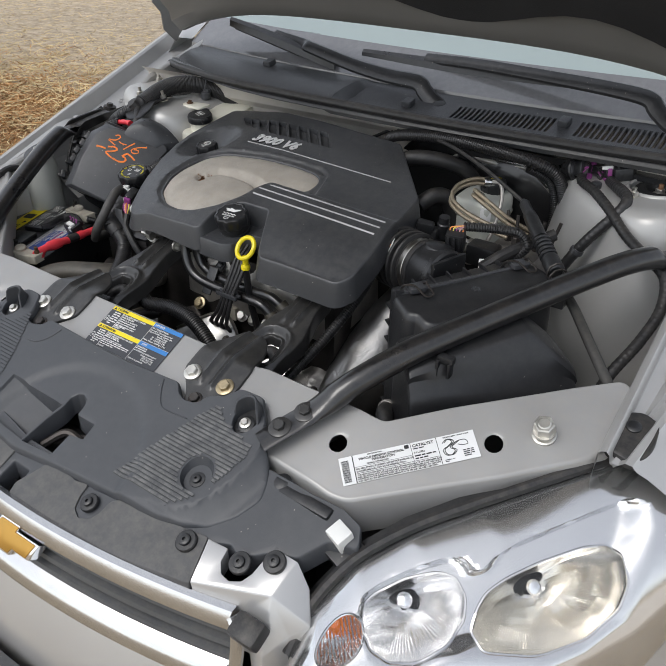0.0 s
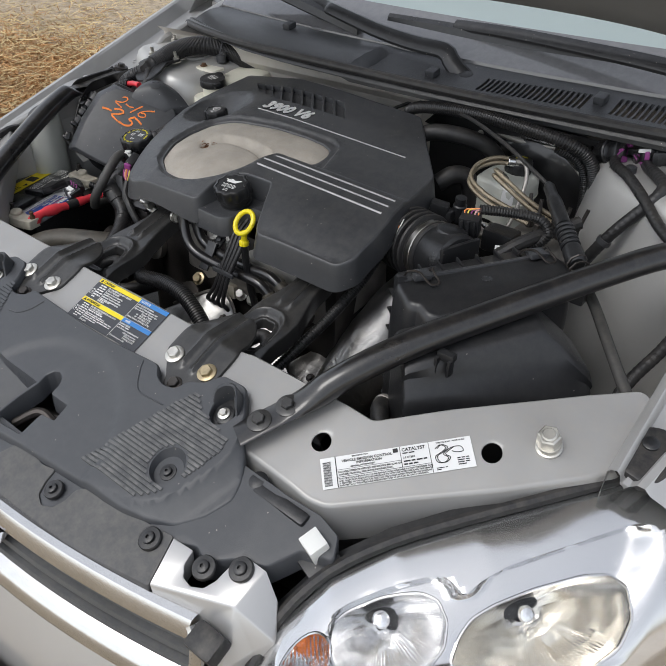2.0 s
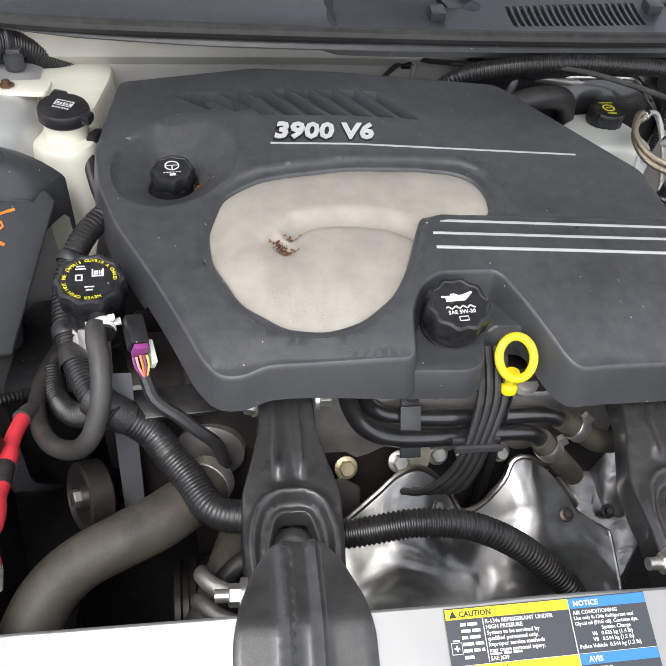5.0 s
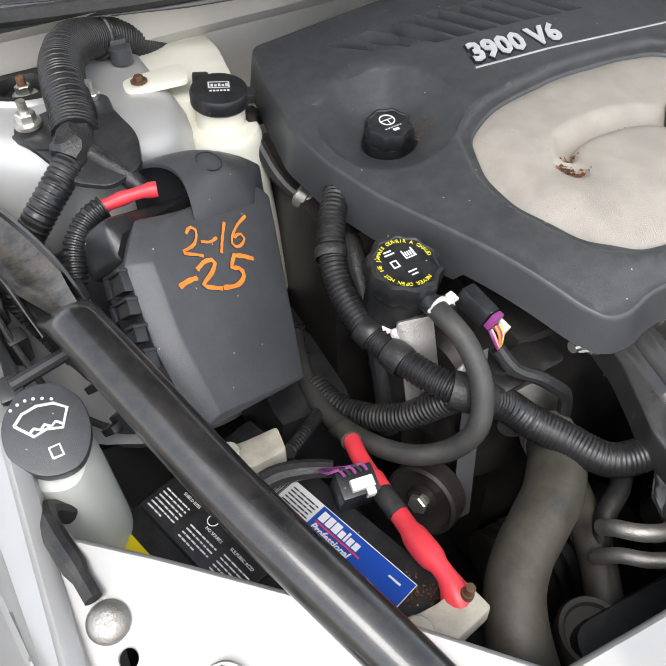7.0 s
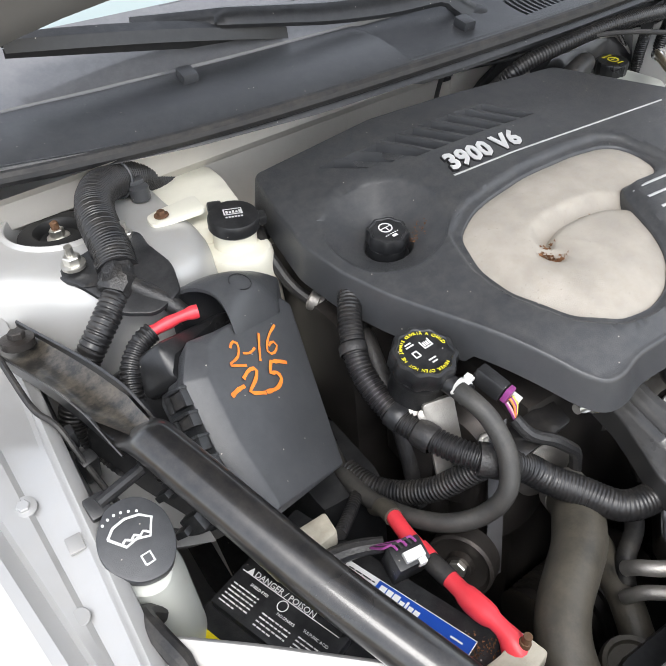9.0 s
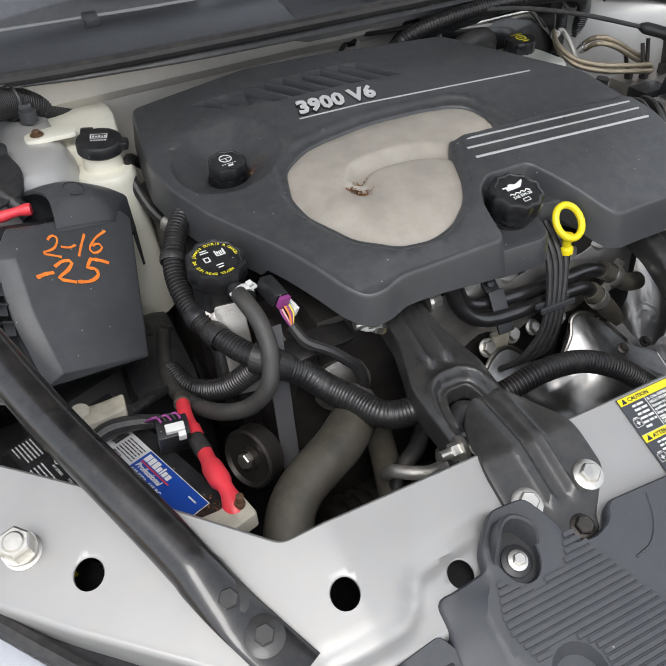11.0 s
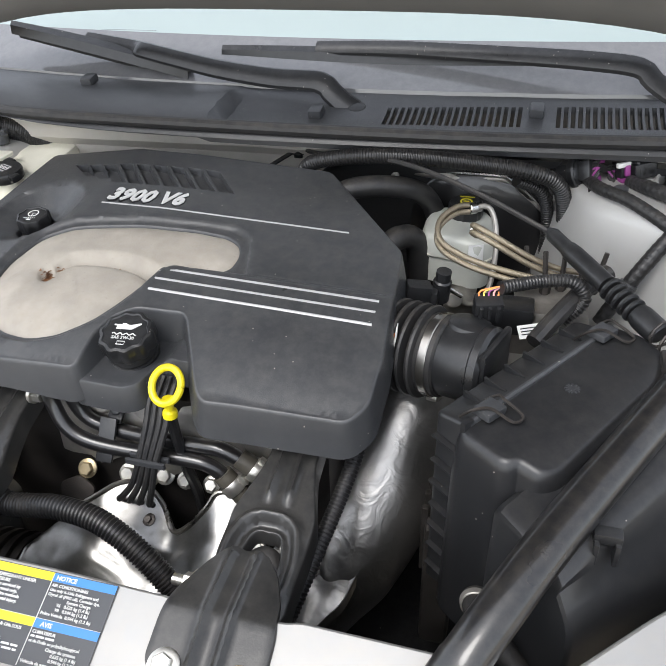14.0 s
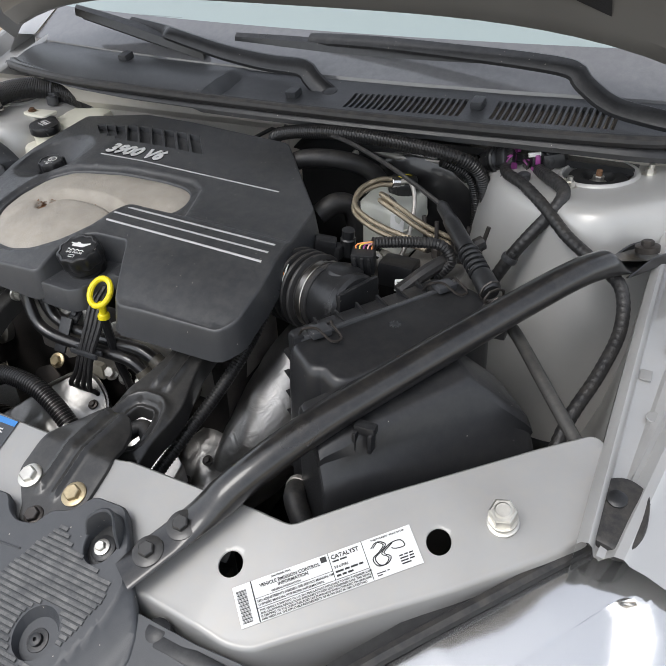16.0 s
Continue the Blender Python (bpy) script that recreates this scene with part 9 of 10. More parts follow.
# ---- coolant filler and hoses by the cover ----
cap, m = knob_cap("coolant_filler", (-0.353, 0.330, 0.891), (0.04, -0.22, 1), 0.0300, 0.022, 10, "black ribbed coolant cap with yellow and white warning print", "cap", 0.045)
ringtext = bmesh.new()
for word, start, rr, size in (("NEVER OPEN HOT", 292, 0.0200, 0.0046), ("NE JAMAIS OUVRIR A CHAUD", 174, 0.0200, 0.0046)):
    for k, ch in enumerate(word):
        a = radians(start - 7.7 * k)
        if ch != " ":
            g = m @ Matrix.Translation((rr * math.cos(a), rr * math.sin(a), -0.0008)) @ Matrix.Rotation(a - math.pi / 2, 4, "Z")
            ringtext = merge(ringtext, words(ch, size, g, 0.0003, align="CENTER"))
part("ring_words", ringtext, YELLOW_PRINT, cap, smooth=0)
part("cap_icons", bars([(0.002, 0.002, 0.010, 0.0014), (0.002, 0.002, 0.0014, 0.009), (0.0108, 0.002, 0.0014, 0.009)] + [(0.004 + 0.002 * k, 0.004, 0.0013, 0.005) for k in range(4)] + [(-0.012, -0.002, 0.0014, 0.007), (-0.007, -0.002, 0.0014, 0.007), (-0.012, -0.002, 0.006, 0.0014), (-0.012, 0.004, 0.006, 0.0014), (-0.004, -0.010, 0.008, 0.0015), (-0.003, -0.0135, 0.006, 0.0015), (-0.012, 0.011, 0.009, 0.0015), (-0.011, 0.014, 0.007, 0.0015)], m, -0.0006), PRINT, cap, smooth=0)
part("filler_neck", lathe([(0.024, -0.075), (0.026, -0.055), (0.026, -0.030), (0.0285, -0.026), (0.0285, -0.021)], m, 32), PLASTIC_DARK, cap)
part("filler_spout", lathe([(0.009, 0), (0.009, 0.022), (0.0105, 0.023), (0.0105, 0.026)], frame_on((-0.347, 0.312, 0.866), (0.25, -0.85, -0.15)), 16), PLASTIC_DARK, cap)
lone("overflow_hose", tube([(-0.346, 0.292, 0.868), (-0.344, 0.276, 0.866), (-0.340, 0.258, 0.856), (-0.340, 0.236, 0.834), (-0.350, 0.222, 0.806), (-0.368, 0.228, 0.782), (-0.392, 0.246, 0.768), (-0.412, 0.280, 0.756), (-0.425, 0.325, 0.745), (-0.426, 0.365, 0.740), (-0.42, 0.40, 0.738), (-0.41, 0.44, 0.74)], 0.0088, 14), DUSTY_RUBBER, "dusty black overflow hose looping from the coolant cap", "hose")
clampm = frame_on((-0.3405, 0.295, 0.8635), (0.25, -0.9, -0.1))
lone("overflow_clamp", merge(lathe([(0.0098, -0.005), (0.0104, -0.004), (0.0104, 0.004), (0.0098, 0.005)], clampm, 18), *[obox((0.013 * math.cos(a), 0.013 * math.sin(a), 0), (0.006, 0.003, 0.006), clampm, 0.0005) for a in (0.3, 0.9, 2.6)]), WHITE_PLASTIC, "white plastic clamp on the overflow hose", "clamp")
conduit = lone("main_conduit", tube([(-0.320, 0.500, 0.858), (-0.336, 0.476, 0.878), (-0.356, 0.446, 0.882), (-0.376, 0.415, 0.871), (-0.388, 0.380, 0.848), (-0.384, 0.335, 0.826), (-0.368, 0.290, 0.818), (-0.350, 0.256, 0.815), (-0.332, 0.240, 0.808)], 0.0122, 16, ribs=0.0042, depth=0.11), CONDUIT, "corrugated conduit curving round the coolant cap", "wire conduit")
part("tape_band", lathe([(0.0132, -0.009), (0.0138, -0.007), (0.0138, 0.007), (0.0132, 0.009)], frame_on((-0.374, 0.303, 0.8195), (-0.3, 0.94, 0.12)), 20, close=False), TAPE, conduit, "black tape band")
part("tape_band", lathe([(0.0132, -0.005), (0.0138, -0.004), (0.0138, 0.004), (0.0132, 0.005)], frame_on((-0.384, 0.400, 0.861), (-0.35, -0.85, -0.5)), 20, close=False), TAPE, conduit, "black tape band")
lone("main_conduit", tube([(-0.345, 0.252, 0.812), (-0.326, 0.250, 0.798), (-0.304, 0.244, 0.782), (-0.290, 0.230, 0.770), (-0.271, 0.206, 0.762), (-0.252, 0.177, 0.757), (-0.226, 0.167, 0.757), (-0.197, 0.168, 0.760), (-0.165, 0.162, 0.762)], 0.0146, 16, ribs=0.0036, depth=0.03), CONDUIT, "thick half-taped conduit passing the torque strut", "wire conduit")
lone("conduit_joint", tube([(-0.352, 0.258, 0.815), (-0.340, 0.250, 0.811), (-0.324, 0.249, 0.797)], 0.0156, 14), TAPE, "taped joint of two conduits", "tape")
lone("conduit_band", lathe([(0.0132, -0.007), (0.0138, -0.006), (0.0138, 0.006), (0.0132, 0.007)], frame_on((-0.3835, 0.333, 0.8255), (0.25, -0.93, -0.25)), 18), PLASTIC_DARK, "black band on the corrugated conduit", "clip")
lone("side_conduit", tube([(-0.420, 0.372, 0.738), (-0.412, 0.340, 0.738), (-0.396, 0.312, 0.745), (-0.376, 0.284, 0.765), (-0.356, 0.264, 0.792), (-0.345, 0.252, 0.810)], 0.0122, 14, ribs=0.0042, depth=0.11), CONDUIT, "corrugated conduit joining from below the fuse box", "wire conduit")
lone("front_conduit", tube([(-0.172, 0.160, 0.752), (-0.146, 0.152, 0.745), (-0.118, 0.150, 0.750), (-0.080, 0.150, 0.757), (-0.040, 0.148, 0.755), (-0.010, 0.143, 0.746), (0.020, 0.136, 0.729), (0.048, 0.128, 0.706), (0.074, 0.118, 0.680), (0.092, 0.105, 0.64), (0.10, 0.10, 0.59)], 0.0128, 16, ribs=0.0042, depth=0.11), CONDUIT, "corrugated conduit across the engine front", "wire conduit")
lone("mesh_sleeve", tube([(-0.336, 0.470, 0.845), (-0.350, 0.430, 0.835), (-0.358, 0.395, 0.815), (-0.362, 0.360, 0.785), (-0.366, 0.335, 0.745), (-0.37, 0.32, 0.70)], 0.0105, 12), TAPE, "black woven sleeve behind the coolant cap", "wire sleeve")
hose = thing("radiator_hose", (-0.30, 0.17, 0.70), "thick aged olive-black upper radiator hose", "hose")
part("hose_tube", tube([(-0.256, 0.235, 0.722), (-0.266, 0.212, 0.730), (-0.282, 0.194, 0.736), (-0.302, 0.176, 0.740), (-0.328, 0.160, 0.742), (-0.356, 0.143, 0.742), (-0.377, 0.123, 0.738), (-0.390, 0.097, 0.728), (-0.398, 0.06, 0.705), (-0.40, 0.02, 0.67)], lambda t: 0.0236 + 0.0010 * math.sin(9 * t), 22), RUBBER_GREY, hose)
lone("lower_hose", tube([(-0.226, 0.240, 0.66), (-0.234, 0.213, 0.66), (-0.245, 0.179, 0.658), (-0.258, 0.144, 0.652), (-0.273, 0.113, 0.64), (-0.285, 0.08, 0.61)], 0.016, 16), RUBBER_GREY, "olive lower coolant hose in the shade", "hose")
lone("heater_hose", tube([(-0.185, 0.205, 0.685), (-0.196, 0.193, 0.686), (-0.212, 0.178, 0.682), (-0.236, 0.166, 0.676), (-0.250, 0.152, 0.664), (-0.252, 0.14, 0.64)], 0.0095, 14), RUBBER, "small black hose below the conduit", "hose")
lone("hose_clamp_band", lathe([(0.0240, -0.008), (0.0248, -0.007), (0.0248, 0.007), (0.0240, 0.008)], frame_on((-0.258, 0.230, 0.724), (-0.35, -0.85, 0.3)), 28), ALUMINIUM, "steel spring band on the radiator hose", "clamp")
m = frame_on((-0.316, 0.292, 0.858), (0.2, -0.75, -0.25), (0.3, 0, 1)) @ Matrix.Scale(0.68, 4)
plug = thing("alternator_plug", (-0.298, 0.30, 0.87), "black plug with a purple lock hanging under the cover", "plug")
part("plug_shell", obox((0.008, 0, 0.004), (0.024, 0.024, 0.044), m, 0.004), PLASTIC_DARK, plug)
part("plug_neck", obox((0.010, 0, 0.031), (0.020, 0.018, 0.008), m, 0.002), PURPLE, plug, "purple lock")
part("plug_latch", obox((-0.002, -0.018, 0.030), (0.016, 0.006, 0.034), m, 0.001), WHITE_PLASTIC, plug, "grey latch")
for k, mat in enumerate((YELLOW_WIRE, PURPLE, ORANGE_WIRE, PINK_WIRE, PURPLE)):
    s = m @ Vector((0.006 - 0.004 * (k // 3), -0.008 + 0.004 * k, 0.036))
    part("plug_wire", tube([s, s + Vector((0.002, -0.005, -0.008)), Vector((-0.306, 0.262, 0.830))], 0.0012, 6), mat, plug)
lone("plug_branch", tube([(-0.306, 0.264, 0.832), (-0.298, 0.250, 0.818), (-0.278, 0.240, 0.806), (-0.262, 0.236, 0.790), (-0.248, 0.236, 0.772), (-0.240, 0.238, 0.74)], 0.0062, 10), TAPE, "taped branch below the purple plug", "wire bundle")
# accessory drive and brackets in the shade below the cover
drive = thing("accessory_drive", (-0.33, 0.30, 0.60), "dark grimy belt drive with a ribbed belt", "belt drive")
part("belt", loft([[(-0.337 + dx - 0.006 * t, 0.262 - 0.02 * t, 0.840 - 0.21 * t) for dx in (0.0, 0.004, 0.008, 0.012, 0.016, 0.020)] for t in [k / 6 for k in range(7)]]), BELT, drive, "grey ribbed belt")
part("idler", merge(lathe([(0.032, -0.012), (0.034, -0.010), (0.034, 0.010), (0.031, 0.012), (0.028, 0.008), (0.014, 0.006), (0.012, 0.012), (0.004, 0.012)], frame_on((-0.372, 0.248, 0.690), (-0.85, -0.45, 0.3)), 36)), STEEL_DARK, drive, "dark idler pulley")
part("idler_nut", hexagon(0.009, 0.010, 0.018, frame_on((-0.372, 0.248, 0.690), (-0.85, -0.45, 0.3))), ZINC, drive)
part("alternator", lathe([(0.055, -0.05), (0.062, -0.04), (0.062, 0.03), (0.05, 0.045), (0.02, 0.05)], frame_on((-0.30, 0.330, 0.745), (-0.9, -0.3, 0.2)), 32), STEEL_DARK, drive, "grimy alternator, darkened for the shade under the cover")
part("drive_bracket", slab(rounded([(-0.05, -0.012), (0.05, -0.016), (0.052, 0.014), (-0.048, 0.016)], 0.006), 0.006, frame_on((-0.294, 0.258, 0.806), (0.05, -0.35, 1), (1, 0.12, 0.05)), 0.001), BLACK_STEEL, drive, "black bracket")
q = frame_on((-0.318, 0.280, 0.792), (-0.1, -0.6, 0.8))
part("bracket_bolt", merge(lathe([(0.0105, 0), (0.0105, 0.002), (0.009, 0.003)], q, 20), hexagon(0.0072, 0.002, 0.009, q)), ZINC, drive)
part("filler_tab", merge(slab(rounded([(-0.014, -0.016), (0.016, -0.018), (0.020, 0.012), (0.004, 0.020), (-0.014, 0.014)], 0.006), 0.004, frame_on((-0.366, 0.318, 0.832), (-0.25, -0.7, 0.65)) @ Matrix.Scale(0.75, 4), 0.001), lathe([(0.005, 0.002), (0.005, 0.005), (0.003, 0.006)], frame_on((-0.368, 0.316, 0.832), (-0.25, -0.7, 0.65)), 16)), ALUMINIUM, drive, "bare metal mounting tab")
part("filler_strut", slab(rounded([(-0.014, -0.05), (0.016, -0.05), (0.018, 0.05), (-0.012, 0.05)], 0.005), 0.005, frame_on((-0.358, 0.294, 0.800), (-0.3, -0.85, 0.3), (0.95, -0.3, 0.1)), 0.001), ALUMINIUM, drive, "bare metal strut")
part("side_casting", sheet(rounded([(-0.335, 0.275), (-0.262, 0.268), (-0.222, 0.285), (-0.22, 0.40), (-0.335, 0.42)], 0.012, 4), lambda x, y: 0.752 + 0.18 * (y - 0.28) + 0.006 * math.sin(70 * x) + 0.003 * noise.noise((x * 60, y * 60, 1)), step=0.008, skirt=((0.003, -0.002), (0.006, -0.010), (0.006, -0.10))), STEEL_DARK, drive, "grimy cast engine end")
part("pump_cover", lathe([(0.030, -0.03), (0.031, 0.0), (0.029, 0.006), (0.020, 0.008), (0.018, 0.012), (0.006, 0.012)], frame_on((-0.262, 0.300, 0.782), (-0.45, -0.65, 0.6)), 30), ALUMINIUM, drive, "dirty cast pump cover")
# added dark block: hides the pale wall where the gap is dark
part("rear_filler", obox((-0.325, 0.535, 0.70), (0.095, 0.215, 0.30), None, 0.02), STEEL_DARK, drive, "dark block added to cover the pale wall beside the engine")
q = frame_on((-0.212, 0.251, 0.803), (-0.88, -0.08, 0.38))
sensor = thing("coolant_sensor", (-0.20, 0.252, 0.798), "brass and pale zinc sensor beside the torque strut", "sensor")
part("sensor_hex", hexagon(0.0085, 0.0, 0.010, q), ZINC, sensor)
part("sensor_tip", lathe([(0.0045, 0.010), (0.006, 0.012), (0.006, 0.020), (0.0045, 0.026), (0.002, 0.027)], q, 16), WHITE_PLASTIC, sensor)
part("sensor_base", lathe([(0.0075, -0.020), (0.0075, -0.003), (0.0095, -0.002), (0.0095, 0.0)], q, 18), ZINC_YELLOW, sensor, "brass base")
part("tensioner_arm", obox((-0.350, 0.330, 0.72), (0.03, 0.05, 0.14), frame_on((0, 0, 0), (0, 0, 1)), 0.01), STEEL_DARK, drive)
lone("thermostat_housing", merge(lathe([(0.028, -0.05), (0.030, -0.02), (0.034, -0.018), (0.034, 0.0), (0.024, 0.006)], frame_on((-0.256, 0.262, 0.728), (-0.1, -1, 0.1)), 24)), ALUMINIUM, "pale cast thermostat housing with a banded hose", "housing")
lone("air_line", tube([(-0.362, 0.610, 0.88), (-0.378, 0.590, 0.900), (-0.385, 0.560, 0.890), (-0.378, 0.535, 0.862), (-0.366, 0.515, 0.845), (-0.352, 0.498, 0.838), (-0.345, 0.48, 0.83)], 0.0065, 10), RUBBER, "black air conditioning line beside the cover", "pipe")
lone("line_coupling", lathe([(0.010, -0.016), (0.012, -0.014), (0.012, -0.004), (0.010, -0.003), (0.010, 0.003), (0.012, 0.004), (0.012, 0.014), (0.010, 0.016)], frame_on((-0.356, 0.503, 0.840), (0.5, -0.75, -0.3)), 20), ALUMINIUM, "aluminium coupling on the air conditioning line", "fitting")
lone("air_line", tube([(-0.262, 0.150, 0.70), (-0.261, 0.138, 0.716), (-0.252, 0.126, 0.721), (-0.233, 0.117, 0.720), (-0.213, 0.117, 0.720), (-0.19, 0.116, 0.72)], 0.0072, 12), ALUMINIUM, "bare aluminium air conditioning pipe behind the tie bar", "pipe")
lone("line_muffler", lathe([(0.006, -0.022), (0.0150, -0.019), (0.0165, -0.016), (0.0165, 0.016), (0.0150, 0.019), (0.006, 0.022)], frame_on((-0.198, 0.119, 0.720), (1, -0.12, 0)), 28), ALUMINIUM, "dull aluminium muffler on the air conditioning pipe", "muffler")
lone("air_line", tube([(-0.268, 0.14, 0.67), (-0.262, 0.126, 0.692), (-0.248, 0.110, 0.699), (-0.228, 0.100, 0.701), (-0.206, 0.097, 0.700), (-0.18, 0.098, 0.700), (-0.16, 0.10, 0.70)], 0.0068, 12), ALUMINIUM, "lower bare aluminium air conditioning pipe", "pipe")
lone("fan_shroud", sheet(rounded([(-0.33, 0.040), (0.30, 0.040), (0.30, 0.100), (-0.33, 0.100)], 0.02), lambda x, y: 0.66 + 0.3 * (y - 0.06), step=0.03, skirt=((0.004, -0.01), (0.005, -0.2))), PLASTIC_DARK, "black fan shroud behind the radiator", "shroud")
lone("wiring_shelf", obox((-0.43, 0.42, 0.66), (0.08, 0.16, 0.16), None, 0.02), PLASTIC_DARK, "dark plastic shelf below the fuse box", "shelf")
pump = thing("compressor", (-0.22, 0.20, 0.50), "dark grimy compressor low in the bay", "compressor")
m = frame_on((-0.22, 0.205, 0.535), (1, 0.05, 0))
part("compressor_body", lathe([(0.050, -0.08)] + [q for k in range(7) for q in ((0.056, -0.078 + 0.016 * k), (0.056, -0.072 + 0.016 * k), (0.051, -0.070 + 0.016 * k), (0.051, -0.064 + 0.016 * k))] + [(0.045, 0.07)], m, 28), STEEL_DARK, pump)
part("compressor_lug", obox((0.03, 0.055, 0.0), (0.03, 0.03, 0.05), m, 0.005), STEEL_DARK, pump)
lone("fan_motor_cap", lathe([(0.028, -0.02), (0.030, 0.0), (0.028, 0.005), (0.024, 0.004), (0.022, 0.0), (0.012, 0.0), (0.010, 0.004), (0.004, 0.004)], frame_on((-0.309, 0.093, 0.66), (0, -0.1, 1)), 28), RUBBER_GREY, "grimy olive round cap low beside the hose", "cap")

# ---- printed labels ----
rng = random.Random(21)
tie_up = Vector((0, -0.42, 1)).normalized()


def plate(name, m, w, h, mat, label):
    root = thing(name, m.translation, label, "label")
    part("label_sheet", slab([(0, 0), (w, 0), (w, h), (0, h)], 0.0004, m @ Matrix.Translation((0, 0, 0.0014))), mat, root, smooth=0)
    return root


W, H = 0.150, 0.074
M = frame_on((-0.0865, -0.0225, support(0, -0.0225)), tie_up, (1, 0.012, 0))
L = plate("warning_label", M, W, H, LABEL_BLACK, "charcoal air conditioning warning label with yellow and blue bars")


def field(name, x, y, w, h, mat, z=0.0019):
    part(name, slab([(x, y), (x + w, y), (x + w, y + h), (x, y + h)], 0.0003, M @ Matrix.Translation((0, 0, z))), mat, L, smooth=0)


for y in (0.0665, 0.0300):
    field("yellow_bar", 0.0005, y, 0.0905, 0.0068, LABEL_YELLOW)
    field("blue_bar", 0.0917, y, 0.0578, 0.0068, LABEL_BLUE)
for x, y, w, h in ((0.0908, 0.001, 0.0006, 0.072), (0.0265, 0.001, 0.0006, 0.0285), (0.0265, 0.038, 0.0006, 0.0280), (0.0005, 0.0370, 0.149, 0.0003)):
    field("rule", x, y, w, h, PRINT)


def put_words(rows, mat, name, m, parent, z=0.0022, tall=0.0002):
    b = bmesh.new()
    for text_, x, y, s in rows:
        b = merge(b, words(text_, s, m @ Matrix.Translation((x, y, z)), tall, bold=s * 0.018))
    part(name, b, mat, parent, smooth=0)


for row in (("CAUTION", 0.010, 0.0680, 0.0052), ("ATTENTION", 0.010, 0.0315, 0.0052)):
    put_words([row], INK, "heading", M, L)
for y in (0.0675, 0.0310):
    part("heading_triangle", slab([(0.003, y), (0.0085, y), (0.00575, y + 0.005)], 0.0002, M @ Matrix.Translation((0, 0, 0.0022))), INK, L, smooth=0)
put_words([("NOTICE", 0.0945, 0.0680, 0.0052), ("AVIS", 0.0975, 0.0315, 0.0052),
           ("R-134a REFRIGERANT UNDER", 0.0280, 0.0625, 0.0038), ("HIGH PRESSURE", 0.0280, 0.0588, 0.0038), ("System to be serviced by", 0.0280, 0.0551, 0.0038), ("qualified personnel only.", 0.0280, 0.0514, 0.0038), ("Improper service methods", 0.0280, 0.0477, 0.0038), ("may cause personal injury.", 0.0280, 0.0440, 0.0038), ("SAE J639", 0.0280, 0.0388, 0.0036),
           ("AIR CONDITIONING", 0.0930, 0.0625, 0.0036), ("Use only R-134a Refrigerant and", 0.0930, 0.0589, 0.0034), ("Glycol oil (PAG oil). Contains dye.", 0.0930, 0.0553, 0.0034), ("System Charge", 0.112, 0.0517, 0.0036), ("V6   0.635 kg (1.4 lb)", 0.104, 0.0480, 0.0036), ("V8   0.544 kg (1.2 lb)", 0.104, 0.0443, 0.0036), ("Police Vehicle  0.544 kg (1.2 lb)", 0.0930, 0.0403, 0.0036),
           ("FLUIDE FRIGORIGENE R-134a SOUS", 0.0280, 0.0260, 0.0035), ("HAUTE PRESSION", 0.0280, 0.0226, 0.0035), ("personnel qualifie seulement.", 0.0280, 0.0158, 0.0035), ("SAE J639", 0.0280, 0.0022, 0.0035),
           ("CLIMATISEUR", 0.0930, 0.0260, 0.0035), ("et de l'huile au polyalkyleneglycol", 0.0930, 0.0192, 0.0034), ("Charge du systeme", 0.110, 0.0150, 0.0035), ("0.635 kg (1.4 lb)", 0.116, 0.0114, 0.0035), ("0.544 kg (1.2 lb)", 0.116, 0.0078, 0.0035), ("Vehicule de patrouille", 0.0930, 0.0040, 0.0035)], PRINT, "label_text", M, L)
part("small_print", bars(print_rows(rng, 0.0100, 0.0400, 0.0150, 0.0250, 6, 0.5) + print_rows(rng, 0.0100, 0.0030, 0.0155, 0.0255, 7, 0.5) + print_rows(rng, 0.0280, 0.0415, 0.055, 0.0024, 1, 0.6) + print_rows(rng, 0.0280, 0.0190, 0.058, 0.0032, 1, 0.6) + print_rows(rng, 0.0280, 0.0060, 0.058, 0.0095, 3, 0.5) + print_rows(rng, 0.0930, 0.0222, 0.052, 0.0032, 1, 0.5), M, 0.0022), PRINT, L, smooth=0)
for y in (0.0445, 0.0105):
    part("fan_symbol", merge(tube([M @ Vector((x, yy, 0.0022)) for x, yy in ((0.0018, y), (0.0092, y), (0.0092, y + 0.0072), (0.0018, y + 0.0072), (0.0018, y))], 0.0003, 4, straight=True), bars([(0.0035, y + 0.0030, 0.0040, 0.0012), (0.0049, y + 0.0016, 0.0012, 0.0040), (0.0030, y + 0.0080, 0.0050, 0.0010)], M, 0.0022)), PRINT, L, smooth=0)

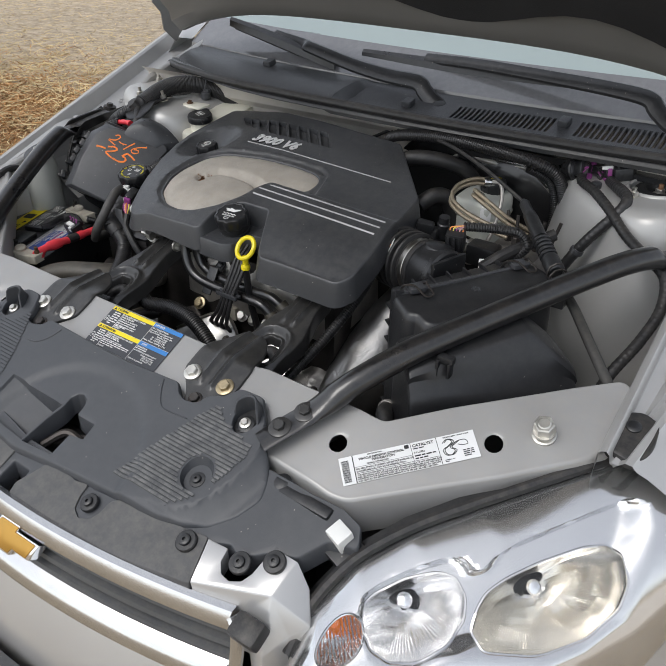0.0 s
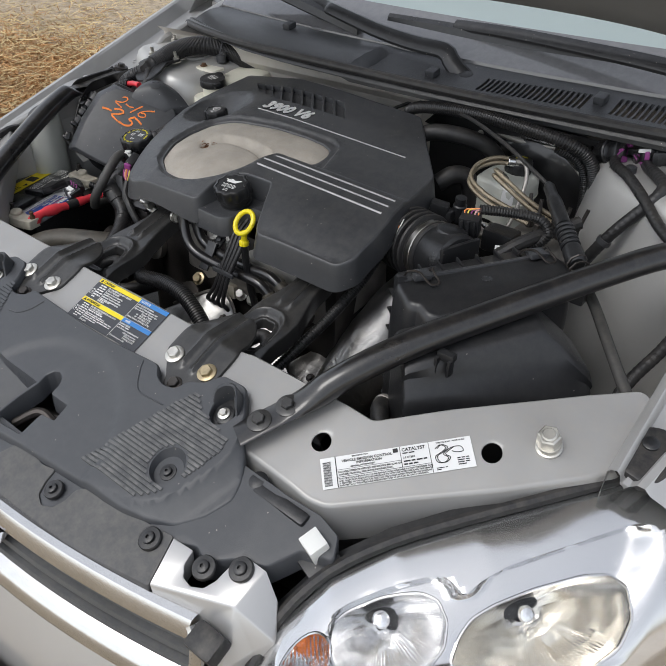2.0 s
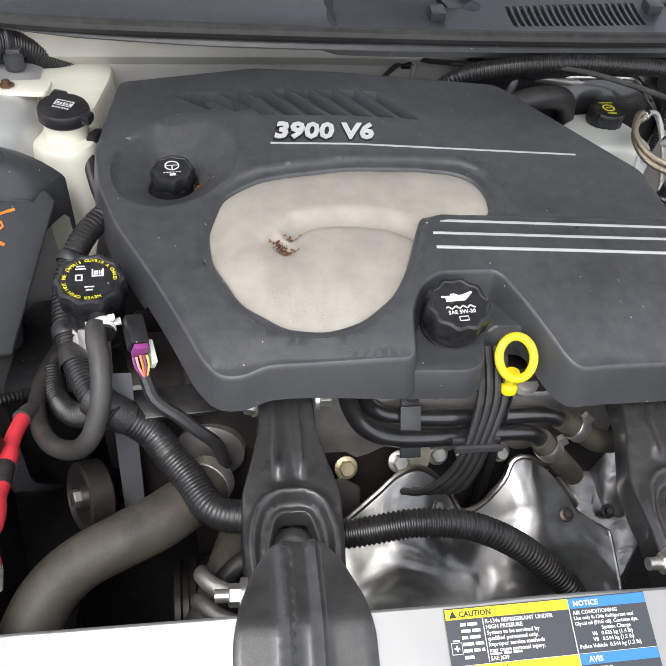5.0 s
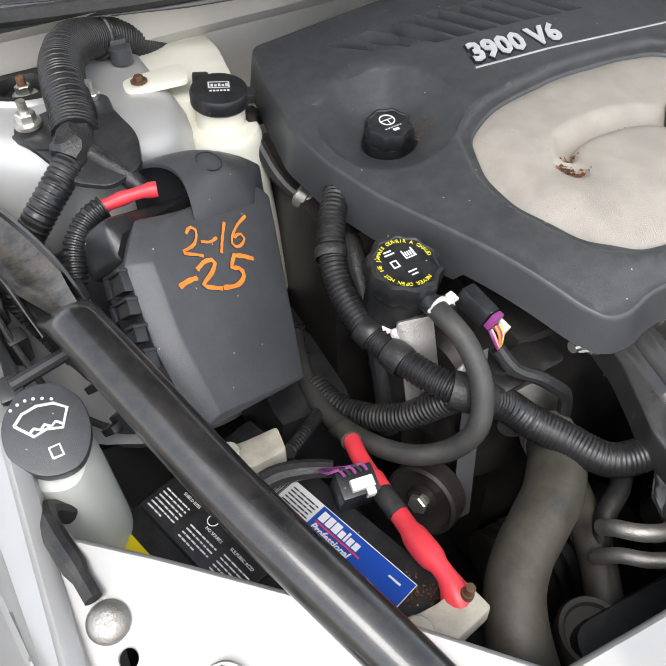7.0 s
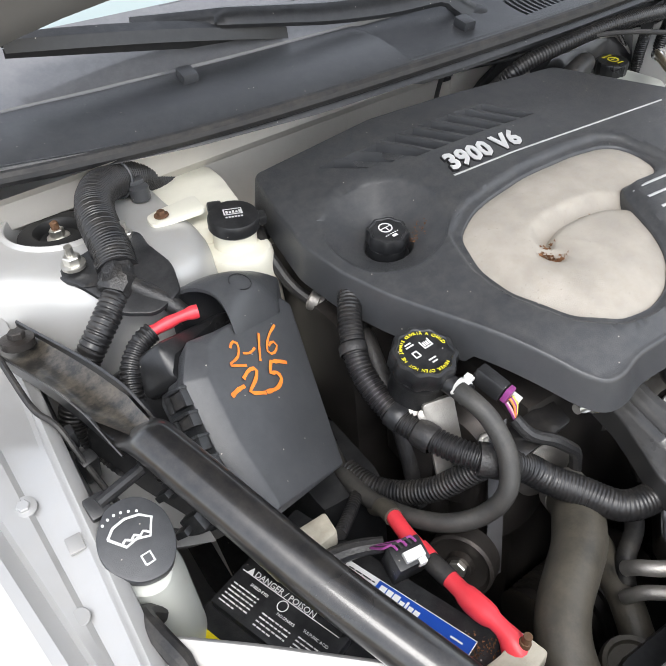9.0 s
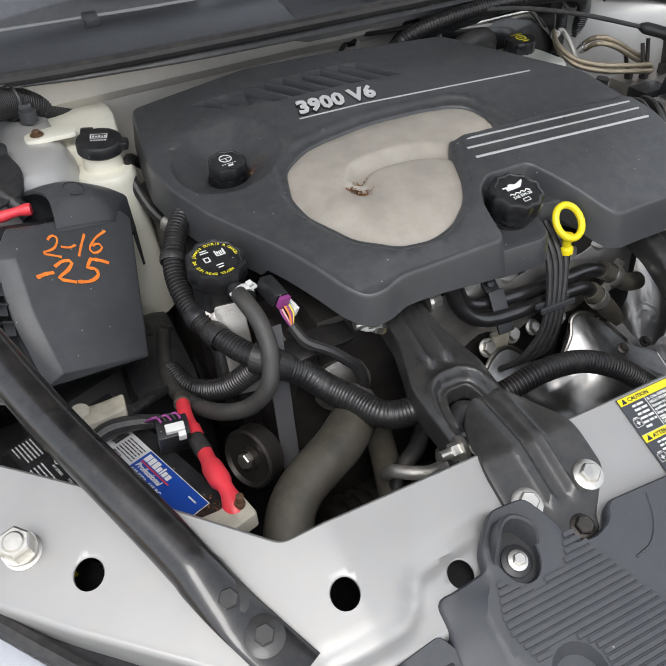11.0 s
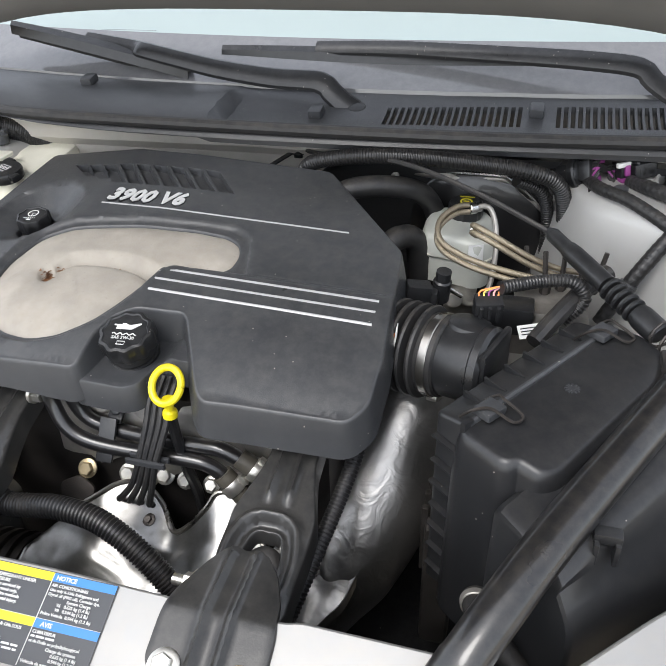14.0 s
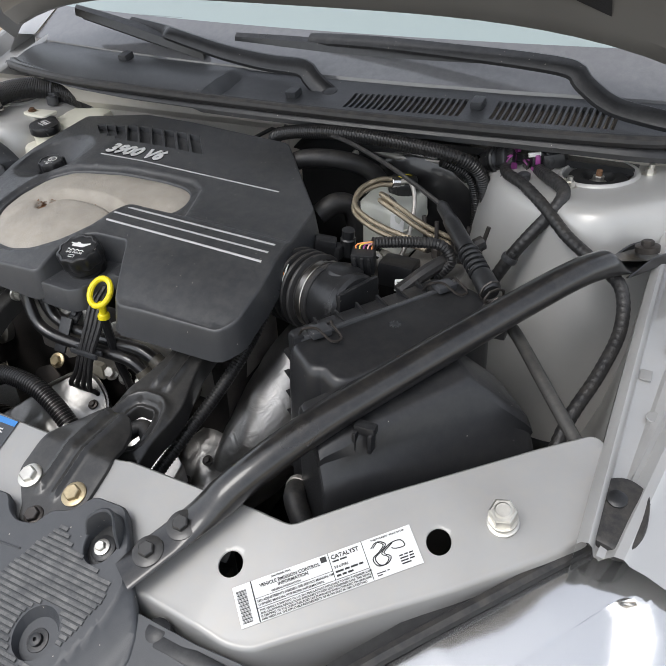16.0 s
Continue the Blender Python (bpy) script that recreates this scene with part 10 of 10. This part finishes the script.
# emission label on the driver side panel
a, b_, c_ = Vector((0.3865, -0.0175, 0)), Vector((0.5105, 0.0920, 0)), Vector((0.4085, -0.0390, 0))
for v in (a, b_, c_):
    v.z = support(v.x, v.y)
ex = (b_ - a).normalized()
up_ = ex.cross((a - c_)).normalized()
E_M = frame_on(c_, up_, ex)
EW, EH = (b_ - a).length, 0.0365
E_L = plate("emission_label", E_M, EW, EH, LABEL_WHITE, "white emission control label with small black print")
put_words([("2006 MODEL YEAR", 0.036, 0.0335, 0.0022), ("VEHICLE EMISSION CONTROL", 0.0240, 0.0285, 0.0042), ("INFORMATION", 0.0400, 0.0247, 0.0042), ("GENERAL INFORMATION", 0.0330, 0.0215, 0.0024), ("CATALYST", 0.0915, 0.0300, 0.0055), ("NO ADJUSTMENTS NEEDED. SEE SERVICE MANUAL OR", 0.0190, 0.0165, 0.0029), ("OWNERS MANUAL FOR MORE INFORMATION.", 0.0190, 0.0132, 0.0029), ("3.9 LITERS", 0.092, 0.0215, 0.0030),
           ("THIS VEHICLE CONFORMS TO U.S. EPA REGULATIONS APPLICABLE TO NEW PASSENGER CARS", 0.0190, 0.0086, 0.00245), ("AND CALIFORNIA REGULATIONS APPLICABLE TO NEW LEV2 PASSENGER CARS. THIS VEHICLE", 0.0190, 0.0060, 0.00245), ("IS CERTIFIED TO THE CLEAN FUEL FLEET LEV STANDARDS WHEN OPERATED ON GASOLINE", 0.0190, 0.0034, 0.00245), ("AND MEETS ALL THE APPLICABLE REQUIREMENTS OF 40 CFR PART 86. OBD II CERTIFIED.", 0.0190, 0.0008, 0.00245), ("THROTTLE BODY", 0.130, 0.0330, 0.0020), ("FRONT OF CAR", 0.148, 0.0330, 0.0020)], INK, "label_text", E_M, E_L, 0.0018)
part("bar_code", bars([(0.0025, 0.0030 + 0.0010 * k, 0.0090, 0.0004 + 0.0003 * (k % 3 == 0)) for k in range(29)], E_M, 0.0018), INK, E_L, smooth=0)
part("rules", bars([(0.0166, 0.0, 0.0011, EH), (0.0895, 0.0115, 0.0006, EH - 0.0115), (0.1215, 0.0, 0.0006, EH), (0.0172, 0.0115, 0.1043, 0.0005), (0.0172, 0.0200, 0.0723, 0.0004)], E_M, 0.0018), INK, E_L, smooth=0)
part("small_print", bars(print_rows(rng, 0.092, 0.0265, 0.024, 0.0024, 1, 0.6) + print_rows(rng, 0.092, 0.0130, 0.026, 0.0070, 2, 0.5) + print_rows(rng, 0.126, 0.0015, 0.012, 0.004, 2, 0.5) + print_rows(rng, 0.150, 0.0040, 0.013, 0.010, 4, 0.5) + [(0.0820, 0.0300, 0.0055, 0.0050)], E_M, 0.0018), INK, E_L, smooth=0)
coil = [E_M @ Vector((x, y, 0.0018)) for x, y in ((0.128, 0.027), (0.134, 0.031), (0.140, 0.027), (0.134, 0.022), (0.127, 0.018), (0.129, 0.011), (0.136, 0.010), (0.141, 0.015), (0.136, 0.020), (0.146, 0.026), (0.156, 0.026), (0.158, 0.020), (0.150, 0.020), (0.146, 0.022))]
part("hose_diagram", merge(tube(coil, 0.00045, 4, 0.002), tube([p + ex * 0.0022 + up_ * 0.0 for p in coil[:10]], 0.00045, 4, 0.002)), INK, E_L, smooth=0)
